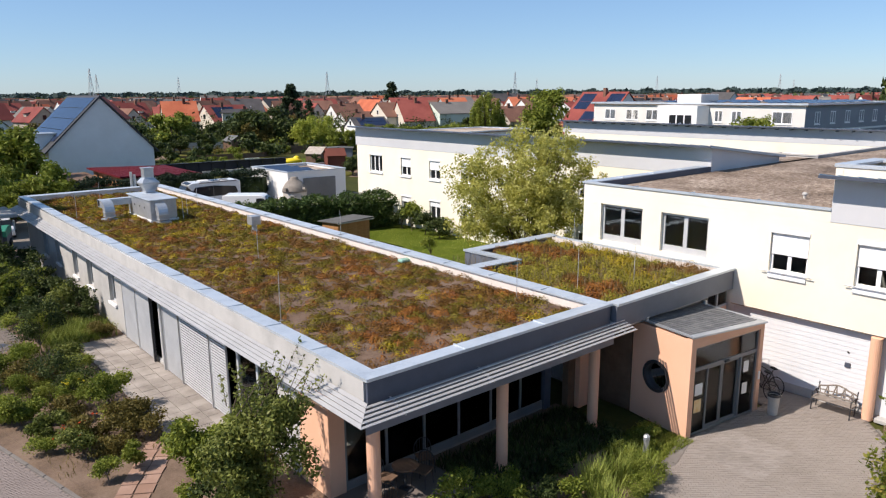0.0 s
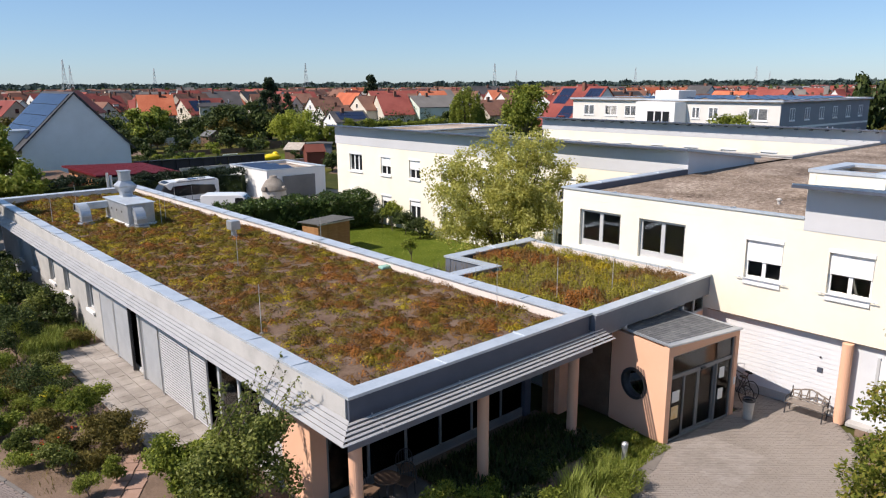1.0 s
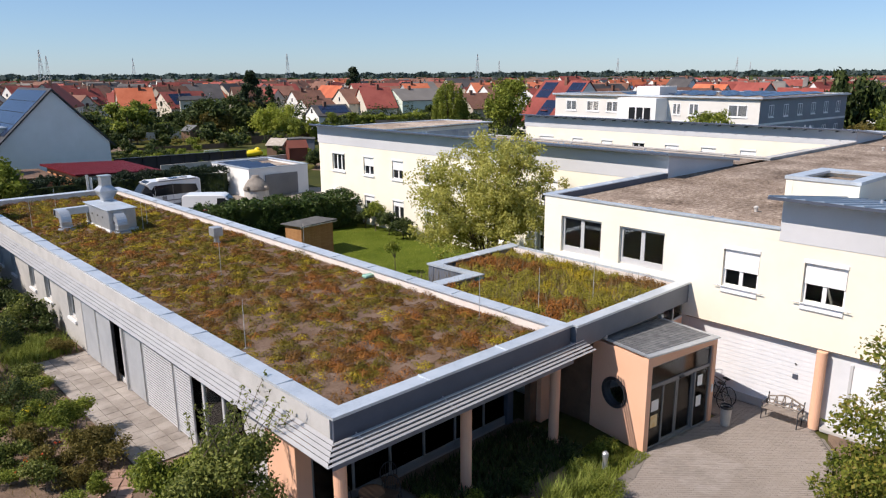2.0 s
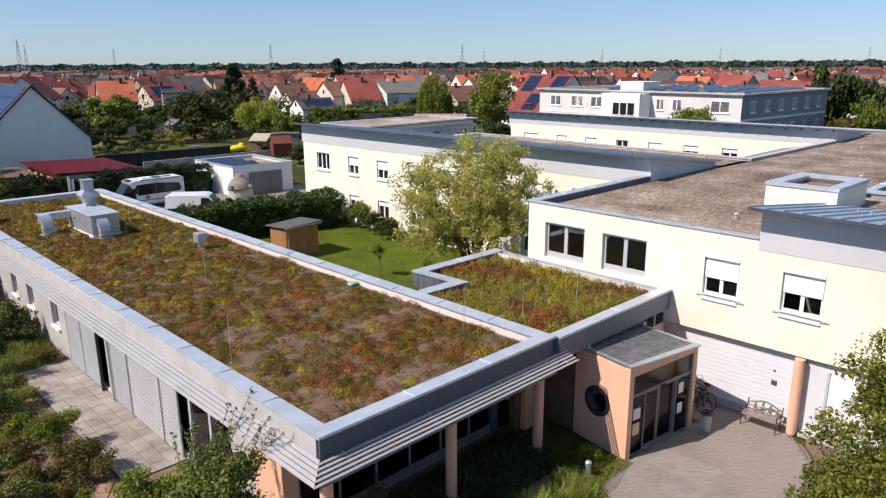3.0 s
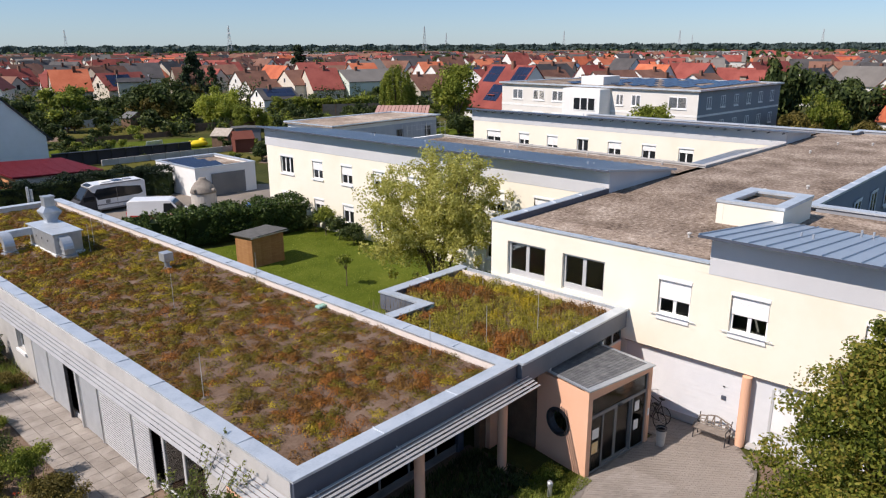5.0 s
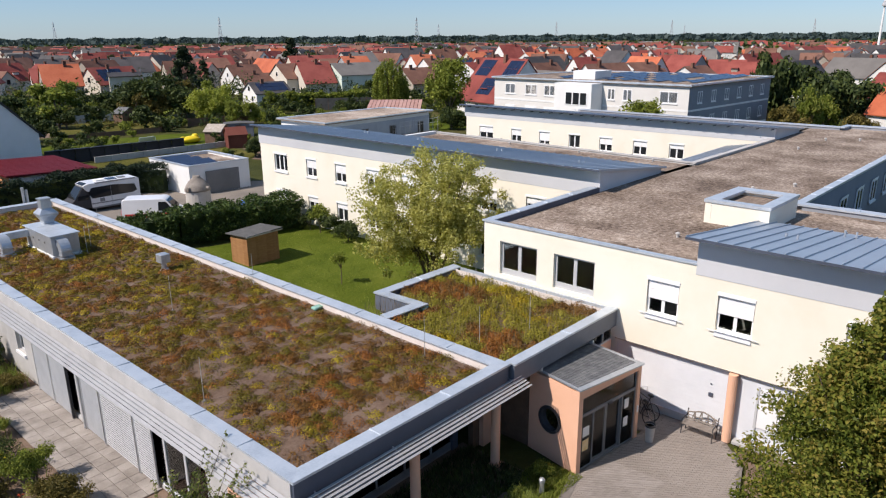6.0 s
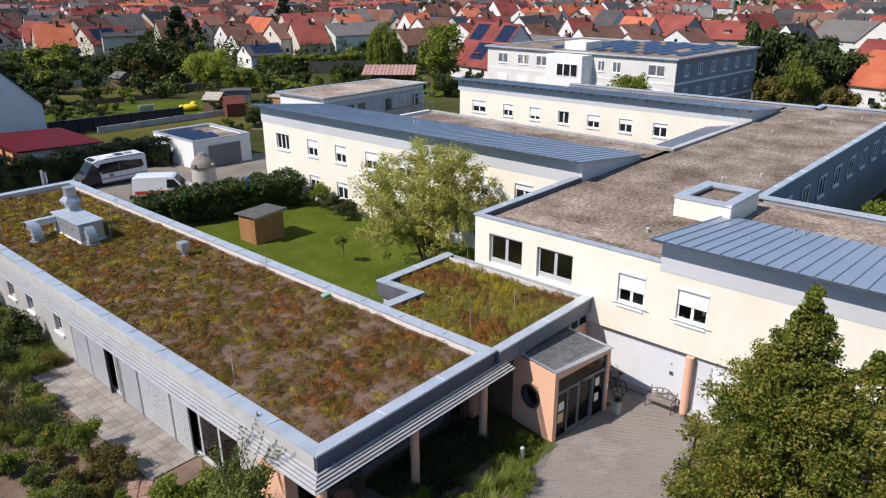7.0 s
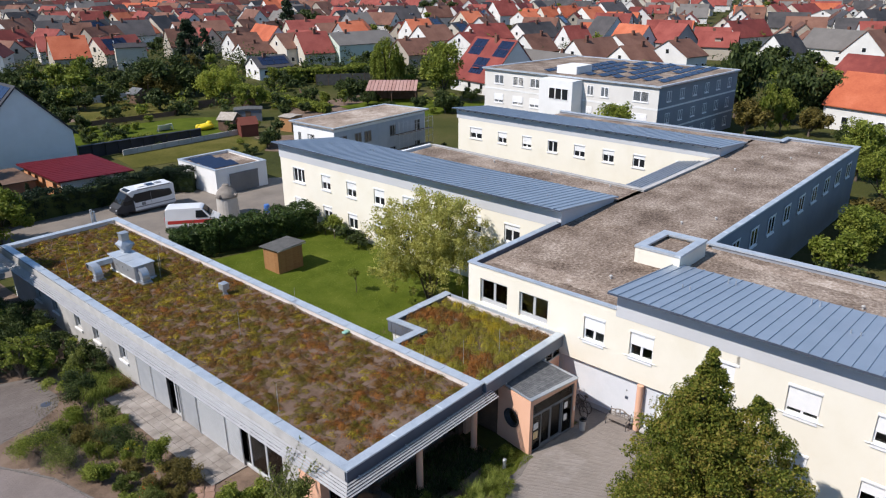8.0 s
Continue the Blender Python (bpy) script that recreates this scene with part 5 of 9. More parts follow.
def profile_body(bm, prof, w, tuck=0.1, m=None):
    """A vehicle's body from its side outline (x, z), w wide, drawn in a little at the top."""
    zt = max(p[1] for p in prof)
    zb = min(p[1] for p in prof)
    n = len(prof)
    vs = [(x, s * (w / 2 - tuck * max(0, (z - zb) / (zt - zb) - 0.45)), z) for s in (-1, 1) for x, z in prof]
    return put(bm, vs, [tuple(range(n)), tuple(range(n, 2 * n))[::-1]] + [(i, n + i, n + (i + 1) % n, (i + 1) % n) for i in range(n)], m)


mh_ = thing("motorhome", "white semi-integrated motorhome with dark cab and roof hatches", "motorhome", (17.4, 52.4, -0.02), 178)
part("body", soft(profile_body(B(), [(-3.4, 0.45), (-3.4, 2.7), (-3.2, 2.82), (1.5, 2.80), (2.0, 2.62), (1.75, 2.1), (1.45, 2.0), (1.4, 0.42)], 2.2, 0.04), 0.03), M["carwhite"], mh_)
part("cab", soft(profile_body(B(), [(1.402, 0.4), (1.452, 2.0), (1.75, 2.1), (2.02, 2.5), (2.85, 1.35), (3.4, 1.05), (3.5, 0.45)], 2.1, 0.2), 0.03), M["dark"], mh_)
part("windscreen", put(B(), [(2.07, -0.86, 2.44), (2.84, -0.96, 1.37), (2.84, 0.96, 1.37), (2.07, 0.86, 2.44)], [(0, 1, 2, 3)]), M["darkglass"], mh_, m=pose(0.02, 0, 0.03))
for s in (-1, 1):
    part("window_band", put(B(), [(x, s * 1.102 + dy, z) for dy in (-0.01, 0.01) for x, z in ((-3.1, 1.55), (-2.7, 1.38), (1.3, 1.32), (1.62, 1.9), (1.3, 2.36), (-0.6, 2.42), (-2.9, 2.2))],
         [tuple(range(7)), tuple(range(13, 6, -1))] + [(i, i + 7, (i + 1) % 7 + 7, (i + 1) % 7) for i in range(7)]), M["darkglass"], mh_, "swept dark window band")
    part("door_line", box(B(), -0.55, s * 1.106 - 0.008, 0.6, -0.52, s * 1.106 + 0.008, 2.45), M["cargrey"], mh_)
    part("side_window", box(B(), 1.6, s * 1.01 - 0.03, 1.25, 2.6, s * 1.01 + 0.03, 1.7), M["darkglass"], mh_)
    part("stripe", box(B(), -3.3, s * 1.103 - 0.008, 0.75, 1.4, s * 1.103 + 0.008, 0.86), M["cargrey"], mh_)
    part("locker", box(B(), 0.15, s * 1.104 - 0.008, 0.9, 0.6, s * 1.104 + 0.008, 1.25), M["cargrey"], mh_)
    part("headlight", ball(B(), Vector((3.42, s * 0.8, 0.85)), 0.08, 0.17, 0.1, 10, 6), M["alu"], mh_)
    for x in (-1.9, 2.55):
        wheel(mh_, x, s * 0.92, 0.34, 0.22)
part("skirt", box(B(), -3.3, -1.09, 0.3, 1.35, 1.09, 0.448), M["cargrey"], mh_)
part("roof_hatch", soft(box(B(), -0.4, -0.4, 2.82, 0.5, 0.4, 2.92), 0.03), M["paper"], mh_)
part("awning", tube(B(), (-3.0, 1.08, 2.78), (0.9, 1.08, 2.78), 0.07, n=8), M["cargrey"], mh_, "rolled grey awning")
part("roof_panel", box(B(), -1.5, -0.5, 2.815, -0.6, 0.5, 2.86), M["pv"], mh_, "dark roof solar panel")
part("roof_hatch", soft(box(B(), -2.4, -0.3, 2.82, -1.7, 0.3, 2.9), 0.03), M["cargrey"], mh_)
part("front_window", put(B(), [(1.55, -0.8, 2.78), (1.98, -0.8, 2.62), (1.98, 0.8, 2.62), (1.55, 0.8, 2.78)], [(0, 1, 2, 3)]), M["darkglass"], mh_, m=pose(0.01, 0, 0.03))
mh_.matrix_basis = mh_.matrix_basis @ Matrix.Scale(0.92, 4)

vn = thing("delivery_van", "white panel van with a red stripe", "van", (17.95, 43.2, -0.02), -38)
part("body", soft(profile_body(B(), [(-2.5, 0.35), (-2.52, 1.2), (-2.42, 2.2), (-2.2, 2.28), (0.75, 2.25), (1.0, 2.15), (1.75, 1.3), (2.45, 1.0), (2.55, 0.4)], 1.95, 0.18), 0.04), M["carwhite"], vn)
part("windscreen", put(B(), [(1.05, -0.72, 2.08), (1.72, -0.82, 1.36), (1.72, 0.82, 1.36), (1.05, 0.72, 2.08)], [(0, 1, 2, 3)]), M["darkglass"], vn, m=pose(0.035, 0, 0.035))
for s in (-1, 1):
    part("side_window", put(B(), [(0.35, s * 0.955, 1.28), (1.55, s * 0.955, 1.28), (1.0, s * 0.885, 2.0), (0.4, s * 0.885, 2.0)], [(0, 1, 2, 3)]), M["darkglass"], vn, m=pose(0, s * 0.018, 0))
    part("stripe", box(B(), -2.3, s * 0.976 - 0.008, 0.75, 1.9, s * 0.976 + 0.008, 1.08), M["red"], vn, "red side stripe")
    part("sill_trim", box(B(), -2.3, s * 0.975 - 0.02, 0.36, 2.3, s * 0.975 + 0.02, 0.52), M["cargrey"], vn)
    part("tail_light", box(B(), -2.56, s * 0.85 - 0.07, 0.9, -2.5, s * 0.85 + 0.07, 1.4), M["red"], vn)
    for x in (-1.6, 1.55):
        wheel(vn, x, s * 0.86, 0.33, 0.2)
for y in (-0.42, 0.42):
    part("rear_window", box(B(), -2.53, y - 0.3, 1.35, -2.46, y + 0.3, 1.9), M["darkglass"], vn, m=pose(-0.02, 0, 0))

# ---- outbuildings ----
shed = thing("garden_shed", "brown timber garden shed with a sloping felt roof", "shed", (17.45, 28.1, 0))
def shed_top(x, y):
    return 1.975 + 0.034 * x - 0.077 * y


for s in (-0.85, 0.83):
    for i in range(15):
        part("plank", box(B(), -1.5 + i * 0.2, s, 0, -1.306 + i * 0.2, s + 0.02, shed_top(-1.5 + i * 0.2, s + 0.02) - 0.012), M["wood"], shed)
for s in (-1.52, 1.5):
    for i in range(8):
        part("plank", box(B(), s, -0.83 + i * 0.208, 0, s + 0.02, -0.626 + i * 0.208, shed_top(s, -0.62 + i * 0.208) - 0.012), M["wood"], shed)
RC = [(-1.75, -1.1), (1.75, -1.1), (1.75, 1.1), (-1.75, 1.1)]
part("roof", prism(B(), RC, [shed_top(*q) for q in RC], [shed_top(*q) + 0.05 for q in RC]), M["felt_dark"], shed, "dark felt roof")
shed.matrix_basis = shed.matrix_basis @ Matrix.Diagonal((0.83, 1.2, 1.06, 1))
part("fascia_board", box(B(), -1.75, -1.125, 1.985, 1.75, -1.102, 2.05), M["kiln_drum"], shed, m=pose(0, 0, 0, 0, -1.0, 0))

ov = thing("brick_oven_tower", "squat round rendered kiln tower with a domed cap", "kiln", (22.3, 44.0, -0.02))
part("drum", lathe(B(), [(1.15, 0), (1.12, 0.1), (1.05, 2.0), (1.08, 2.05)], 24), M["kiln_drum"], ov, "pale weathered render drum")
part("dome", lathe(B(), [(1.12, 2.0), (1.1, 2.15), (0.95, 2.5), (0.7, 2.85), (0.38, 3.1), (0.34, 3.15), (0.34, 3.28), (0.22, 3.3)], 24), M["kiln"], ov, smooth=True)
for a in (200, 290):
    part("vent_spout", tube(B(), (1.0 * math.cos(radians(a)), 1.0 * math.sin(radians(a)), 2.3), (1.3 * math.cos(radians(a)), 1.3 * math.sin(radians(a)), 2.3), 0.14, n=10), M["kiln"], ov)
bb = thing("barrel", "blue plastic barrel by the house wall", "barrel", (25.3, 41.5, -0.02))
part("drum", lathe(B(), [(0.26, 0), (0.3, 0.05), (0.3, 0.85), (0.26, 0.92)], 16), mat("blue_plastic", [(0.05, 0.14, 0.4), (0.07, 0.18, 0.5)], 0.4, bump=0), bb)

ga = thing("garage", "white flat-roofed garage with a brown door and roof panels", "garage", (28.5, 54.7, 0), local=False)
GA = [(25.3, 50.8), (31.8, 50.4), (32.0, 58.6), (25.3, 58.8)]
part("wall", prism(B(), GA, -0.05, 2.5), M["white"], ga)
parapet(ga, GA, 2.5, 2.86, 0.22, "white")
coping(ga, GA, 2.93, 0.3, 0.08)
part("roof", prism(B(), [(25.5, 51.0), (31.6, 50.6), (31.8, 58.4), (25.5, 58.6)], 2.5, 2.62), M["gravel"], ga)
part("garage_door", box(B(), 26.9, 50.50, 0.0, 30.6, 50.62, 2.2), M["frame_dark"], ga, m=pose(0, -0.03, 0, 0, 0, 0))
for i in range(3):
    part("solar_panel", prism(B(), [(25.9 + i * 0.1, 52.4 + i * 1.9), (29.3 - i * 0.2, 52.2 + i * 1.9), (29.3 - i * 0.2, 53.8 + i * 1.9), (25.9 + i * 0.1, 54.0 + i * 1.9)], [2.66, 2.66, 2.92, 2.92], [2.70, 2.70, 2.96, 2.96]), M["pv"], ga)

an = thing("annex", "orange-walled annex with a dark red metal roof", "outbuilding", (16, 65, 0), local=False)
OW = mat("orange_render", [(0.55, 0.24, 0.10), (0.64, 0.31, 0.15)], 0.85)
part("wall", wall_mesh(10.6, 0, 2.45, 0.3, [(1.2, 2.2, 0.6, 2.1), (3.2, 4.2, 0.6, 2.1), (5.2, 6.2, 0.6, 2.1), (8.2, 9.4, 0.1, 2.1)]), OW, an, m=at_wall(12.6, 71.2, 0, -90))
part("wall", wall_mesh(7.2, 0, 2.4, 0.3, []), M["white"], an, m=at_wall(12.6, 60.5, 0, 0))
part("wall", wall_mesh(10.6, 0, 2.3, 0.3, []), M["white"], an, m=at_wall(19.9, 60.5, 0, 90))
part("roof", prism(B(), [(12.1, 59.9), (20.3, 59.6), (20.5, 71.4), (12.1, 71.8)], [2.62, 2.38, 2.38, 2.62], [2.78, 2.5, 2.5, 2.78]), M["redsheet"], an, "dark red sheet-metal roof")
for i in range(14):
    y = 60.2 + i * 0.85
    part("roof_rib", prism(B(), [(12.1, y), (20.35, y - 0.2), (20.35, y - 0.16), (12.1, y + 0.04)], [2.77, 2.49, 2.49, 2.77], [2.80, 2.52, 2.52, 2.80]), M["redsheet"], an)
part("inner_wall", box(B(), 14.5, 60.9, 0, 14.6, 70.9, 2.3), M["room"], an)
part("side_roof", prism(B(), [(7.0, 66), (12.05, 65.5), (12.05, 72.5), (7.0, 73)], [2.0, 2.0, 2.15, 2.15], [2.1, 2.1, 2.25, 2.25]), M["darkwood"], an)
part("side_wall", box(B(), 7.3, 66.2, 0, 12.0, 72.0, 2.0), M["redslab"], an, "low red-brown wall")

wh = thing("white_house", "tall white gabled house with a solar roof", "house", (16.3, 87, 0), local=False)
GY = 80.0
part("wall", put(B(), [(10.2, GY, 0), (22.2, GY, 0), (22.2, GY, 4.0), (16.4, GY, 10.2), (10.2, GY, 4.2), (10.2, 94, 0), (22.2, 94, 0), (22.2, 94, 4.0), (16.4, 94, 10.2), (10.2, 94, 4.2)],
                [(0, 1, 2, 3, 4), (9, 8, 7, 6, 5), (1, 6, 7, 2), (0, 4, 9, 5)]), M["white"], wh)
for a, b, za, zb in (((9.6, 16.4), (16.4, 9.6), 3.62, 10.3), ((22.8, 16.4), (16.4, 22.8), 3.4, 10.3)):
    part("roof", prism(B(), [(a[0], GY - 0.25), (16.4, GY - 0.25), (16.4, 94.3), (a[0], 94.3)], [za, zb, zb, za], [za + 0.22, zb + 0.22, zb + 0.22, za + 0.22]), M["dark"], wh, "dark slate roof slope")
k = (10.52 - 3.84) / 6.8
for i in range(4):
    for j in range(7):
        x0, y0 = 11.0 + i * 1.28, GY + 0.6 + j * 1.9
        z0 = 3.86 + (x0 - 9.6) * k
        part("solar_panel", prism(B(), [(x0, y0), (x0 + 1.22, y0), (x0 + 1.22, y0 + 1.84), (x0, y0 + 1.84)], [z0, z0 + 1.22 * k, z0 + 1.22 * k, z0], [z0 + 0.06, z0 + 1.22 * k + 0.06, z0 + 1.22 * k + 0.06, z0 + 0.06]), M["pv"], wh)
part("dormer", soft(box(B(), 9.4, GY + 2.5, 3.9, 12.0, GY + 5.5, 6.0), 0.02), M["frame_white"], wh, "white box dormer")
part("dormer_roof", box(B(), 9.2, GY + 2.3, 6.0, 13.0, GY + 5.7, 6.15), M["galv"], wh)
part("window", box(B(), 9.38, GY + 3.2, 4.4, 9.42, GY + 4.8, 5.5), M["darkglass"], wh, m=pose(-0.02, 0, 0))

# ---- gardens behind ----
gf = thing("privacy_fence", "long black sheeted privacy fence between gardens", "fence", (32, 79.8, 0), local=False)
BF = mat("black_sheet", [(0.012, 0.014, 0.02), (0.025, 0.027, 0.035)], 0.55, coarse=0.6, fine=8)
for i in range(10):
    x = 22.4 + i * 1.72
    part("panel", box(B(), x + 0.0, 79.75 - i * 0.2, 0, x + 1.715, 79.80 - i * 0.2, 1.75), BF, gf)
    part("post", box(B(), x - 0.03, 79.801 - i * 0.2, 0, x + 0.028, 79.88 - i * 0.2, 1.7), M["dark"], gf)
    part("cap", box(B(), x + 0.0, 79.45 - i * 0.2, 1.752, x + 1.715, 80.1 - i * 0.2, 1.80), BF, gf)
gw = thing("garden_wall", "low grey concrete garden wall", "wall", (36, 77, 0), local=False)
for i in range(9):
    x = 27.3 + i * 2.06
    part("wall_panel", box(B(), x, 77.6 - i * 0.05, 0, x + 2.03, 77.75 - i * 0.05, 0.75), M["concrete"], gw)
sheet("garden_lawn", [(21, 80.6), (42, 78.4), (44.2, 80), (51.5, 92.5), (47, 96.5), (37.4, 98.3), (30, 98.5), (22, 92)], -0.02, M["lawn"], "bright mown garden lawn", "lawn", 0.03)
sheet("garden_lawn", [(25, 70), (33, 68.2), (41.2, 65.2), (44.4, 68.1), (45.4, 76.4), (26, 77.2)], -0.02, M["rough"], "mown garden lawn behind the garage", "lawn", 0.03)
sheet("garden_lawn", [(33, 103), (46, 101), (53, 106), (58, 126), (44, 124), (37, 116)], -0.02, M["rough"], "rough dry garden lawn among trees", "lawn", 0.03)
sheet("plot", [(41.6, 65), (44.8, 68), (46, 74), (51.5, 70), (47.5, 62), (44, 61)], -0.03, M["soil"], "dug garden plot of brown soil", "soil", 0.02)
sheet("garden_lawn", [(68, 66), (96, 62), (84, 84), (72, 84)], -0.02, M["lawn"], "garden lawn beside the low hall", "lawn", 0.03)
ft = thing("inflatable", "bright yellow inflatable toy on the lawn", "toy", (44.2, 84.6, -0.02))
bm = ball(B(), Vector((0, 0, 0.5)), 1.6, 1.0, 0.52, 16, 9)
ball(bm, Vector((0.8, 0.1, 0.85)), 0.55, 0.5, 0.45, 14, 8)
ball(bm, Vector((-1.2, 0.0, 0.6)), 0.5, 0.35, 0.45, 12, 8)
part("body", bm, M["yellow"], ft, smooth=True)
go = thing("goal_frame", "small white goal frame on the lawn", "goal", (39.5, 88.5, -0.02))
bm = tube(B(), (-1.2, 0, 0), (-1.2, 0, 1.0), 0.05)
tube(bm, (1.2, 0, 0), (1.2, 0, 1.0), 0.05)
tube(bm, (-1.2, 0, 1.0), (1.2, 0, 1.0), 0.05)
part("frame", bm, M["paper"], go)
part("net", put(B(), [(-1.2, 0.0, 1.0), (1.2, 0.0, 1.0), (1.2, 0.8, 0.0), (-1.2, 0.8, 0.0)], [(0, 1, 2, 3)]), M["paper"], go)


def hut(x, y, w, d, h, rz, wall, roof, label, rise=1.4):
    t = thing("garden_hut", label, "shed", (x, y, -0.05), rz, group="garden huts")
    part("wall", put(B(), [(-w / 2, -d / 2, 0), (w / 2, -d / 2, 0), (w / 2, d / 2, 0), (-w / 2, d / 2, 0), (-w / 2, -d / 2, h), (w / 2, -d / 2, h), (w / 2, d / 2, h), (-w / 2, d / 2, h), (0, -d / 2, h * rise), (0, d / 2, h * rise)],
                    [(0, 1, 5, 8, 4), (2, 3, 7, 9, 6), (1, 2, 6, 5), (3, 0, 4, 7)]), M[wall], t)
    for s in (-1, 1):
        part("roof", prism(B(), [(0, -d / 2 - 0.15), (s * (w / 2 + 0.2), -d / 2 - 0.15), (s * (w / 2 + 0.2), d / 2 + 0.15), (0, d / 2 + 0.15)], [h * rise, h * (1.25 - 0.25 * rise), h * (1.25 - 0.25 * rise), h * rise], [h * rise + 0.08, h * (1.25 - 0.25 * rise) + 0.08, h * (1.25 - 0.25 * rise) + 0.08, h * rise + 0.08]), M[roof], t)
    part("door", box(B(), -0.45, -d / 2 - 0.03, 0.05, 0.45, -d / 2 - 0.002, 1.8), M["darkwood"], t)


M["hutred"] = mat("hut_red", [(0.12, 0.03, 0.02), (0.17, 0.05, 0.03)], 0.8)
hut(47.2, 82.0, 3.0, 2.6, 1.9, 30, "darkwood", "grit", "weathered garden hut with a pale roof")
hut(46.3, 75.8, 2.6, 2.6, 2.0, 70, "hutred", "hutred", "small red-brown garden hut")
hut(53.0, 73.6, 2.6, 2.4, 2.3, 10, "wood", "grit", "small timber garden hut with a pale flat roof", 1.06)
hut(53.4, 86.0, 4.4, 3.0, 2.0, -35, "steel", "felt_dark", "low grey garden hut with a flat roof", 1.05)
hut(62, 98, 3, 3, 2.0, 50, "darkwood", "bitumen", "dark timber garden hut")
hut(50, 118, 3.2, 2.8, 2.0, 10, "darkwood", "bitumen", "dark timber garden hut")

hl = thing("hall", "two-storey flat-roofed hall with white and grey clad walls", "building", (46, 49, 0), local=False)
M["cladding"] = mat("grey_cladding", [(0.33, 0.36, 0.40), (0.42, 0.45, 0.49)], 0.6, coarse=0.6, fine=20, bump=0.05, per_object=0.2)
HL = [(38.3, 45.6), (54.6, 46.0), (53.5, 52.5), (38.1, 53.1)]
HR = [(38.0, 45.25), (54.95, 45.65), (53.75, 52.85), (37.8, 53.45)]
part("wall", prism(B(), HL, 0, 6.1), M["white"], hl)
part("roof", prism(B(), HR, 6.104, 6.24), M["gravel_light"], hl, "flat pale brown gravel roof")
coping(hl, HR, 6.32, 0.28, 0.1)
hf = at_wall(38.3, 45.6, 0, math.degrees(math.atan2(0.4, 16.3)))
for i in range(11):
    part("cladding_panel", box(B(), 0.02 + i * 1.48, -0.05, 0.1, 1.485 + i * 1.48, -0.004, 5.7), M["cladding"], hl, m=hf)
for u, w in ((0.5, 1.5), (3.3, 1.1), (4.9, 1.2), (9.4, 1.1), (14.2, 1.0)):
    for z in (3.7, 0.9):
        window(hl, hf @ pose(u, -0.05, z), w, 1.4, frame="frame_dark", deep=-0.04, pane="darkglass", shutter_box=False, sill=False)
hw = at_wall(38.1, 53.1, 0, math.degrees(math.atan2(-7.5, 0.2)))
for u, w in ((0.9, 0.5), (2.7, 1.2), (4.9, 1.9)):
    for z in (3.6, 0.9):
        window(hl, hw @ pose(u, 0, z), w, 1.4, frame="frame_white" if w > 1.5 else "frame_dark", closed=0.8 if w > 1.5 else 0.0, deep=-0.03, pane="darkglass", shutter_box=False, sill=False)
sc = thing("scaffold", "steel tube scaffold along the hall wall", "scaffold", (50, 45, 0), local=False)
for i in range(5):
    x = 48.2 + i * 1.6
    for dy in (0.5, 1.3):
        part("upright", tube(B(), (x, 45.85 - dy, 0), (x, 45.85 - dy, 5.6), 0.03, n=6), M["galv"], sc)
for z in (2.0, 3.0, 4.0, 5.0, 5.5):
    part("ledger", tube(B(), (48.2, 44.55, z), (54.6, 44.55, z), 0.026, n=6), M["galv"], sc)
for z in (1.9, 3.9):
    part("deck", box(B(), 48.2, 44.6, z, 54.6, 45.3, z + 0.05), M["darkwood"], sc)

lt = thing("open_shelter", "open shelter with a ribbed pink-brown roof", "shelter", (83.0, 80.8, 0), -50)
M["pinksheet"] = mat("faded_pink_sheet", [(0.36, 0.20, 0.165), (0.47, 0.29, 0.25)], 0.7, coarse=1.0, fine=10, bump=0.1, per_object=0.35)
for i in range(14):
    x = -4.9 + i * 0.7
    part("roof_sheet", prism(B(), [(x, -3.0), (x + 0.62, -3.0), (x + 0.62, 3.0), (x, 3.0)], [2.35, 2.35, 3.5, 3.5], [2.43, 2.43, 3.58, 3.58]), M["pinksheet"], lt)
part("rear_wall", box(B(), -4.7, 2.7, -0.05, 4.7, 2.8, 3.4), M["darkwood"], lt)
for y, z in ((-2.7, 2.4), (0.0, 2.91), (2.6, 3.41)):
    part("purlin", box(B(), -4.9, y - 0.06, z - 0.13, 4.9, y + 0.06, z - 0.012), M["darkwood"], lt)
for x in (-4.6, 0.0, 4.6):
    part("post", box(B(), x - 0.07, -2.77, -0.05, x + 0.07, -2.63, 2.27), M["darkwood"], lt)

# ---- flat-roofed block behind ----
bl = thing("apartment_block", "three-storey grey-beige block with solar panels on its flat roof", "building", (86, 37, 0), local=False)
BC = [(75.6, 22.6), (99.5, 20.9), (101, 50.5), (77.4, 53.6)]
BW = mat("beige_render", [(0.62, 0.60, 0.56), (0.70, 0.68, 0.64)], 0.85)
part("wall", prism(B(), BC, 0, 8.75), BW, bl)
part("roof", prism(B(), [(75.3, 22.3), (99.8, 20.6), (101.3, 50.8), (77.1, 53.9)], 8.754, 8.95), M["gravel"], bl)
coping(bl, [(75.3, 22.3), (99.8, 20.6), (101.3, 50.8), (77.1, 53.9)], 9.05, 0.4, 0.2)
d = (Vector((77.4, 53.6)) - Vector((75.6, 22.6))).normalized()
rb = 180 + math.degrees(math.atan2(d.y, d.x))
mb = at_wall(77.4, 53.6, 0, rb)
for z in (2.75, 5.75):
    part("band", box(B(), 0, -0.03, z, 31.0, -0.002, z + 0.25), M["white"], bl, m=mb)
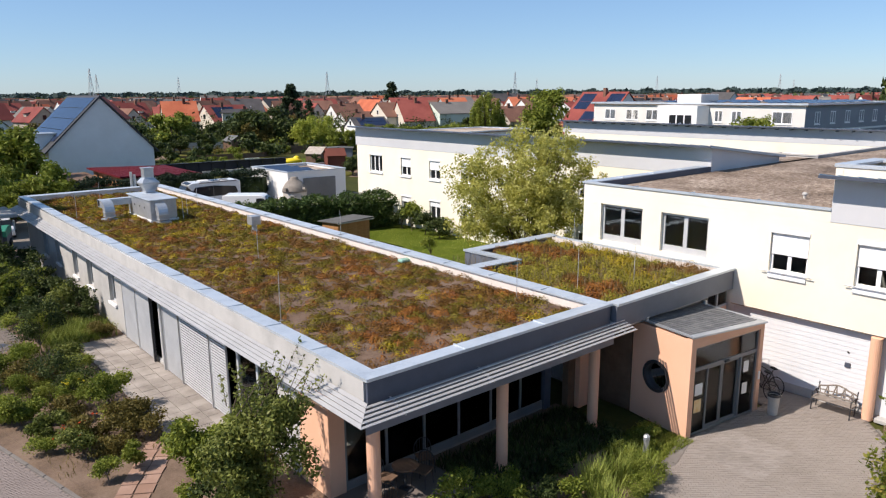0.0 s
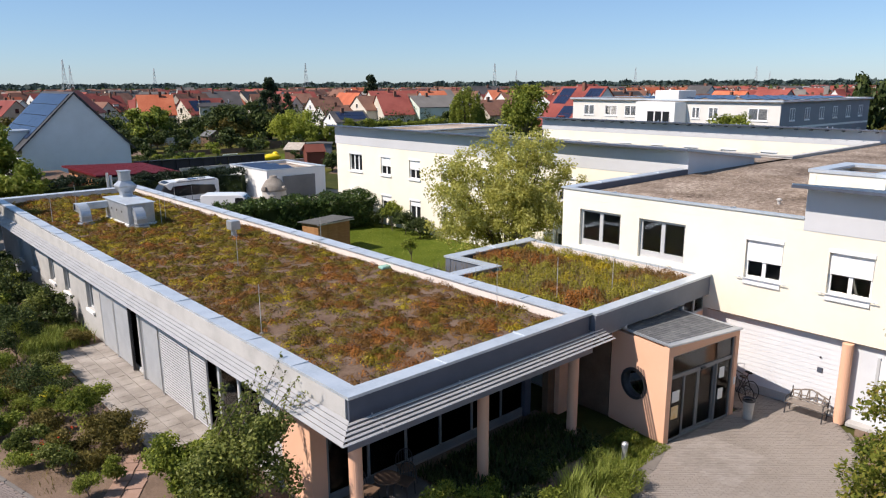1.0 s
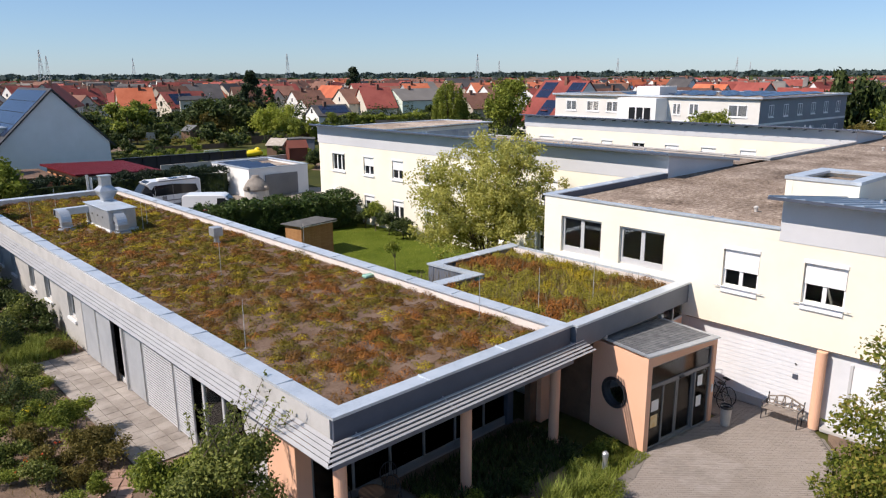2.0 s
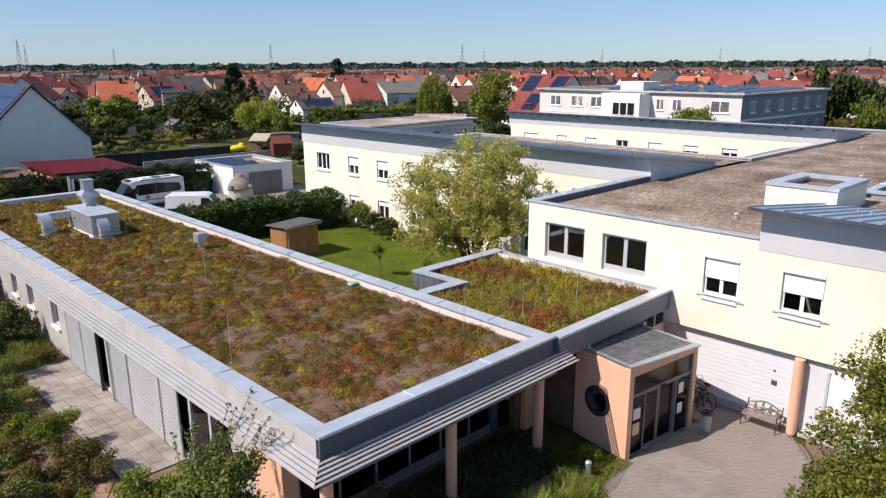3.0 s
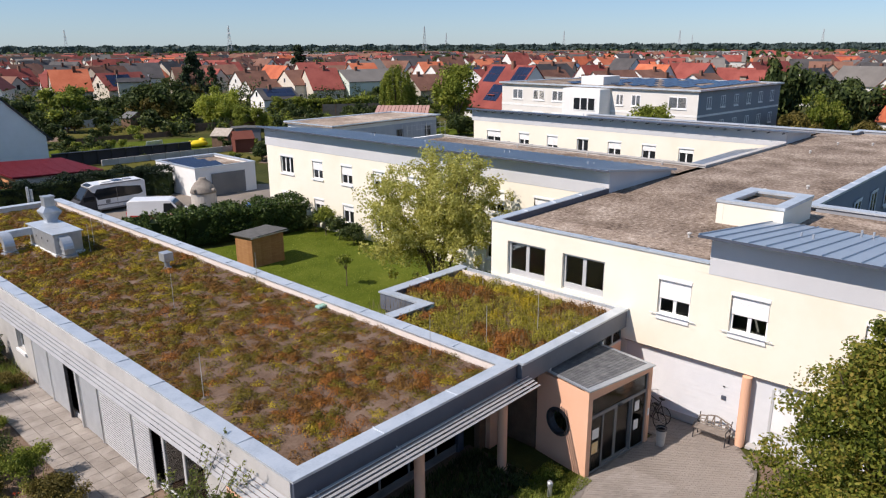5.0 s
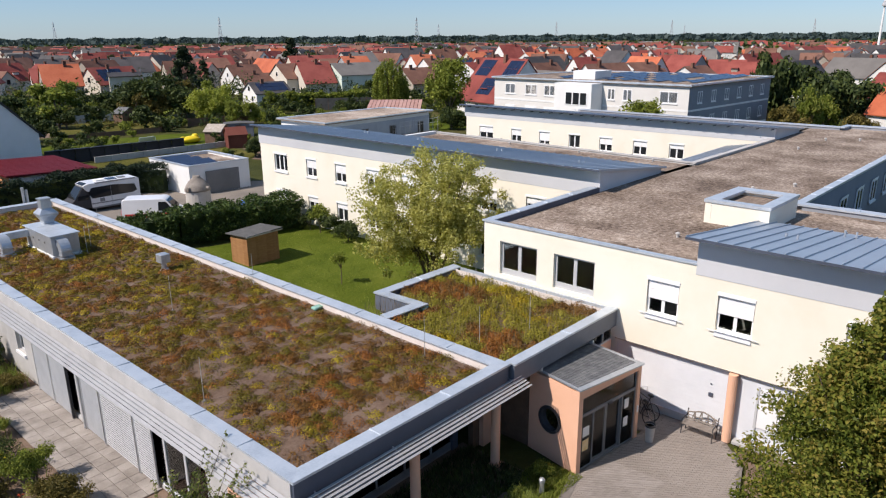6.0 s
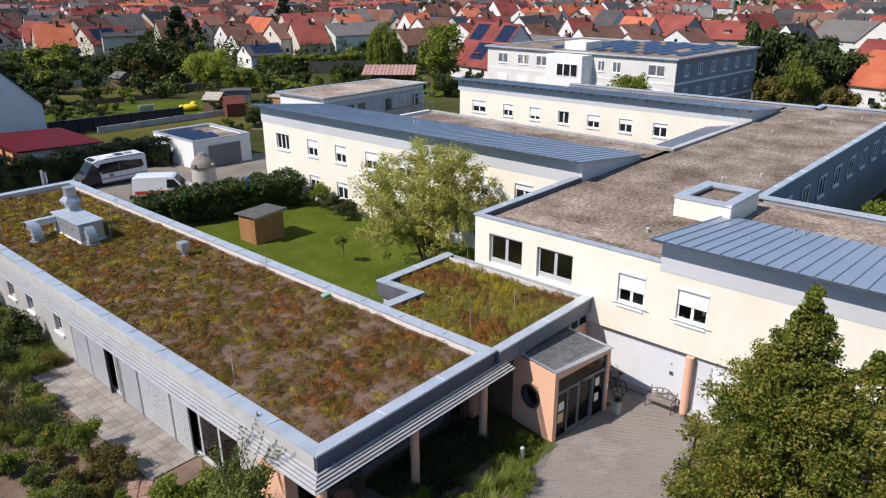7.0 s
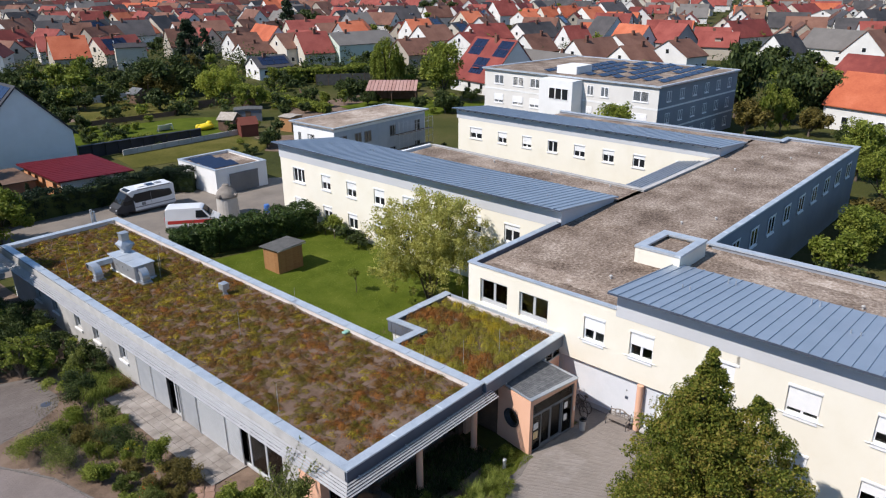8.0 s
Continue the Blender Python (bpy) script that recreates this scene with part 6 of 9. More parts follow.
for u, w in ((2.1, 1.9), (5.9, 2.1), (9.3, 2.0), (19.7, 1.1), (22.0, 1.3), (27.2, 2.4)):
    for z in (6.7, 3.7, 0.8):
        window(bl, mb @ pose(u, 0, z), w, 1.4, closed=0.0 if z > 6 else 0.7, deep=-0.03, pane="paleglass", shutter_box=False)
part("stair_block", box(B(), 13.0, -2.6, 0, 18.9, 0.0, 8.72), M["white"], bl, "projecting white stair block", mb)
for i in range(3):
    wd = part("window", box(B(), 14.85 + i * 1.15, -2.66, 5.95, 15.95 + i * 1.15, -2.603, 7.65), M["frame_white"], bl, m=mb)
    part("pane", box(B(), 14.93 + i * 1.15, -2.68, 6.05, 15.87 + i * 1.15, -2.661, 7.55), M["darkglass"], wd)
part("roof_house", soft(box(B(), 79.0, 37.5, 8.95, 83.5, 41.0, 10.1), 0.03), M["white"], bl)
for i in range(8):
    for j in range(12):
        x, y = 79.5 + i * 2.5, 23.8 + j * 2.35
        if 78 < x < 84.5 and 36 < y < 42 or y > 43.5 - 0.2 * (x - 79) or rng.random() < 0.12:
            continue
        part("solar_panel", prism(B(), [(x, y), (x + 2.1, y - 0.1), (x + 2.1, y + 1.0), (x, y + 1.1)], [9.0, 9.0, 9.22, 9.22], [9.04, 9.04, 9.26, 9.26]), M["pv"], bl)
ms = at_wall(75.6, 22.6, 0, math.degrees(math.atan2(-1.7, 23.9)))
# Skin over the beige wall; its blue-grey carries the side's shade.
part("side_wall", box(B(), 0.0, -0.016, 0.0, 23.9, -0.001, 8.75), M["blue_shade_render"], bl, "blue-grey side wall with its shade in the colour", ms)
for z in (2.75, 5.75):
    part("band", box(B(), 0, -0.03, z, 23.9, -0.002, z + 0.25), M["white"], bl, m=ms)
for i in range(6):
    for z in (6.7, 3.7, 0.8):
        window(bl, ms @ pose(2.2 + i * 3.7, 0, z), 1.2, 1.4, deep=-0.03, pane="paleglass", shutter_box=False)

# a trailer and a car beyond the pavilion's far end
tr = thing("car_trailer", "small car trailer under a green tarpaulin", "trailer", (-0.6, 45.6, -0.02), 75)
part("tray", soft(box(B(), -1.5, -0.75, 0.45, 1.5, 0.75, 0.95), 0.02), M["fascia"], tr)
part("tarpaulin", soft(profile_body(B(), [(-1.52, 0.9), (-1.45, 1.35), (-0.3, 1.46), (0.9, 1.4), (1.45, 1.3), (1.52, 0.9)], 1.54, 0.1), 0.04), M["tarp"], tr, "green tarpaulin cover")
part("drawbar", tube(B(), (1.5, 0, 0.45), (2.6, 0, 0.42), 0.04, n=6), M["galv"], tr)
for s in (-1, 1):
    wheel(tr, 0.0, s * 0.8, 0.3, 0.17)
pc = thing("parked_car", "silver estate car parked beyond the hedge", "car", (0.4, 50.2, -0.02), 80)
part("body", soft(profile_body(B(), [(-2.2, 0.3), (-2.25, 0.75), (-2.1, 1.0), (-1.6, 1.02), (1.1, 0.95), (2.0, 0.8), (2.2, 0.55), (2.15, 0.3)], 1.75, 0.05), 0.05), M["carwhite"], pc)
part("cabin", soft(profile_body(B(), [(-2.05, 1.0), (-1.75, 1.4), (0.1, 1.45), (0.95, 0.97)], 1.55, 0.14), 0.04), M["darkglass"], pc)
part("roof", soft(box(B(), -1.7, -0.62, 1.42, 0.05, 0.62, 1.475), 0.02), M["carwhite"], pc)
for s in (-1, 1):
    for x in (-1.35, 1.35):
        wheel(pc, x, s * 0.8, 0.31, 0.2)

# ---- town ----
ROOF = {
    "red": mat("red_tiles", [(0.15, 0.030, 0.024), (0.22, 0.047, 0.036), (0.29, 0.074, 0.056)], 0.85, coarse=0.25, fine=3.5, bump=0.4, step=0.05, per_object=0.3),
    "orange": mat("orange_tiles", [(0.34, 0.078, 0.034), (0.44, 0.115, 0.05), (0.52, 0.16, 0.08)], 0.85, coarse=0.25, fine=3.5, bump=0.4, step=0.05, per_object=0.3),
    "brown": mat("brown_tiles", [(0.10, 0.045, 0.03), (0.16, 0.075, 0.05), (0.22, 0.11, 0.075)], 0.85, coarse=0.25, fine=3.5, bump=0.4, step=0.05, per_object=0.3),
    "dark": mat("dark_tiles", [(0.035, 0.033, 0.035), (0.06, 0.056, 0.056), (0.09, 0.08, 0.08)], 0.75, coarse=0.25, fine=3.5, bump=0.4, step=0.05, per_object=0.3),
    "grey": mat("grey_tiles", [(0.13, 0.12, 0.11), (0.19, 0.175, 0.16)], 0.85, coarse=0.25, fine=3.5, bump=0.4, step=0.05, per_object=0.3),
}
WALLS = {
    "white": mat("house_white", [(0.62, 0.61, 0.58), (0.76, 0.75, 0.72)], 0.9, coarse=0.3, fine=6, bump=0.1, per_object=0.3),
    "cream": mat("house_cream", [(0.54, 0.49, 0.40), (0.66, 0.61, 0.52)], 0.9, coarse=0.3, fine=6, bump=0.1, per_object=0.3),
    "beige": mat("house_beige", [(0.34, 0.30, 0.24), (0.44, 0.39, 0.32)], 0.9, coarse=0.3, fine=6, bump=0.1, per_object=0.3),
    "green": mat("house_green", [(0.50, 0.58, 0.50), (0.60, 0.68, 0.60)], 0.9, coarse=0.3, fine=6, bump=0.1),
    "grey": mat("house_grey", [(0.28, 0.28, 0.28), (0.38, 0.38, 0.38)], 0.9, coarse=0.3, fine=6, bump=0.1, per_object=0.3),
}
HN = {"red": "red-tiled", "orange": "orange-tiled", "brown": "brown-tiled", "dark": "dark slate", "grey": "grey-tiled"}


def gable_wall(bm, w, l, e, r):
    """Walls of a house whose ridge runs along x."""
    a, b = l / 2, w / 2
    return put(bm, [(-a, -b, -0.1), (a, -b, -0.1), (a, b, -0.1), (-a, b, -0.1), (-a, -b, e), (a, -b, e), (a, b, e), (-a, b, e), (-a, 0, r), (a, 0, r)],
               [(0, 1, 5, 4), (2, 3, 7, 6), (1, 2, 6, 9, 5), (3, 0, 4, 8, 7)])


def slope(bm, w, l, e, r, s, over=0.4, t=0.18):
    k = (r - e) / (w / 2)
    b, a = w / 2 + over, l / 2 + 0.25
    z = e - over * k
    return prism(bm, [(-a, 0), (a, 0), (a, s * b), (-a, s * b)], [r + 0.02, r + 0.02, z + 0.02, z + 0.02], [r + t, r + t, z + t, z + t])


KNOWN = []


def house(x, y, rz, w, l, e, r, roof="red", wall="white", pv=0, dormer=0, near=True, group="town houses"):
    h = thing("house", "%s gabled house with %s walls" % (HN[roof], wall), "house", (x, y, -0.05), rz, group=group)
    if near == 1:
        KNOWN.append((x, y))
    part("wall", gable_wall(B(), w, l, e, r), WALLS[wall], h)
    for s in (-1, 1):
        part("roof", slope(B(), w, l, e, r, s), ROOF[roof], h)
    cx = l * rng.uniform(-0.3, 0.3)
    part("chimney", box(B(), cx - 0.35, -0.9, r - 1.2, cx + 0.35, -0.3, r + 0.9), ROOF["brown"], h)
    if near:
        for s in (-1, 1):
            for gx, gz in ((-w * 0.22, 1.0), (w * 0.22, 1.0), (0.0, e + 0.4)) if near == 1 else ((w * 0.2, 1.2), (0.0, e + 0.4)):
                if near == 2:
                    part("window", box(B(), s * l / 2 - 0.05, gx - 0.5, gz, s * l / 2 + 0.05, gx + 0.5, gz + 1.2), M["darkglass"], h)
                    continue
                wd = part("window", box(B(), s * l / 2 - 0.05, gx - 0.55, gz, s * l / 2 + 0.05, gx + 0.55, gz + 1.2), M["frame_white"], h)
                part("pane", box(B(), s * l / 2 - 0.07, gx - 0.45, gz + 0.1, s * l / 2 + 0.07, gx + 0.45, gz + 1.1), M["darkglass"], wd)
            if e > 2.4 and near == 1:
                for i in range(3):
                    gx = -l * 0.3 + i * l * 0.3
                    wd = part("window", box(B(), gx - 0.55, s * w / 2 - 0.05, 1.0, gx + 0.55, s * w / 2 + 0.05, 2.2), M["frame_white"], h)
                    part("pane", box(B(), gx - 0.45, s * w / 2 - 0.07, 1.1, gx + 0.45, s * w / 2 + 0.07, 2.1), M["darkglass"], wd)
    k = (r - e) / (w / 2)
    for s in (-1, 1):
        for i in range(dormer):
            dx = -l * 0.25 + i * l * 0.5 if dormer > 1 else 0.0
            d = part("dormer", box(B(), dx - 0.8, s * w * 0.12 if s > 0 else -w * 0.36, e + 0.5, dx + 0.8, w * 0.36 if s > 0 else -w * 0.12, e + 2.1), WALLS[wall], h)
            part("dormer_roof", prism(B(), [(dx - 1.0, s * w * 0.02), (dx + 1.0, s * w * 0.02), (dx + 1.0, s * w * 0.40), (dx - 1.0, s * w * 0.40)], [e + 2.5, e + 2.5, e + 2.1, e + 2.1], [e + 2.62, e + 2.62, e + 2.22, e + 2.22]), ROOF[roof], d)
    if pv:
        s = -1 if pv > 0 else 1
        fields = ((-0.44, 0.03), (0.18, 0.03), (-0.12, 0.25)) if pv == 2 else ((-0.36, 0.08),)
        pw, pd = (1.0, 0.098) if pv == 2 else (1.75, 0.18)
        for fx, fy in fields:
            for i in range(4):
                for j in range(2):
                    a, y0 = l * fx + i * pw, w * (fy + j * pd)
                    y1 = y0 + w * pd - 0.08
                    z0, z1 = r + 0.2 - y0 * k, r + 0.2 - y1 * k
                    part("solar_panel", prism(B(), [(a, s * y0), (a + pw - 0.08, s * y0), (a + pw - 0.08, s * y1), (a, s * y1)], [z0, z0, z1, z1], [z0 + 0.06, z0 + 0.06, z1 + 0.06, z1 + 0.06]), M["pv"], h)
    return h


# houses that stand out: x, y, turn, width, length, eaves, ridge, roof, walls, panels, dormers
house(46, 192, 62, 12, 14, 4.5, 10, "red", "white", 0, 0)
house(74.5, 170, -22, 6.5, 7.5, 5.8, 6.6, "dark", "cream", 0, 0)
house(61.7, 177.2, -14, 11.5, 8.5, 4, 8.8, "orange", "beige", 0, 0)
house(101.9, 224.6, -11, 11.5, 12, 4.5, 9, "dark", "white", 0, 0)
house(96.5, 182.8, -16, 11.5, 8.5, 4, 8.5, "brown", "beige", 0, 0)
house(162.9, 401.6, -10, 11.5, 9.4, 4.5, 10, "grey", "white", 0, 0)
house(122.4, 300.8, -18, 8, 8.5, 4.5, 9, "red", "grey", 0, 0)
house(135.9, 282, 77, 8, 18, 5, 9, "red", "grey", 0, 0)
house(145.6, 262.9, 73, 8, 18, 5, 8.5, "red", "white", 0, 0)
house(122.8, 216.9, -14, 11.5, 18, 5, 8, "brown", "white", 0, 0)
house(140, 233.2, -11, 11.5, 8.5, 5, 8.5, "red", "white", 0, 0)
house(68.7, 204.6, -16, 11.5, 8.5, 3.5, 7, "red", "white", 0, 0)
house(91.3, 265.4, -10, 8, 9.2, 4.5, 8, "dark", "beige", 0, 0)
house(92.2, 243.4, -18, 11, 8.5, 4, 8, "brown", "white", 0, 0)
house(110.1, 348.2, -13, 11.5, 12.7, 5, 9, "grey", "white", 0, 0)
house(116.1, 321, -17, 11.5, 8.5, 5, 8.5, "red", "white", 0, 0)
house(212, 395.9, 76, 8, 18, 5, 9, "red", "white", 0, 0)
house(172.6, 256.6, 74, 8, 18, 4.5, 9, "brown", "white", 0, 0)
house(250.4, 351.8, -10, 11.5, 8.5, 4.5, 9, "orange", "white", 0, 0)
house(177.8, 239.7, 72, 9.2, 18, 4.5, 9, "grey", "white", 0, 0)
house(227.8, 297.2, 77, 8, 18, 5, 8.5, "dark", "white", 0, 0)
house(141.6, 178.2, -17, 11.5, 17.3, 4.8, 9, "red", "cream", 0, 1)
house(120.3, 173.2, 76, 8, 18, 4, 8.6, "orange", "white", 0, 0)
house(105.7, 165.1, -11, 11.5, 8.5, 4, 7.5, "brown", "white", 0, 0)
house(104.1, 156.1, -16, 11.5, 10, 3, 5.5, "brown", "white", 0, 0)
house(110.2, 148.4, -10, 11.5, 8.5, 4.5, 8, "brown", "cream", 0, 0)
house(112.1, 141.5, -18, 11.5, 8.5, 3.5, 8.5, "red", "cream", 0, 0)
house(125.2, 136.9, -13, 11.3, 18, 5.2, 8, "grey", "green", 0, 0)
house(144.4, 172.7, -17, 11.5, 8.5, 5, 8, "brown", "white", 0, 0)
house(141.9, 158.9, -14, 11.5, 8.5, 5, 9, "orange", "grey", 0, 0)
house(181.5, 199.5, -11, 11.5, 9.5, 5, 9, "grey", "grey", 0, 0)
house(216.8, 211.5, -16, 9.6, 18, 5, 10, "dark", "white", 0, 2)
house(233.6, 244.7, -10, 11.5, 8.5, 5, 8.5, "brown", "white", 0, 0)
house(165.1, 151.4, -18, 11.5, 8.5, 4.5, 9, "orange", "white", 0, 0)
house(151.9, 132.8, -13, 11.5, 9.9, 4.5, 8.5, "brown", "white", 0, 0)
house(126.8, 117.3, -17, 11.5, 8.5, 3.5, 7, "brown", "beige", 0, 0)
house(243, 212.2, -14, 8, 13.1, 4.5, 9, "brown", "white", 0, 0)
house(88.2, 128.4, -11, 8, 8.5, 2.8, 5, "dark", "white", 1, 0)
house(107.7, 74.4, -102, 14.4, 13.0, 2.8, 10.4, "red", "white", 2, 1)
house(143.8, 110.7, -10, 11.5, 8.5, 5, 8, "red", "white", 0, 0)
house(166.6, 123, -18, 11.5, 12.8, 4.5, 8.5, "red", "white", 0, 0)
house(275.4, 198.2, -13, 11.5, 12.4, 4.5, 10.5, "red", "white", 0, 0)
house(222.2, 175.6, -17, 11.5, 8.5, 4.5, 8.5, "orange", "cream", 0, 0)
house(179.9, 114.4, -14, 11.5, 13.9, 4.5, 8.5, "dark", "white", 0, 0)
house(148.2, 92.3, -11, 9.8, 8.5, 4, 8, "brown", "white", 0, 0)
house(112, 63.7, 74, 10, 16.2, 4, 8, "grey", "cream", 0, 0)
house(140.6, 70.4, -10, 8, 13.9, 4.5, 8.5, "brown", "white", 0, 0)
house(141.2, 59.8, -18, 9.9, 8.5, 4, 7.5, "brown", "white", 0, 0)
house(163.2, 73.2, -13, 11.5, 9.3, 4.5, 8, "brown", "white", 0, 0)
house(189.2, 84.5, 73, 8, 11.7, 4, 8.6, "orange", "white", 0, 0)
house(197.6, 98.2, 76, 11.5, 8.5, 4.5, 10, "dark", "white", 0, 0)
house(303.8, 155.3, -11, 11.5, 14.9, 5, 10, "dark", "white", -1, 0)
house(174.6, 96.3, -16, 8, 8.5, 4, 8.6, "red", "white", 0, 0)
house(275.1, 149.5, -10, 11.5, 11.9, 4.5, 9, "orange", "white", 0, 0)
house(279.9, 164.5, -18, 8, 10, 4.5, 9, "orange", "white", 0, 0)
house(265.4, 165.7, -13, 8, 8.8, 4.5, 9, "orange", "cream", 0, 0)
house(244.2, 162.3, -17, 11.5, 8.5, 5, 8, "orange", "white", 0, 0)
house(195.5, 74.9, 76, 11.5, 10, 4, 9, "red", "grey", 0, 0)
house(161.1, 57.8, -11, 11.5, 8.5, 4, 7.5, "brown", "white", 0, 0)
house(222.5, 63.2, -16, 8, 18, 4.5, 9, "red", "white", 0, 0)
house(181.9, 39.1, -10, 8, 11.1, 4, 8.5, "dark", "white", 0, 0)
house(204.9, 32.1, 72, 11.3, 14.3, 4, 8.5, "grey", "white", 0, 0)
house(194.9, 20.8, -13, 11.1, 11.6, 4, 9.5, "brown", "white", 0, 0)
house(148.9, 11.6, 73, 11.5, 11.1, 3.5, 7.5, "red", "beige", 0, 0)
house(112.5, 0, 76, 11.5, 18, 3.8, 8.2, "orange", "white", 0, 0)
house(337.2, 90.3, -11, 11.5, 10.9, 5, 9.5, "red", "beige", 0, 0)
house(358.7, 85.2, -16, 11.5, 18, 5, 9, "red", "cream", 0, 0)
house(355.8, 71.3, -10, 11.5, 18, 4.5, 7, "grey", "white", 0, 0)
house(331.6, 49.4, -18, 8, 18, 4.5, 8.5, "dark", "white", 0, 0)
# one per shape and roof, then copies along the streets
protos = []
for i in range(14):
    ro = ("red", "orange", "brown", "dark", "red", "brown", "red", "grey", "red", "dark", "red", "dark", "brown", "brown")[i]
    wa = ("white", "cream", "white", "cream", "beige", "white", "white", "white", "cream", "white", "white", "cream", "beige", "cream")[i]
    protos.append((ro, wa, rng.uniform(7.5, 10.0), rng.uniform(9.5, 14.5), rng.uniform(3.0, 4.8), 1 if i in (3, 8) else 0, rng.choice((0, 0, 1, 2))))
spots = []
for i in range(-30, 60):
    for j in range(-5, 60):
        a = radians(18)
        px, py = i * 17.5 + rng.uniform(-4, 4), j * 22.0 + rng.uniform(-5, 5)
        x, y = px * math.cos(a) - py * math.sin(a) + 60, px * math.sin(a) + py * math.cos(a) - 100
        d, az = math.hypot(x + 10, y + 15), math.degrees(math.atan2(y + 15, x + 10))
        if not (205 < d < 820 and 1 < az < 86) or rng.random() < 0.10:
            continue
        if any((x - q[0]) ** 2 + (y - q[1]) ** 2 < 13 ** 2 for q in KNOWN):
            continue
        spots.append((d, x, y, 18 + rng.choice((0, 90, 0, 90, 0)) + rng.uniform(-7, 7)))
spots.sort()
made = {}
far = []
for n, (d, x, y, rz) in enumerate(spots):
    k = rng.randrange(14)
    if n < 165:
        if k in made:
            copy_thing(made[k], pose(x, y, -0.05, 0, 0, rz))
        else:
            ro, wa, w, l, e, pv, dm = protos[k]
            made[k] = house(x, y, rz, w, l, e, e + w * rng.uniform(0.42, 0.52), ro, wa, pv, dm, near=2)
    else:
        far.append((x, y, rz, k))
by = {}
for x, y, rz, k in far:
    ro, wa, w, l, e, pv, dm = protos[k]
    m = pose(x, y, -0.05, 0, 0, rz)
    for key, build in ((("roof", ro), "roof"), (("wall", wa), "wall")):
        bm = by.setdefault(key, B())
        r = e + w * 0.46
        if build == "wall":
            a, b = l / 2, w / 2
            put(bm, [(-a, -b, -0.1), (a, -b, -0.1), (a, b, -0.1), (-a, b, -0.1), (-a, -b, e), (a, -b, e), (a, b, e), (-a, b, e), (-a, 0, r), (a, 0, r)], [(0, 1, 5, 4), (2, 3, 7, 6), (1, 2, 6, 9, 5), (3, 0, 4, 8, 7)], m)
        else:
            kk = (r - e) / (w / 2)
            for s in (-1, 1):
                b, a, z = w / 2 + 0.4, l / 2 + 0.25, e - 0.4 * kk
                prism(bm, [(-a, 0), (a, 0), (a, s * b), (-a, s * b)], [r + 0.02, r + 0.02, z + 0.02, z + 0.02], [r + 0.2, r + 0.2, z + 0.2, z + 0.2], m)
ft2 = thing("distant_houses", "distant tiled roofs and walls of the town", "houses", (300, 300, 0), kind="stuff", local=False)
for (what, key), bm in by.items():
    part("distant_" + what, bm, (ROOF if what == "roof" else WALLS)[key], ft2, kind="stuff")
# larger pale sheds on the skyline
for x, y, w, l, rz in ((360, 470, 30, 70, 20), (640, 250, 35, 60, 15), (700, 330, 26, 50, 30), (480, 560, 28, 60, 25)):
    t = thing("works_hall", "pale flat-roofed works hall on the town's edge", "hall", (x, y, -0.05), rz, group="works halls")
    part("wall", box(B(), -l / 2, -w / 2, 0, l / 2, w / 2, 7), WALLS["white"], t)
    part("roof", box(B(), -l / 2 - 0.3, -w / 2 - 0.3, 7, l / 2 + 0.3, w / 2 + 0.3, 7.6), WALLS["grey"], t)
# pylons
py_ = thing("power_pylon", "grey lattice power pylon far beyond the town", "pylon", (0, 0, 0), group="pylons")
bm = B()
H = 40.0
def leg(z, i):
    s = 3.2 * (1 - z / H) ** 1.3 + 0.35
    return Vector(((s, s, z), (-s, s, z), (-s, -s, z), (s, -s, z))[i])
for k in range(9):
    z0, z1 = H * k / 9, H * (k + 1) / 9
    for i in range(4):
        tube(bm, leg(z0, i), leg(z1, i), 0.2, n=4)
        tube(bm, leg(z0, i), leg(z1, (i + 1) % 4), 0.11, n=4)
part("mast", bm, M["grey_render"], py_)
for z, w in ((24, 6.0), (30, 8.0), (36, 5.0)):
    bm = tube(B(), (-w, 0, z), (w, 0, z), 0.16, n=4)
    tube(bm, (-w, 0, z), (0, 0, z + 1.8), 0.11, n=4)
    tube(bm, (w, 0, z), (0, 0, z + 1.8), 0.11, n=4)
    part("cross_arm", bm, M["grey_render"], py_)
first = True
for az, d, s in ((75.5, 900, 1.0), (75.1, 1150, 1.0), (69.6, 1300, 1.0), (58.6, 1000, 1.0), (43.8, 1050, 1.0), (42.1, 1500, 0.95), (33.0, 1450, 1.0), (24.5, 1450, 1.0), (23.6, 1900, 0.9), (15.0, 1500, 1.0)):
    m = pose(-8.3 + d * math.cos(radians(az)), -12.4 + d * math.sin(radians(az)), 0, 0, 0, az + 20) @ Matrix.Scale(s, 4)
    if first:
        py_.matrix_basis = m
        first = False
    else:
        copy_thing(py_, m)
mast = thing("radio_mast", "slim white mast beyond the town", "mast", (545, 95, 0))
part("tower", lathe(B(), [(0.9, 0), (0.6, 26), (0.3, 40)], 16), M["paper"], mast)
part("head", lathe(B(), [(0.6, 31), (1.7, 31.6), (1.7, 33.0), (1.2, 33.4), (1.2, 34.6), (0.4, 35)], 16), M["grey_render"], mast, "grey antenna platforms")

# ---- garden plots ----
sheet("plot", [(58, 80), (65, 91), (84, 91), (72, 75)], -0.045, M["soil"], "dug garden plot of brown soil", "soil", 0.01)
sheet("plot", [(30, 108), (40, 107), (43, 113), (33, 116)], -0.045, M["soil"], "dug garden plot of brown soil", "soil", 0.01)


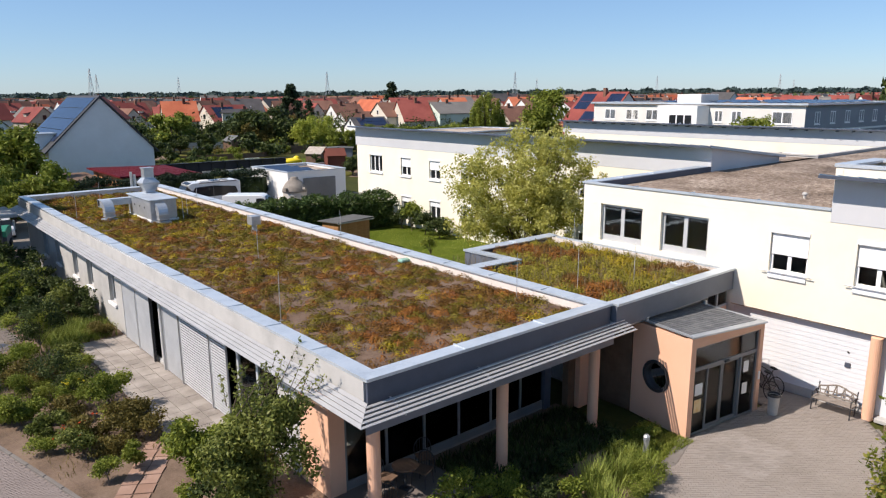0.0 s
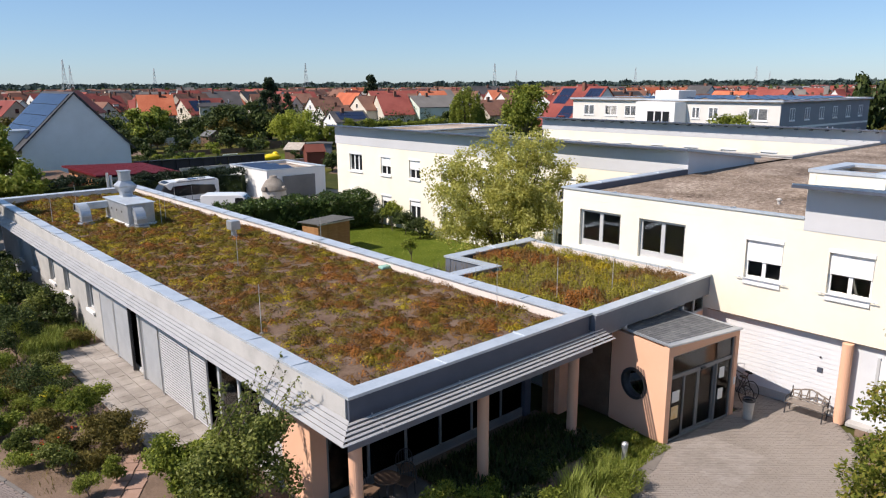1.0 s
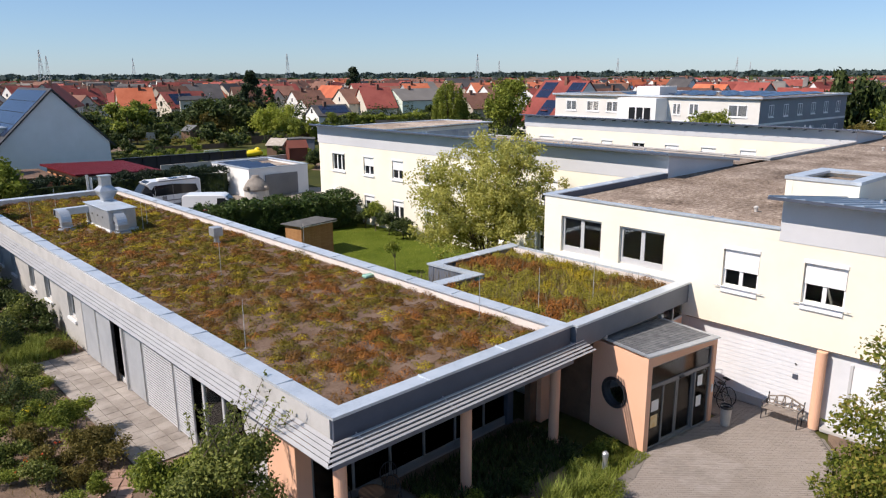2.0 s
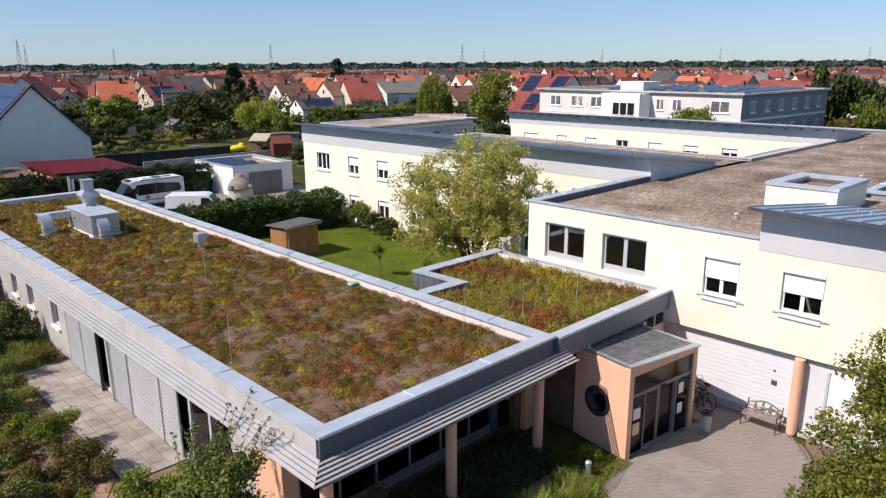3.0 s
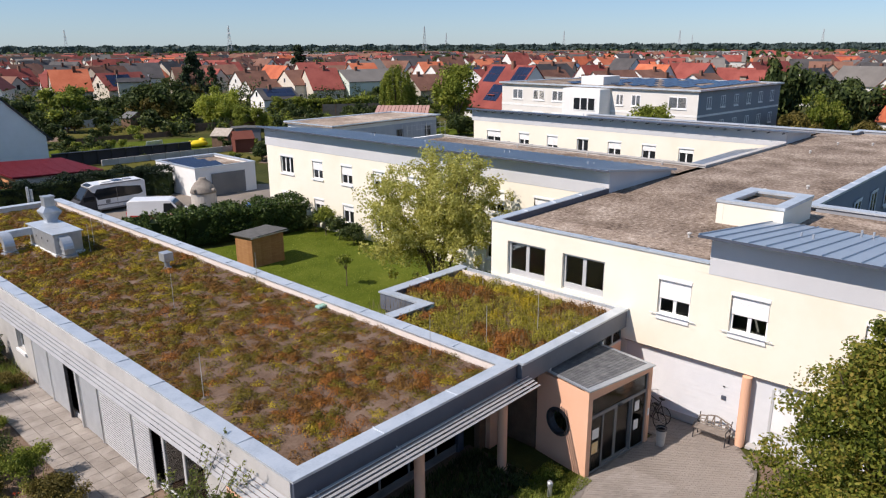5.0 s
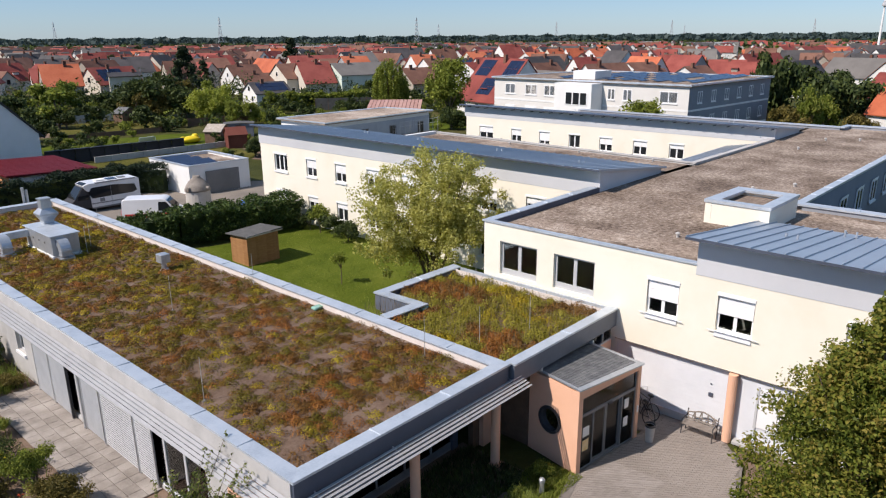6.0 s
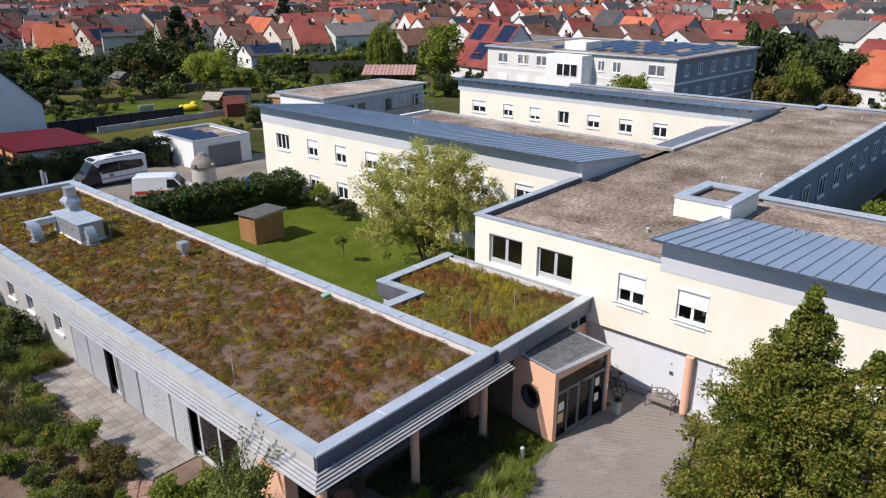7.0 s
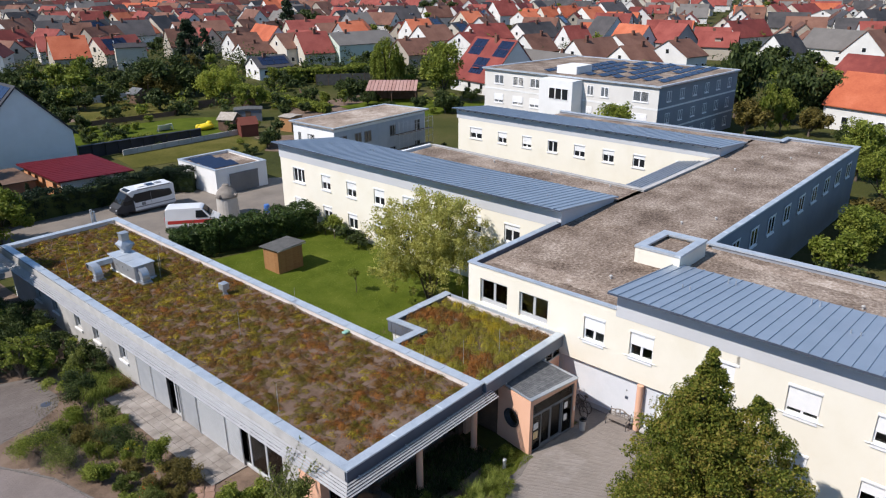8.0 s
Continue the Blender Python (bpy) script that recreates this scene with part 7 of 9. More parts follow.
def fence(x0, y0, x1, y1, h, material, label):
    d = Vector((x1 - x0, y1 - y0, 0))
    f = thing("garden_fence", label, "fence", (x0, y0, -0.06), math.degrees(math.atan2(d.y, d.x)), group="garden fences")
    n = max(2, int(d.length / 2.4))
    for i in range(n + 1):
        part("post", box(B(), i * d.length / n - 0.05, -0.05, 0, i * d.length / n + 0.05, 0.05, h), M["darkwood"], f)
    for i in range(n):
        part("panel", box(B(), i * d.length / n + 0.055, -0.02, 0.1, (i + 1) * d.length / n - 0.055, 0.02, h - 0.08), M[material], f)


fence(54, 103, 66, 100, 1.5, "darkwood", "brown board fence between garden plots")
fence(40, 124, 62, 120, 1.6, "grey_render", "pale panel fence behind the garden")
fence(86, 108, 97, 100, 2.6, "felt_dark", "high dark garden wall of panels")
fence(33, 101.5, 46.8, 99.2, 1.0, "darkwood", "low brown garden fence")
fence(46.8, 99.2, 53.5, 105.3, 1.0, "darkwood", "low brown garden fence")
fence(70, 92, 76, 101, 1.4, "darkwood", "brown board fence between garden plots")

# ---- plants ----
def clumps(k, rx, ry, rz, z, shape="round"):
    """Clump centres gathered into lobes, so that the crown's outline is uneven and has gaps."""
    lobes = max(5, int(k / (9 if shape == "cone" else 8)))
    if shape == "cone":
        u = (np.arange(lobes) + nrg.uniform(0, 0.9, lobes)) / lobes
        a = np.arange(lobes) * 2.4 + nrg.uniform(-0.5, 0.5, lobes)
        w = (1 - u) ** 0.92 * nrg.uniform(0.55, 0.95, lobes)
        c0 = np.stack([np.cos(a) * w, np.sin(a) * w, u * 1.9 - 0.98], 1)
        size = 0.045 + 0.21 * (1 - u) ** 0.8 * nrg.uniform(0.7, 1.3, lobes)
        size3 = np.stack([size, size, size * 0.62], 1)
    else:
        d = dirs(lobes)
        c0 = d * nrg.uniform(0.35, 0.8, (lobes, 1))
        c0[:, 2] *= np.where(c0[:, 2] < 0, 0.85, 1.0)
        size = nrg.uniform(0.20, 0.36, lobes)
        size3 = np.stack([size, size, size * 0.85], 1)
    pick = np.concatenate([np.arange(lobes), nrg.integers(0, lobes, max(0, k - lobes))])
    c = c0[pick] + dirs(len(pick)) * size3[pick] * (nrg.uniform(0, 1, (len(pick), 1)) ** 0.4)
    return c * np.array([rx, ry, rz]) + np.array([0, 0, z])


def leaves(name, centres, radius, per, size, flat=0.35, droop=0.0, aspect=0.6):
    k = len(centres)
    radius = np.broadcast_to(radius, (k,))
    n = k * per
    c = np.repeat(centres, per, 0)
    r = np.repeat(radius, per)[:, None]
    d = dirs(n)
    p = c + d * r * (nrg.uniform(0.15, 1.0, (n, 1)) ** 0.5) * np.array([1, 1, 0.75])
    if droop:
        p[:, 2] -= nrg.uniform(0, droop, n)
    nm = d * (1 - flat) + np.array([0, 0, 1.0]) * flat + dirs(n) * 0.9
    return quads(name, p, nm, size * nrg.uniform(0.6, 1.35, n), nrg.uniform(0, 6.28, n), aspect, 0.15)


def limbs(h, tips, r0, bend=0.5):
    """A tapered trunk that forks to the given tips."""
    bm = B()
    fork = h
    tube(bm, (0, 0, -0.1), (0.03, 0.02, fork * 0.5), r0 * 1.15, r0 * 0.9, 10, False)
    tube(bm, (0.03, 0.02, fork * 0.5), (0, 0, fork), r0 * 0.9, r0 * 0.75, 10, False)
    for t in tips:
        t = Vector(t)
        mid = Vector((t.x * 0.45, t.y * 0.45, fork + (t.z - fork) * bend))
        tube(bm, (0, 0, fork * 0.9), mid, r0 * 0.45, r0 * 0.26, 7, False)
        tube(bm, mid, t, r0 * 0.26, r0 * 0.06, 6, False)
    return bm


def tree(name, x, y, label, h, trunk, rx, kclump, per, leaf, material, shape="round", rclump=0.6, r0=0.16, category="tree", group="", droop=0.0, squash=1.0, rz=0.0, low=0.0):
    t = thing(name, label, category, (x, y, -0.05), rz, group=group)
    rzz = (h - trunk) / 2 * squash
    c = clumps(kclump, rx, rx * 0.95, rzz, trunk + rzz + low, shape)
    tips = c[:: max(1, len(c) // 12)]
    part("trunk", limbs(max(0.4, trunk + 0.2 * rzz), [tuple(p) for p in tips], r0), M["bark"], t, smooth=True)
    part("crown", leaves("crown", c, rclump * nrg.uniform(0.7, 1.25, len(c)), per, leaf, droop=droop), M[material], t)
    return t


# the tree in the garden court, open and many-stemmed
gt = tree("garden_tree", 20.8, 14.4, "broad many-stemmed tree with pale yellow-green leaves", 10.1, 0.4, 5.5, 480, 100, 0.165, "leaf_tree", rclump=0.46, r0=0.14, droop=0.3)
bm = B()
for i in range(7):
    a = i * 0.9 + 0.3
    q = Vector((1.3 * math.cos(a), 1.3 * math.sin(a), 3.3))
    tube(bm, (0.12 * math.cos(a), 0.12 * math.sin(a), 0), q * 0.5, 0.09, 0.07, 7, False)
    tube(bm, q * 0.5, q, 0.07, 0.045, 7, False)
    tube(bm, q, q + Vector((1.2 * math.cos(a), 1.2 * math.sin(a), 2.0)), 0.045, 0.015, 6, False)
part("forked_stem", bm, M["bark"], gt, smooth=True)
# the maple before the house: a dense cone of leafy sprays
ot = thing("maple_tree", "dense pyramidal maple with green and russet leaves", "tree", (9.65, -10.7, -0.05))
mc, mr = [], []
while len(mc) < 760:
    z = 0.5 + 9.1 * (1 - rng.random() ** 0.6)
    a = rng.uniform(0, 6.283)
    rad = max(0.15, min(0.56 * (9.75 - z) - 0.12, 2.8 + 0.04 * z))
    rad *= 0.92 + 0.5 * noise.noise((1.7 * math.cos(a), 1.7 * math.sin(a), z * 0.8)) + 0.10 * math.sin(z * 5.0 + 3 * a)
    r = rad * rng.random() ** 0.28
    mc.append((r * math.cos(a), r * math.sin(a), z + 0.1 * r))
    mr.append((0.14 + 0.075 * min(3.0, 9.75 - z)) * rng.uniform(0.75, 1.3))
while len(mc) < 1150:
    # a second, lower leader beside the first
    z = 0.6 + 7.6 * (1 - rng.random() ** 0.6)
    a = rng.uniform(0, 6.283)
    rad = max(0.15, min(0.62 * (8.35 - z) - 0.1, 2.3))
    rad *= 0.92 + 0.5 * noise.noise((1.7 * math.cos(a) + 5, 1.7 * math.sin(a), z * 0.8))
    r = rad * rng.random() ** 0.28
    mc.append((0.5 + r * math.cos(a), -1.9 + r * math.sin(a), z + 0.1 * r))
    mr.append((0.15 + 0.07 * min(3.0, 8.35 - z)) * rng.uniform(0.75, 1.3))
for i in range(14):
    mc.append((rng.uniform(-0.12, 0.12), rng.uniform(-0.12, 0.12), 8.3 + i * 0.11))
    mr.append(0.34 - 0.015 * i)
for _ in range(160):
    z, a = rng.uniform(0.6, 7.5), rng.uniform(0, 6.283)
    rad = 0.36 * (9.75 - z) * math.sqrt(rng.random())
    mc.append((min(2.0, rad) * math.cos(a), min(2.0, rad) * math.sin(a), z))
    mr.append(0.5)
mc = np.array(mc)
part("trunk", limbs(3.0, [tuple(p) for p in mc[::28]] + [(0.0, 0.0, 9.0)], 0.18), M["bark"], ot, smooth=True)
part("crown", leaves("crown", mc, np.array(mr) * 1.08, 118, 0.12, droop=0.1), M["leaf_oak"], ot)
tree("sapling", 18.0, 19.6, "young thin tree on the lawn", 2.6, 1.0, 0.6, 14, 45, 0.12, "leaf_mid", rclump=0.3, r0=0.03)
# shrubs along the house wall
for x, y, h, r in ((24.8, 30.2, 2.4, 1.1), (24.7, 28.4, 2.1, 1.3), (24.6, 26.6, 1.9, 1.1), (24.9, 31.6, 2.0, 0.8)):
    tree("shrub", x, y, "green garden shrub against the cream wall", h, 0.1, r, 40, 70, 0.15, "leaf_mid" if h > 2.2 else "leaf_dark", rclump=0.42, r0=0.04, category="shrub", group="wall shrubs")


def hedge(name, pts, h, w, material, label, dens=60, leaf=0.16):
    t = thing(name, label, "hedge", (*pts[0], -0.05), local=False)
    core, cs = B(), []
    for (x0, y0), (x1, y1) in zip(pts[:-1], pts[1:]):
        d = Vector((x1 - x0, y1 - y0, 0))
        ln = d.length
        d.normalize()
        n = Vector((-d.y, d.x, 0))
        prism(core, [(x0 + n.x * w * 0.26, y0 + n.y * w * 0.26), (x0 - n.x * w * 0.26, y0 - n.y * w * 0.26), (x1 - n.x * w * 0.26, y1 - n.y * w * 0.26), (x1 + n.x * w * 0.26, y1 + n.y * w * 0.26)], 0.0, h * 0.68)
        k = int(ln * 8 * (h + w))
        for _ in range(k):
            s = rng.uniform(0, ln)
            hh = h * (0.85 + 0.25 * noise.noise((x0 + s * 0.6, y0, h)))
            u = rng.uniform(-1, 1)
            z = rng.uniform(0.1, 1) * hh
            if rng.random() < 0.45:
                z = hh * rng.uniform(0.88, 1.03)
            else:
                u = math.copysign(rng.uniform(0.75, 1.0), u)
            cs.append((x0 + d.x * s + n.x * u * w / 2, y0 + d.y * s + n.y * u * w / 2, z))
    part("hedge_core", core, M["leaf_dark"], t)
    cs = np.array(cs)
    part("foliage", leaves("foliage", cs, 0.33, dens, leaf), M[material], t)


hedge("laurel_hedge", [(12.4, 37.4), (16, 35.9), (20, 34.9), (25.2, 33.6)], 3.0, 2.8, "hedge", "dark glossy laurel hedge around the lawn", 34, 0.2)
hedge("conifer_hedge", [(-14, 59.5), (-2, 58.6), (8, 57.6), (16, 57.2), (22.5, 57.0), (24.6, 54.5)], 3.2, 2.0, "needle", "tall dark conifer hedge behind the parked vehicles", 30, 0.18)
hedge("garden_hedge", [(24.6, 60.5), (31, 61.2), (34, 61)], 1.6, 1.2, "leaf_mid", "green garden hedge behind the garage", 26, 0.2)
hedge("garden_hedge", [(84, 118), (96, 108), (104, 112)], 3.4, 3.0, "leaf_mid", "tall ivy-grown garden hedge", 18, 0.35)

# prototypes of town and garden trees, then copies
P = {}
P["round"] = tree("deciduous_tree", 44.5, 134.5, "round yellow-green garden tree", 7.4, 0.4, 4.0, 110, 44, 0.52, "leaf_light", rclump=0.95, r0=0.2, group="garden trees")
tree("deciduous_tree", 62.3, 109.4, "round tree with drooping lime-green branches", 8.4, 0.3, 4.5, 150, 80, 0.34, "leaf_lime", rclump=0.8, r0=0.2, droop=1.1, group="garden trees")
wl = thing("willow_tree", "weeping willow with hanging pale green branches", "tree", (94.6, 94.2, -0.05), group="garden trees")
wc, wt = [], []
for i in range(110):
    a, u = rng.uniform(0, 6.28), rng.random() ** 0.6
    rr, top = 3.7 * u, 10.6 - 4.2 * u ** 2 + rng.uniform(-0.8, 0.4)
    low_z = rng.uniform(1.2, 3.2) if u > 0.55 else top - rng.uniform(1.5, 4)
    wt.append((rr * 0.8 * math.cos(a), rr * 0.8 * math.sin(a), top - 0.3))
    z = top
    while z > low_z:
        wc.append((rr * math.cos(a) * (1.0 + 0.02 * (top - z)), rr * math.sin(a) * (1.0 + 0.02 * (top - z)), z))
        z -= 0.42
part("trunk", limbs(3.2, wt[::9], 0.3), M["bark"], wl, smooth=True)
part("crown", leaves("crown", np.array(wc), 0.34, 15, 0.34, droop=0.3, aspect=0.45), M["leaf_mid"], wl)
P["green"] = tree("deciduous_tree", 88.8, 73.0, "tall fresh green deciduous tree", 12.4, 0.4, 4.6, 165, 56, 0.46, "leaf_mid", rclump=1.1, r0=0.25, group="garden trees")
P["dark"] = tree("deciduous_tree", 33, 128, "dark green deciduous tree", 6.6, 0.3, 4.4, 115, 38, 0.58, "leaf_dark", rclump=1.1, r0=0.25, group="garden trees")
P["brown"] = tree("deciduous_tree", 74, 140, "brownish deciduous tree turning in late summer", 7.0, 0.3, 4.0, 110, 40, 0.55, "leaf_brown", rclump=1.0, r0=0.25, group="garden trees")
P["fir"] = tree("fir_tree", 152, 205, "tall dark fir tree", 15, 1.0, 6.4, 150, 34, 0.8, "fir", shape="cone", rclump=1.1, r0=0.3, group="firs")
P["bush"] = tree("bush", 48, 100, "low dark garden bush", 2.3, 0.1, 1.6, 28, 28, 0.36, "leaf_dark", rclump=0.55, r0=0.05, category="shrub", group="garden bushes")
P["bushl"] = tree("bush", 54, 104, "low fresh green garden bush", 2.0, 0.1, 1.4, 26, 28, 0.33, "leaf_mid", rclump=0.5, r0=0.05, category="shrub", group="garden bushes")

for kind_, label_, ma_, x_, y_ in (("far_dark", "dark green tree between the town's houses", "leaf_dark", 140, 215), ("far_green", "green tree between the town's houses", "leaf_mid", 172, 180), ("far_brown", "brownish tree between the town's houses", "leaf_brown", 215, 150), ("far_light", "yellow-green tree between the town's houses", "leaf_light", 226, 60)):
    P[kind_] = tree("town_tree", x_, y_, label_, 6.0, 0.3, 2.9, 44, 22, 0.62, ma_, rclump=0.85, r0=0.2, group="town trees")


def grow(kind, x, y, s=1.0, sz=None):
    if kind == "green":
        s *= 0.82
    m = pose(x, y, -0.05, 0, 0, rng.uniform(0, 360)) @ Matrix.Diagonal((s, s, sz or s, 1))
    return copy_thing(P[kind], m)


PLACES = [("fir", 100, 176, 0.6), ("dark", 190, 243, 1.5), ("dark", 198, 250, 1.4), ("dark", 300, 268, 1.6), ("dark", 308, 262, 1.5), ("dark", 410, 300, 1.4), ("dark", 142, 330, 1.3),
           ("round", 160, 118, 0.9), ("green", 66, 24, 0.86), ("dark", 30, 104, 0.6), ("dark", 24, 100, 0.8), ("round", 44, -7.5, 0.62), ("green", 49, -8.2, 0.56), ("round", 53, -8.5, 0.6),
           ("brown", 58, -7.8, 0.65), ("green", 62, -9, 0.62), ("dark", 40, -8.8, 0.55), ("green", 47, -13, 0.6), ("green", 56, -14, 0.66), ("dark", 66, -11, 0.7), ("dark", 35, -9, 0.5),
           ("green", 70, -6, 0.7), ("dark", 72, 6, 0.7), ("green", 78, -2, 0.8), ("brown", -3.5, 50, 0.45), ("green", 1.5, 52, 0.4), ("dark", -8, 52, 0.6)]
PLACES += [("round", -3, 62, 0.6), ("dark", -6, 68, 0.8), ("round", 0, 74, 0.7), ("dark", 4, 100, 1.0), ("round", 2, 120, 0.9), ("dark", -4, 90, 1.0), ("green", 8, 112, 0.9),
           ("dark", 25, 134, 0.7), ("dark", 20, 150, 0.7), ("dark", 14, 128, 0.7), ("dark", 98, 66, 0.5), ("green", 92, 60, 0.45), ("dark", 112, 112, 0.6), ("dark", 120, 104, 0.7),
           ("green", 104, 100, 0.6)]
for kind, x, y, s in PLACES:
    grow(kind, x, y, s)
# the taller trees of the gardens behind the yard
PLACES = [("dark", 42.0, 162.2, 0.66), ("dark", 36.2, 121.4, 0.66), ("dark", 39.1, 116.9, 0.62), ("dark", 47.7, 130.6, 0.5), ("dark", 55.4, 125.0, 1.25), ("dark", 58.6, 120.4, 1.35), ("dark", 61.5, 117.2, 0.95), ("brown", 57.0, 118.0, 0.8), ("dark", 52.6, 128.5, 0.9), ("bushl", 45.6, 107.6, 1.1), ("dark", 78, 88, 0.7), ("green", 74, 85, 0.32), ("dark", 82.5, 87, 0.6), ("dark", 91, 67.5, 0.5), ("green", 84.5, 66.5, 0.3), ("dark", 79, 70, 0.42), ("dark", 72.5, 71.5, 0.4), ("dark", 76.5, 81, 0.45), ("dark", 86.5, 71, 0.5), ("bush", 80.8, 63.6, 1.3), ("bushl", 41.5, 97.5, 0.8),
           ("dark", 54.2, 127.3, 0.6), ("dark", 68.0, 133.0, 0.62), ("fir", 80.9, 151.5, 0.89), ("fir", 84.7, 161.5, 0.6), ("green", 58.8, 95.9, 0.51),
           ("green", 61.0, 94.1, 0.47), ("dark", 81.3, 114.0, 0.6), ("green", 80.1, 115.5, 0.46), ("green", 82.9, 112.1, 0.46), ("dark", 81.8, 93.6, 0.54), ("dark", 83.4, 89.4, 0.43), ("green", 69.7, 85.5, 0.33),
           ("dark", 63.7, 83.8, 0.33), ("dark", 59.7, 84.3, 0.32), ("dark", 79.8, 64.4, 0.58), ("dark", 43.0, 66.1, 0.42)]
PLACES += [("dark", 55.6, 201.7, 0.63), ("dark", 84.5, 193.9, 0.75), ("green", 117.5, 136.8, 0.34), ("dark", 146.7, 33.9, 1.5), ("dark", 146.7, 26.3, 1.45),
           ("green", 98.1, 0.3, 0.38),
           ("dark", 95.9, 3.0, 0.54)]
for kind, x, y, s in PLACES:
    grow(kind, x, y, s)
for kind, x, y, a, b in (("dark", 108.3, 23.5, 1.1, 2.05), ("dark", 107.8, 15.3, 1.05, 1.55), ("dark", 113.5, 13.0, 1.1, 1.5), ("brown", 95.1, 17.1, 0.8, 0.95), ("round", 96.3, 14.6, 0.5, 1.1), ("round", 99.6, 13.4, 0.55, 0.95), ("brown", 100.5, 9.5, 0.7, 0.75)):
    grow(kind, x, y, a, b)
for x, y in ((7.9, 64.6), (9.6, 61.6)):
    grow("fir", x, y, 0.12, 0.2)
grow("green", -2.5, 38.8, 0.5, 0.75)
for kind, x, y, s in (("round", 3.6, 52.5, 0.72), ("green", 0.6, 54.5, 0.55), ("round", 5.5, 73, 1.05)):
    grow(kind, x, y, s)
grow("dark", -5.0, 41.2, 0.8, 1.0)
grow("dark", -6.2, 37.0, 0.6, 0.9)
# gardens: bushes and low trees
for _ in range(150):
    x, y = rng.uniform(24, 125), rng.uniform(82, 170)
    if 33 < x < 57 and 98 < y < 124 or 38 < x < 64 and 81 < y < 103 or any((x - q[0]) ** 2 + (y - q[1]) ** 2 < 9 ** 2 for q in KNOWN):
        continue
    grow(rng.choice(("bush", "bush", "bushl", "bushl", "bush")), x, y, rng.uniform(0.6, 1.6))
for x, y, s in ((45.2, 67.5, 1.5), (36, 63, 0.8), (39, 64.5, 0.7), (42, 71, 0.6), (33, 78.6, 0.6), (46, 80, 0.8), (50, 79.5, 0.9), (44, 104, 1.1), (52, 103, 0.9), (58, 101, 1.0), (38, 103, 1.2), (34, 92, 1.0), (31, 88, 1.2), (29, 84, 1.0), (64, 92, 1.3), (66, 86, 1.2), (70, 90, 1.4), (74, 72, 0.9), (70, 66, 1.0), (78, 66, 0.8), (57, 45, 0.6), (44, 34, 0.5), (47, 31, 0.5)):
    grow("bush" if rng.random() < 0.5 else "bushl", x, y, s)
hedge("garden_hedge", [(28, 125), (46, 126), (62, 122)], 1.8, 1.4, "leaf_dark", "dark clipped garden hedge", 14, 0.34)
hedge("garden_hedge", [(66, 80), (67, 100), (72, 118)], 1.8, 1.6, "leaf_mid", "green garden hedge between plots", 14, 0.34)
# trees between the houses
for n in range(300):
    d, az = rng.uniform(130, 560), radians(rng.uniform(3, 84))
    x, y = -10 + d * math.cos(az), -15 + d * math.sin(az)
    if any((x - q[0]) ** 2 + (y - q[1]) ** 2 < 10 ** 2 for q in KNOWN) or any((x - q[1]) ** 2 + (y - q[2]) ** 2 < 9.5 ** 2 for q in spots[:500]):
        continue
    grow(rng.choice(("far_dark", "far_dark", "far_green", "far_brown", "far_green", "far_light", "far_dark")), x, y, rng.uniform(0.6, 1.25))


KNOWN.append((83.0, 80.8))


def thicket(name, label, k, zone, h0, h1, per, leaf, material, clear):
    """Low growth of gardens, too thick to count, in one mesh."""
    c, r = [], []
    while len(c) < k:
        x, y = zone()
        if any((x - q[0]) ** 2 + (y - q[1]) ** 2 < clear ** 2 for q in KNOWN) or any((x - q[1]) ** 2 + (y - q[2]) ** 2 < clear ** 2 for q in spots[:420]):
            k -= 1
            continue
        h = rng.uniform(h0, h1)
        for _ in range(3):
            c.append((x + rng.gauss(0, h * 0.3), y + rng.gauss(0, h * 0.3), h * rng.uniform(0.35, 0.75)))
            r.append(h * rng.uniform(0.3, 0.55))
    tagged(part(name, leaves(name, np.array(c), np.array(r), per, leaf), M[material]), label, "plants", "", "stuff")


def town_ground():
    d, az = rng.uniform(125, 470), radians(rng.uniform(2, 85))
    return -10 + d * math.cos(az), -15 + d * math.sin(az)


def plot_ground():
    while True:
        x, y = rng.uniform(28, 105), rng.uniform(84, 152)
        if not (37 < x < 63 and y < 101) and y > 84 + max(0, x - 70) * 0.4:
            return x, y


def near_town():
    d, az = rng.uniform(168, 270), radians(rng.uniform(22, 76))
    return -10 + d * math.cos(az), -15 + d * math.sin(az)


thicket("town_greenery", "tall dark shrubs and trees before the first houses", 420, near_town, 3.0, 7.5, 44, 0.55, "leaf_dark", 7.5)
thicket("town_greenery", "brownish trees before the first houses", 45, near_town, 2.5, 6.0, 44, 0.5, "leaf_brown", 7.5)
thicket("town_greenery", "dark green shrubs and small trees between the houses", 1500, town_ground, 1.5, 5.0, 22, 0.62, "leaf_dark", 8.0)
thicket("town_greenery", "green shrubs and small trees between the houses", 700, town_ground, 1.2, 4.2, 22, 0.55, "leaf_mid", 8.0)
thicket("plot_plants", "brownish perennials and vegetables in the garden plots", 420, plot_ground, 0.4, 1.2, 24, 0.26, "leaf_brown", 6.0)
thicket("plot_plants", "dark green plants in the garden plots", 420, plot_ground, 0.5, 1.8, 26, 0.30, "leaf_dark", 6.0)


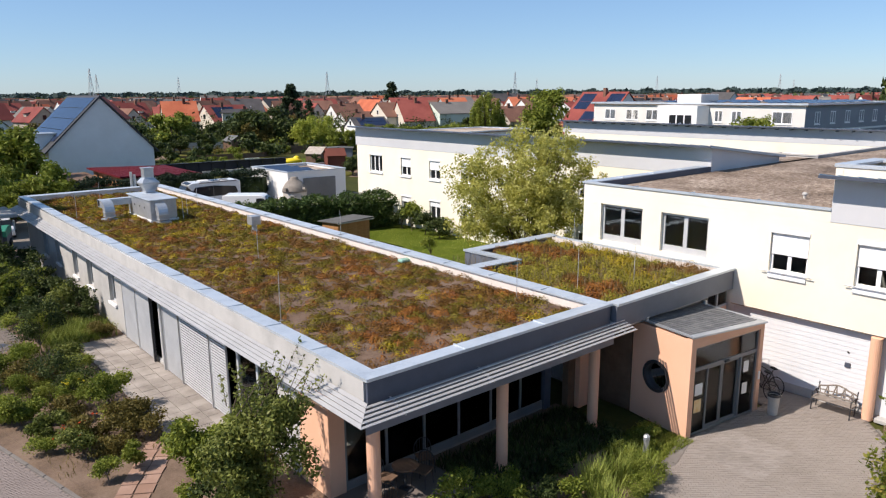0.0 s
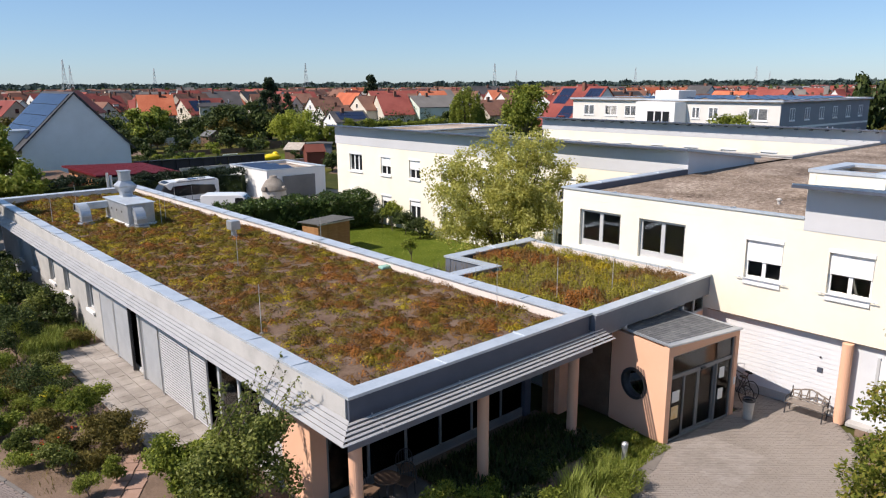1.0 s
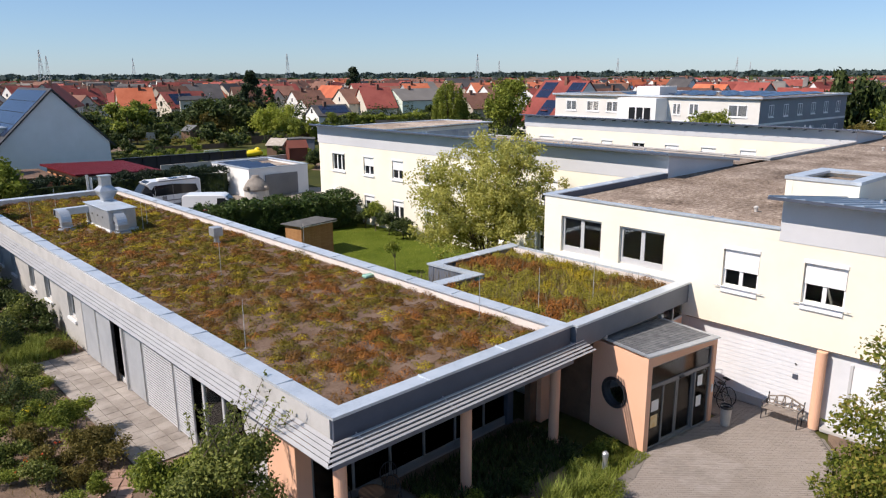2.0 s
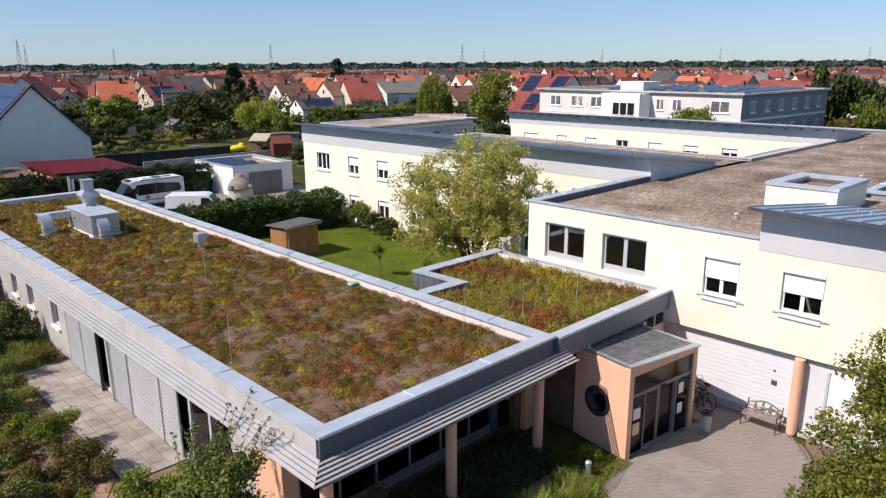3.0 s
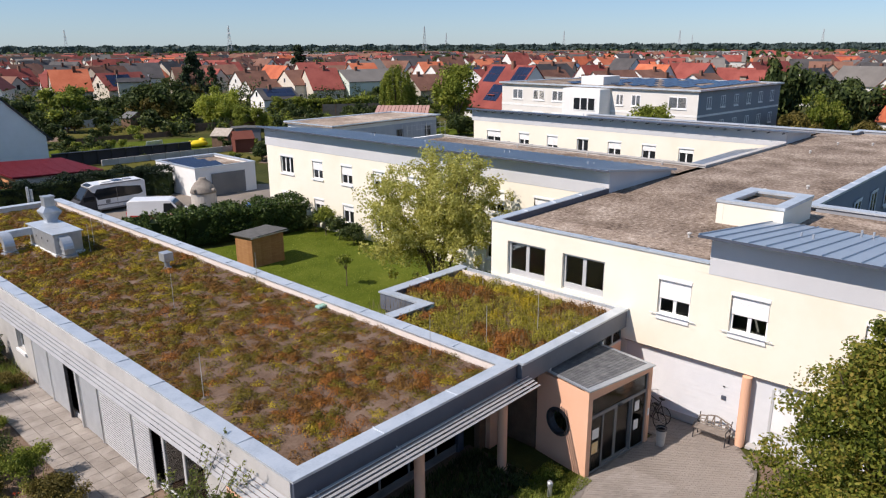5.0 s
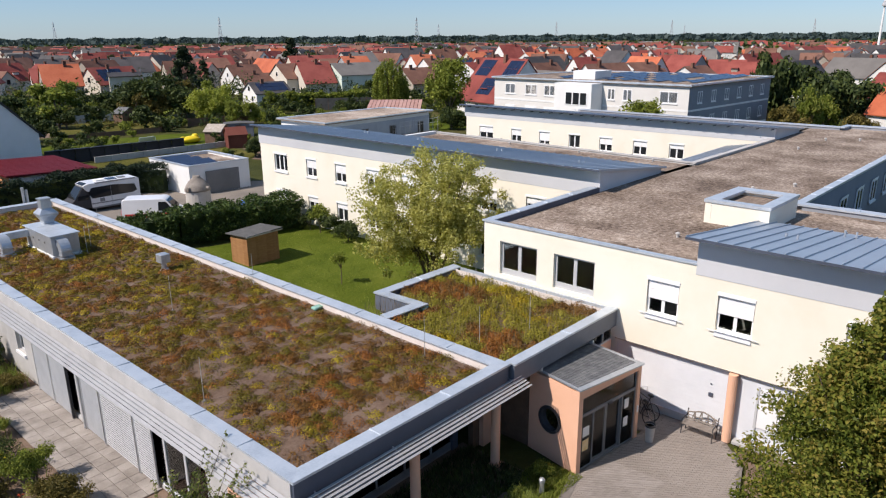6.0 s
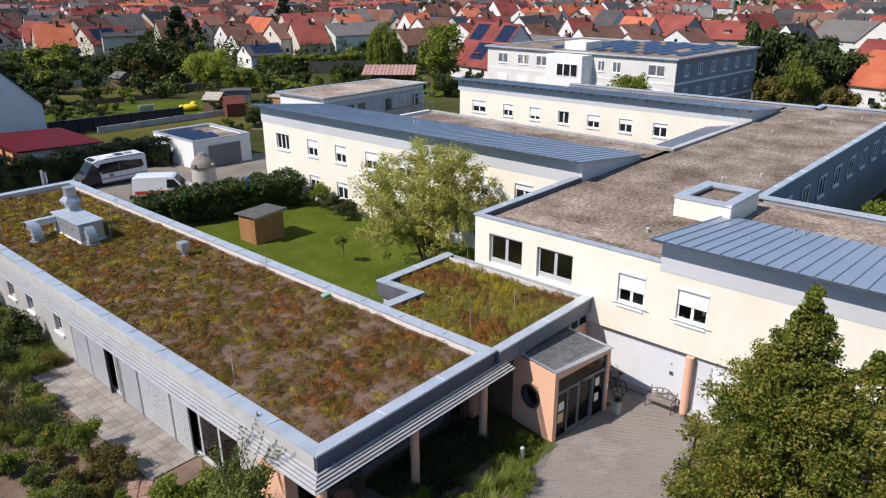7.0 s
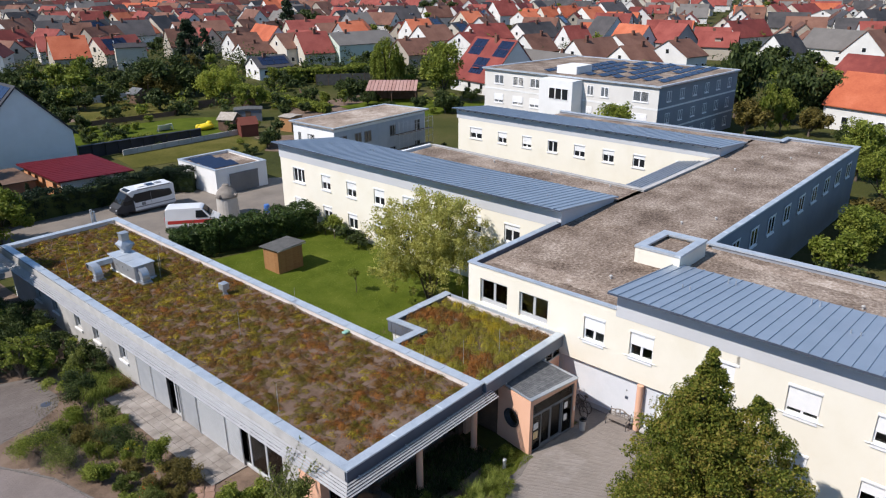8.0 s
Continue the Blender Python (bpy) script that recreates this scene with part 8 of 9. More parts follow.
def woods(name, label, d0, d1, k, h, size, material):
    d = np.sqrt(nrg.uniform(d0 ** 2, d1 ** 2, k))
    az = np.radians(nrg.uniform(-8, 98, k))
    hh = h * (0.86 + 0.14 * np.sin(az * 37 + 2) * np.sin(az * 211))
    z = nrg.uniform(0.05, 1, k) ** 0.6 * hh
    c = np.stack([-10 + d * np.cos(az), -15 + d * np.sin(az), z], 1)
    me = quads(name, c, dirs(k) + np.array([0, 0, 0.5]), size * nrg.uniform(0.6, 1.4, k), nrg.uniform(0, 6.28, k), 0.8)
    tagged(part(name, me, M[material]), label, "woods", "", "stuff")


woods("distant_trees", "scattered dark trees on the far side of the town", 560, 1100, 12000, 8, 4.5, "leaf_dark")
woods("distant_woods", "dark belt of woods along the horizon, hazed by its colour", 1150, 2600, 90000, 15, 7.4, "hazed_wood")

# ---- planted roof ----
def sedum(name, spots, material, label, parent, leaf=0.04):
    """Low cushions of fleshy leaves. spots: x, y, z, radius, height."""
    if not spots:
        return
    q = np.array(spots)
    far_ = 1 + np.clip(q[:, 1] - 9, 0, 26) / 26
    per = np.clip(q[:, 3] ** 2 * 2450 / far_ ** 2, 14, 360).astype(int)
    c = np.repeat(q, per, 0)
    k = len(c)
    a, u = nrg.uniform(0, 6.28, k), np.sqrt(nrg.uniform(0, 1, k))
    wob = 1 + 0.28 * np.sin(a * 3 + c[:, 0] * 9) + 0.18 * np.sin(a * 5 + c[:, 1] * 7)
    r = c[:, 3] * u * wob
    x, y = c[:, 0] + np.cos(a) * r, c[:, 1] + np.sin(a) * r
    bumps = 0.75 + 0.35 * np.sin(x * 41 + c[:, 0]) * np.sin(y * 37 + c[:, 1])
    p = np.stack([x, y, c[:, 2] + c[:, 4] * (1 - u ** 2.4) * bumps * nrg.uniform(0.75, 1.1, k) + 0.01], 1)
    nm = np.stack([np.cos(a) * u * 1.1, np.sin(a) * u * 1.1, np.full(k, 0.8)], 1) + dirs(k) * 0.3
    return part(name, quads(name, p, nm, leaf * 1.07 * np.repeat(far_, per) * nrg.uniform(0.7, 1.3, k), nrg.uniform(0, 6.28, k), 0.75, 0.2), M[material], parent, label, kind="stuff")


def cushion_field(x0, x1, y0, y1, n, lush):
    """Cushions of one kind of stonecrop each, standing apart or grown together, with bare ground between."""
    out = {"green": [], "yellow": [], "red": [], "brown": []}
    grid_ = {}
    for _ in range(n):
        x, y = rng.uniform(x0, x1), rng.uniform(y0, y1)
        dens = noise.noise((x * 0.55, y * 0.45, 1.0)) + 0.5 * noise.noise((x * 1.4, y * 1.4, 4.0))
        if not lush and dens < rng.uniform(-0.75, 0.3) - 0.55 * min(1.0, y / 26):
            continue
        hue = 0.6 * noise.noise((x * 0.5 + 9, y * 0.4, 7.0)) + rng.uniform(-0.55, 0.55)
        if lush:
            hue = 0.95 * noise.noise((x * 0.42 + 3, y * 0.42, 2.0)) + rng.uniform(-0.25, 0.25)
        north = y / 40.0
        warm = 0.25 if min(x - x0, y - y0) < 1.5 else 0.0
        if lush:
            kind = "yellow" if hue > 0.3 else "red" if hue < -0.42 else "brown" if hue < -0.2 else "green"
        elif hue > 0.33 - 0.25 * north:
            kind = "yellow" if rng.random() < 0.35 + 0.5 * north else "green"
        elif hue < -0.22 + warm - 0.12 * north:
            kind = "red" if rng.random() < 0.46 - 0.38 * north else "brown"
        elif hue < 0.0 - 0.25 * north:
            kind = "brown"
        else:
            kind = "green"
        big_ = rng.random()
        r = (0.13 + 0.24 * big_ ** 1.6) * (0.85 if kind == "yellow" else 1.0) * (1.35 if lush else 1)
        g = 3.86 + 0.05 * noise.noise((x * 0.5, y * 0.5, 0)) + 0.03 * noise.noise((x * 2.1, y * 2.1, 3))
        if lush:
            g = 3.88
        cell = (int(x / 0.4), int(y / 0.4))
        for ci in (-1, 0, 1):
            for cj in (-1, 0, 1):
                for ox, oy, orr, ok in grid_.get((cell[0] + ci, cell[1] + cj), ()):
                    if (ox - x) ** 2 + (oy - y) ** 2 < (0.55 * (orr + r)) ** 2 and orr > r * 0.8:
                        kind = ok
        grid_.setdefault(cell, []).append((x, y, r, kind))
        out[kind].append((x, y, g, r, (0.05 + 0.46 * r) * (1.5 if lush else 1)))
        for _ in range(rng.randrange(0, 3)):
            rr = r * rng.uniform(0.35, 0.7)
            aa = rng.uniform(0, 6.28)
            xx, yy = x + math.cos(aa) * r * rng.uniform(0.8, 1.6), y + math.sin(aa) * r * rng.uniform(0.8, 1.6)
            if x0 - 0.1 < xx < x1 + 0.1 and y0 - 0.1 < yy < y1 + 0.1:
                out[kind].append((xx, yy, g, rr, (0.04 + 0.36 * rr) * (1.5 if lush else 1)))
    # thin mats between them
    for _ in range(0 if lush else 1700):
        x, y = rng.uniform(x0, x1), rng.uniform(y0, y1)
        if noise.noise((x * 0.5, y * 0.4, 21.0)) < rng.uniform(-0.3, 0.6) - 0.5 * min(1.0, y / 24):
            continue
        out[rng.choice(("brown", "brown", "brown", "green"))].append((x, y, 3.865, rng.uniform(0.16, 0.34), 0.03))
    # full round cushions that stand out from the carpet
    for i in range(8 if lush else 300):
        x, y = rng.uniform(x0 + 0.2, x1 - 0.2), rng.uniform(y0 + 0.2, y1 - 0.2)
        if noise.noise((x * 0.6, y * 0.45, 12.0)) < rng.uniform(-0.6, 0.25):
            continue
        flowering = rng.random() < (0.7 if lush else 0.1 if y < 12 else 0.62)
        kind = "yellow" if flowering else rng.choice(("brown", "green", "red", "brown"))
        for _ in range(rng.randrange(1, 4)):
            r = rng.uniform(0.13, 0.26)
            xx, yy = min(x1, max(x0, x + rng.gauss(0, 0.22))), min(y1, max(y0, y + rng.gauss(0, 0.22)))
            out[kind].append((xx, yy, 3.89, r, 0.10 + 0.4 * r))
    return out


for kind, spots_ in cushion_field(0.6, 8.35, 0.65, 38.7, 2600, False).items():
    sedum("sedum_" + kind, spots_, "sed_" + kind, "low %s stonecrop cushions" % {"green": "olive green", "yellow": "yellow flowering", "red": "rust red", "brown": "dry brown"}[kind], pav)
for kind, spots_ in cushion_field(9.35, 15.4, 0.3, 5.9, 330, True).items():
    sedum("sedum_" + kind, spots_, "herb_green" if kind == "green" else "sed_" + kind, "lush stonecrop and herbs", link, 0.06)
for kind, spots_ in cushion_field(11.5, 15.4, 5.9, 8.0, 100, True).items():
    sedum("sedum_" + kind, spots_, "herb_green" if kind == "green" else "sed_" + kind, "lush stonecrop and herbs", link, 0.06)


def stalks(name, pts, h, lean, width, material, label, parent):
    """Upright blades of grass, each a thin folded strip."""
    pts = np.array(pts)
    k = len(pts)
    a = nrg.uniform(0, 6.28, k)
    hh = h * nrg.uniform(0.5, 1.2, k)
    top = pts + np.stack([np.cos(a) * lean * hh, np.sin(a) * lean * hh, hh], 1)
    mid = (pts + top) / 2 + np.stack([np.zeros(k), np.zeros(k), hh * 0.12], 1)
    side = np.stack([-np.sin(a), np.cos(a), np.zeros(k)], 1) * width
    v = np.stack([pts - side, pts + side, mid + side * 0.8, mid - side * 0.8, top], 1).reshape(-1, 3)
    f = []
    for i in range(k):
        f += [(5 * i, 5 * i + 1, 5 * i + 2, 5 * i + 3), (5 * i + 3, 5 * i + 2, 5 * i + 4)]
    me = bpy.data.meshes.new(name)
    me.from_pydata([tuple(p) for p in v], [], f)
    return part(name, me, M[material], parent, label, kind="stuff")


stalks("dry_grass", [(rng.uniform(9.4, 15.5), rng.uniform(0.3, 8.0) if i % 3 else rng.uniform(0.3, 5), 3.9) for i in range(3800)], 0.36, 0.25, 0.006, "straw", "thin dry grass stalks", link)
stalks("dry_grass", [(rng.uniform(0.6, 8.5), rng.uniform(0.5, 38.5), 3.88) for i in range(700)], 0.16, 0.3, 0.006, "straw", "thin dry grass stalks", pav)

# ---- beds by the pavilion ----
def shrub(x, y, h, r, material, label, k=36, per=46, leaf=0.085, rc=0.26, flower=None, name="shrub"):
    t = tree(name, x, y, label, h, 0.08, r, k, per, leaf, material, rclump=rc, r0=0.025, category="shrub", group="bed shrubs")
    if flower:
        c = clumps(9, r * 0.8, r * 0.8, h * 0.25, h * 0.75)
        part("blossom", leaves("blossom", c, 0.05, 5, 0.055), M[flower], t)
    return t


big = tree("shrub_tree", -1.55, 2.1, "loose dark-leaved shrub tree at the pavilion's corner", 4.2, 0.3, 1.35, 200, 95, 0.10, "leaf_shrub", rclump=0.34, r0=0.06, category="shrub")
bm, tw_c = B(), []
for i in range(24):
    a, ln = rng.uniform(0, 6.28), rng.uniform(0.7, 1.6)
    s = Vector((rng.uniform(-0.8, 0.9), rng.uniform(-0.9, 1.0), rng.uniform(2.9, 3.5)))
    q = s + Vector((0.5 * math.cos(a) + 0.2, 0.5 * math.sin(a), 0.85)) * ln
    tube(bm, s, q, 0.014, 0.004, 5, False)
    tw_c += [tuple(s.lerp(q, u)) for u in (0.2, 0.35, 0.5, 0.62, 0.74, 0.86, 0.97)]
part("twig_growth", bm, M["bark"], big)
part("twig_leaves", leaves("twig_leaves", np.array(tw_c), 0.09, 6, 0.09), M["leaf_shrub"], big)
shrub(-2.1, 5.1, 2.5, 1.15, "leaf_mid", "leafy green shrub beside the patio", 130, 70, 0.11, 0.27)
shrub(-1.6, 4.2, 2.5, 1.15, "leaf_mid", "leafy green shrub beside the patio", 120, 70, 0.11, 0.27)
shrub(-2.1, 3.3, 1.6, 0.9, "leaf_dark", "dark leafy shrub by the corner", 50, 60, 0.10, 0.3)
shrub(-2.7, 4.2, 0.9, 0.5, "leaf_light", "low yellow-green shrub by the path", 22, 40, 0.10, 0.22)
shrub(-1.3, 1.6, 1.1, 0.7, "leaf_mid", "low green shrub by the corner pillar", 26, 50, 0.09, 0.26)
BED = [(-6.4, 16.9, 1.25, 1.1, "leaf_mid", None), (-5.7, 15.0, 1.3, 1.05, "leaf_shrub", None), (-3.1, 19.7, 1.8, .8, "leaf_dark", None), (-3.7, 18.8, .9, .7, "leaf_light", None), (-4.4, 14.5, .9, .6, "leaf_light", None), (-3.2, 14.2, 1.55, .95, "leaf_dark", None),
    (-3.35, 12.7, 1.2, .5, "leaf_light", "petal_yellow"), (-2.55, 11.5, 1.25, .72, "leaf_mid", None), (-5.1, 12.7, .85, .65, "leaf_mid", None), (-4.6, 11.1, .65, .5, "leaf_shrub", None), (-3.6, 10.0, .65, .6, "leaf_brown", "petal_red"), (-2.5, 9.3, 1.15, .78, "leaf_brown", None), (-4.3, 9.4, .85, .6, "leaf_shrub", "petal_red"),
    (-3.1, 7.5, .6, .32, "leaf_light", None), (-4.0, 6.95, .6, .3, "leaf_mid", None), (-5.3, 13.3, .6, .4, "leaf_light", None), (-2.9, 22.4, 1.3, .85, "leaf_mid", None), (-0.6, 20.1, .6, .45, "leaf_brown", None), (-4.4, 16.7, .6, .6, "leaf_brown", None), (-3.6, 16.6, .55, .5, "leaf_brown", None), (-2.5, 16.2, .7, .5, "leaf_light", None),
    (-2.4, 17.5, .75, .55, "leaf_shrub", None), (-4.8, 18.1, .6, .5, "leaf_light", None), (-4.0, 12.0, .7, .5, "leaf_brown", None), (-4.0, 15.5, .8, .55, "leaf_brown", None), (-2.6, 10.4, .8, .5, "leaf_brown", None), (-5.9, 17.9, 1.0, .7, "leaf_dark", None), (-3.3, 8.7, .5, .45, "leaf_brown", None), (-4.9, 10.2, .45, .35, "leaf_mid", None)]
BED += [(-0.6, 23.0, 1.5, .75, "leaf_dark", None), (-1.5, 23.6, 1.4, .85, "leaf_shrub", None), (-0.6, 24.4, 1.7, .8, "leaf_dark", None), (-1.6, 24.9, 1.8, 1.0, "leaf_dark", None), (-0.7, 25.8, 1.5, .8, "leaf_mid", None), (-2.2, 26.2, 2.2, 1.2, "leaf_dark", None), (-3.1, 25.0, 2.3, 1.1, "leaf_mid", None), (-0.8, 27.6, 1.6, .9, "leaf_dark", None), (-1.9, 28.6, 2.0, 1.1, "leaf_mid", None), (-3.0, 28.4, 2.6, 1.2, "leaf_dark", None), (-1.2, 30.4, 2.0, 1.1, "leaf_dark", None),
    (-2.6, 31.0, 2.8, 1.3, "leaf_dark", None), (-1.4, 33.0, 2.2, 1.1, "leaf_dark", None), (-2.8, 34.0, 2.4, 1.3, "leaf_dark", None), (-3.6, 31.5, 2.4, 1.2, "leaf_mid", None), (-4.2, 36.5, 2.4, 1.2, "leaf_dark", None), (-4.6, 40.0, 2.5, 1.4, "leaf_mid", None)]
for x, y, h, r in ((-4.4, 26.8, 1.6, 0.9), (-5.4, 27.6, 1.9, 1.1), (-6.6, 28.2, 1.8, 1.1), (-4.2, 28.4, 2.2, 1.1), (-5.6, 29.6, 2.4, 1.3), (-4.0, 30.2, 2.4, 1.2), (-7.2, 30.0, 2.2, 1.2), (-4.8, 31.8, 2.6, 1.3), (-6.4, 32.2, 2.6, 1.4), (-3.9, 33.4, 2.3, 1.1), (-5.2, 34.4, 2.7, 1.4), (-6.8, 34.8, 2.6, 1.3), (-3.4, 24.4, 1.2, 0.7), (-5.6, 36.8, 2.8, 1.4)):
    BED.append((x, y, h, r, rng.choice(("leaf_mid", "leaf_dark", "leaf_shrub", "leaf_dark")), None))
for x, y, h, r, ma, fl_ in BED:
    h, r = h * rng.uniform(0.92, 1.15), r * rng.uniform(0.9, 1.1)
    low_bed = y < 23
    h, r = (h * 1.3, r * 1.4) if low_bed else (h * 1.1, r * 1.1)
    lab = {"leaf_brown": "dry brownish", "leaf_mid": "leafy green", "leaf_dark": "dense dark green", "leaf_light": "yellow-green", "leaf_shrub": "glossy dark green", "grass": "grassy bright green"}[ma] + " shrub in the bed" + ({"petal_red": " with red blossom", "petal_yellow": " with yellow blossom"}.get(fl_, ""))
    shrub(x, y, h, r, ma, lab, k=int(58 * (r + 0.3)), per=66 if low_bed else 34, leaf=rng.choice((0.06, 0.075, 0.09)) if low_bed else 0.13, rc=rng.uniform(0.10, 0.18) + 0.14 * r, flower=fl_)
tree("tall_tree", -5.5, 35.4, "tall slender green tree beside the pavilion's far end", 11.4, 3.8, 3.3, 360, 70, 0.24, "leaf_mid", rclump=0.6, r0=0.15)
su = thing("sumac", "sumac shrub with long feathered light green leaves", "shrub", (-4.1, 25.7, -0.02))
cs = []
bm = B()
for i in range(34):
    a = i * 0.77
    b0 = Vector((0.45 * math.cos(a * 1.7), 0.45 * math.sin(a * 1.7), 1.5 + 0.35 * (i % 4)))
    b1 = b0 + Vector((1.15 * math.cos(a), 1.15 * math.sin(a), 0.35 - 0.3 * (i % 3)))
    tube(bm, (0, 0, 0.1), b0, 0.03, 0.02, 5, False)
    tube(bm, b0, b1, 0.012, 0.005, 4, False)
    cs += [tuple(b0.lerp(b1, u / 9)) for u in range(1, 10)]
part("stems", bm, M["bark"], su)
part("fronds", leaves("fronds", np.array(cs), 0.13, 10, 0.2, flat=0.6, aspect=0.35), M["leaf_light"], su)
# planting before the colonnade
for x, y, h, r, ma in ((1.6, -0.8, 1.6, .6, "leaf_mid"), (2.4, -0.9, 1.6, .65, "leaf_mid"), (3.1, -0.8, 1.3, .5, "leaf_mid"), (3.9, -1.0, 1.1, .65, "leaf_mid"), (4.4, -1.5, .8, .55, "leaf_dark"), (1.4, -1.6, .9, .6, "leaf_mid"), (5.0, -2.0, .7, .6, "leaf_mid"), (7.6, -1.6, .55, .55, "leaf_mid"), (8.2, -0.8, .6, .4, "leaf_dark"), (9.6, -1.2, .5, .35, "leaf_mid"), (6.0, -0.7, .7, .5, "leaf_dark"), (2.6, -2.4, .8, .7, "leaf_mid"), (4.0, -3.0, .7, .7, "leaf_dark")):
    shrub(x, y, h, r, ma, "leafy shrub in the bed before the pillars", k=int(34 * (r + 0.4)), per=50, leaf=0.085, rc=0.24)
gr = thing("grass_clumps", "arching clumps of long bright green grass", "grass", (6.6, -2.0, 0), kind="stuff", local=False)
pts = []
for cx, cy_, n in ((6.0, -1.9, 420), (6.7, -2.2, 380), (7.2, -2.5, 300), (5.5, -2.6, 300), (5.0, -3.2, 260), (7.4, -1.9, 200)):
    pts += [(cx + rng.gauss(0, 0.16), cy_ + rng.gauss(0, 0.16), -0.02) for _ in range(n)]
stalks("grass_blades", pts, 0.75, 0.55, 0.011, "grass", "arching grass blades", gr)
for x, y, h, r in ((7.75, -2.2, 0.75, 0.5), (7.2, -2.9, 0.8, 0.55), (6.4, -3.0, 0.7, 0.5)):
    shrub(x, y, h, r, "leaf_light", "feathery yellow-green shrub beside the forecourt", k=60, per=60, leaf=0.05, rc=0.17)
lg = thing("ground_cover", "low bright green ground cover beside the porch", "ground cover", (9.4, -1.6, 0), kind="stuff", local=False)
stalks("short_grass", [(rng.uniform(7.9, 10.3), rng.uniform(-2.35, -0.6), -0.02) for _ in range(7600)], 0.11, 0.5, 0.014, "leaf_light", "short green blades", lg)
# Most of these dark blades are added to deepen shade over the soil.
stalks("shade_fill_plants", [(rng.uniform(3.5, 9.2), rng.uniform(-0.8, 1.9), -0.02) for _ in range(5200)], 0.24, 0.6, 0.022, "leaf_dark", "dark leafy plants under the overhang, added to deepen its shade", lg)
stalks("weeds", [(rng.uniform(-5.0, -1.9), rng.uniform(8, 22), -0.02) for _ in range(1800)], 0.20, 0.6, 0.008, "leaf_brown", "thin brownish weeds in the beds", lg)
meadow = [(rng.gauss(-1.6, 0.8), rng.gauss(21.4, 0.9), -0.02) for _ in range(5200)] + [(rng.gauss(-3.6, 0.8), rng.gauss(17.0, 2.6), -0.02) for _ in range(900)]
stalks("bed_grass", [p for p in meadow if (-4.8 if p[1] < 19.4 else -2.9) < p[0] < (-1.95 if p[1] < 19.7 else 0.1)], 0.5, 0.5, 0.013, "grass", "tufts of long grass between the shrubs", lg)
stalks("lawn_blades", [(rng.uniform(9.6, 25.5), rng.uniform(9, 32), -0.01) for _ in range(16000)], 0.07, 0.5, 0.014, "grass", "short lawn blades", lg)

# ---- paving stones, slabs and pebbles ----
def inside(x, y, poly):
    c, n = False, len(poly)
    for i in range(n):
        (x0, y0), (x1, y1) = poly[i], poly[(i + 1) % n]
        if (y0 > y) != (y1 > y) and x < (x1 - x0) * (y - y0) / (y1 - y0) + x0:
            c = not c
    return c


def stone(w, d, h, b=0.004):
    bm = B()
    x, y = w / 2, d / 2
    put(bm, [(-x, -y, 0), (x, -y, 0), (x, y, 0), (-x, y, 0), (-x, -y, h - b), (x, -y, h - b), (x, y, h - b), (-x, y, h - b), (-x + b, -y + b, h), (x - b, -y + b, h), (x - b, y - b, h), (-x + b, y - b, h)],
        [(0, 1, 5, 4), (1, 2, 6, 5), (2, 3, 7, 6), (3, 0, 4, 7), (4, 5, 9, 8), (5, 6, 10, 9), (6, 7, 11, 10), (7, 4, 8, 11), (8, 9, 10, 11)])
    return mesh_of("paving_block", bm)


def joined_stones(name, places, w, d, h, material, label, parent=None, m=None):
    v, f = [], []
    x, y, b = w / 2, d / 2, 0.004
    for px, py, pz in places:
        k = len(v)
        v += [(px - x, py - y, pz), (px + x, py - y, pz), (px + x, py + y, pz), (px - x, py + y, pz), (px - x + b, py - y + b, pz + h), (px + x - b, py - y + b, pz + h), (px + x - b, py + y - b, pz + h), (px - x + b, py + y - b, pz + h)]
        f += [(k, k + 1, k + 5, k + 4), (k + 1, k + 2, k + 6, k + 5), (k + 2, k + 3, k + 7, k + 6), (k + 3, k, k + 4, k + 7), (k + 4, k + 5, k + 6, k + 7)]
    me = bpy.data.meshes.new(name)
    me.from_pydata(v, [], f)
    return part(name, me, material, parent, label, m=m, kind="stuff")


block = stone(0.196, 0.095, 0.022, 0.003)
rest = []
ca, sa = math.cos(radians(-43)), math.sin(radians(-43))
for j in range(-120, 110):
    for i in range(-30, 110):
        u, v = i * 0.2 + (0.1 if j % 2 else 0.0), j * 0.1
        x, y = 6.0 + u * ca - v * sa, -2.0 + u * sa + v * ca
        if not (3 < x < 17 and -10.5 < y < 0.3) or not all(inside(x + du * ca - dv * sa, y + du * sa + dv * ca, COURT) for du in (-0.1, 0.1) for dv in (-0.05, 0.05)):
            continue
        z = rng.uniform(-0.003, 0.003)
        if 9.6 < x < 11.9 and -4.7 < y < -2.6:
            part("paving_block", block, M["paver_one"], court, m=pose(x, y, 0.002 + z, 0, 0, -43))
        else:
            rest.append((u, v, 0.002 + z))
joined_stones("paving_blocks", rest, 0.196, 0.095, 0.022, M["paver"], "grey concrete paving blocks", court, pose(6.0, -2.0, 0, 0, 0, -43))
road = bpy.data.objects["road"]
RD = [(-9.5, 19.0), (-7.15, 16.5), (-6.0, 11.6), (-4.8, 6.5), (-2.7, -0.6), (-6.5, -0.6), (-9.5, 8.0)]
rest = []
for j in range(-4, 190):
    for i in range(-50, -10):
        x, y = i * 0.2 + (0.1 if j % 2 else 0), j * 0.1
        if inside(x, y, RD):
            rest.append((x, y, -0.012))
joined_stones("paving_blocks", rest, 0.192, 0.092, 0.018, M["paver_road"], "pale grey paving blocks", road)
drive = bpy.data.objects["driveway"]
DR = [(-16, 31), (-16, 23.6), (-7.4, 19.8), (-5.4, 20.3), (-3.75, 21.3), (-3.5, 22.4), (-3.8, 25.5), (-9.0, 27.9)]
rest = []
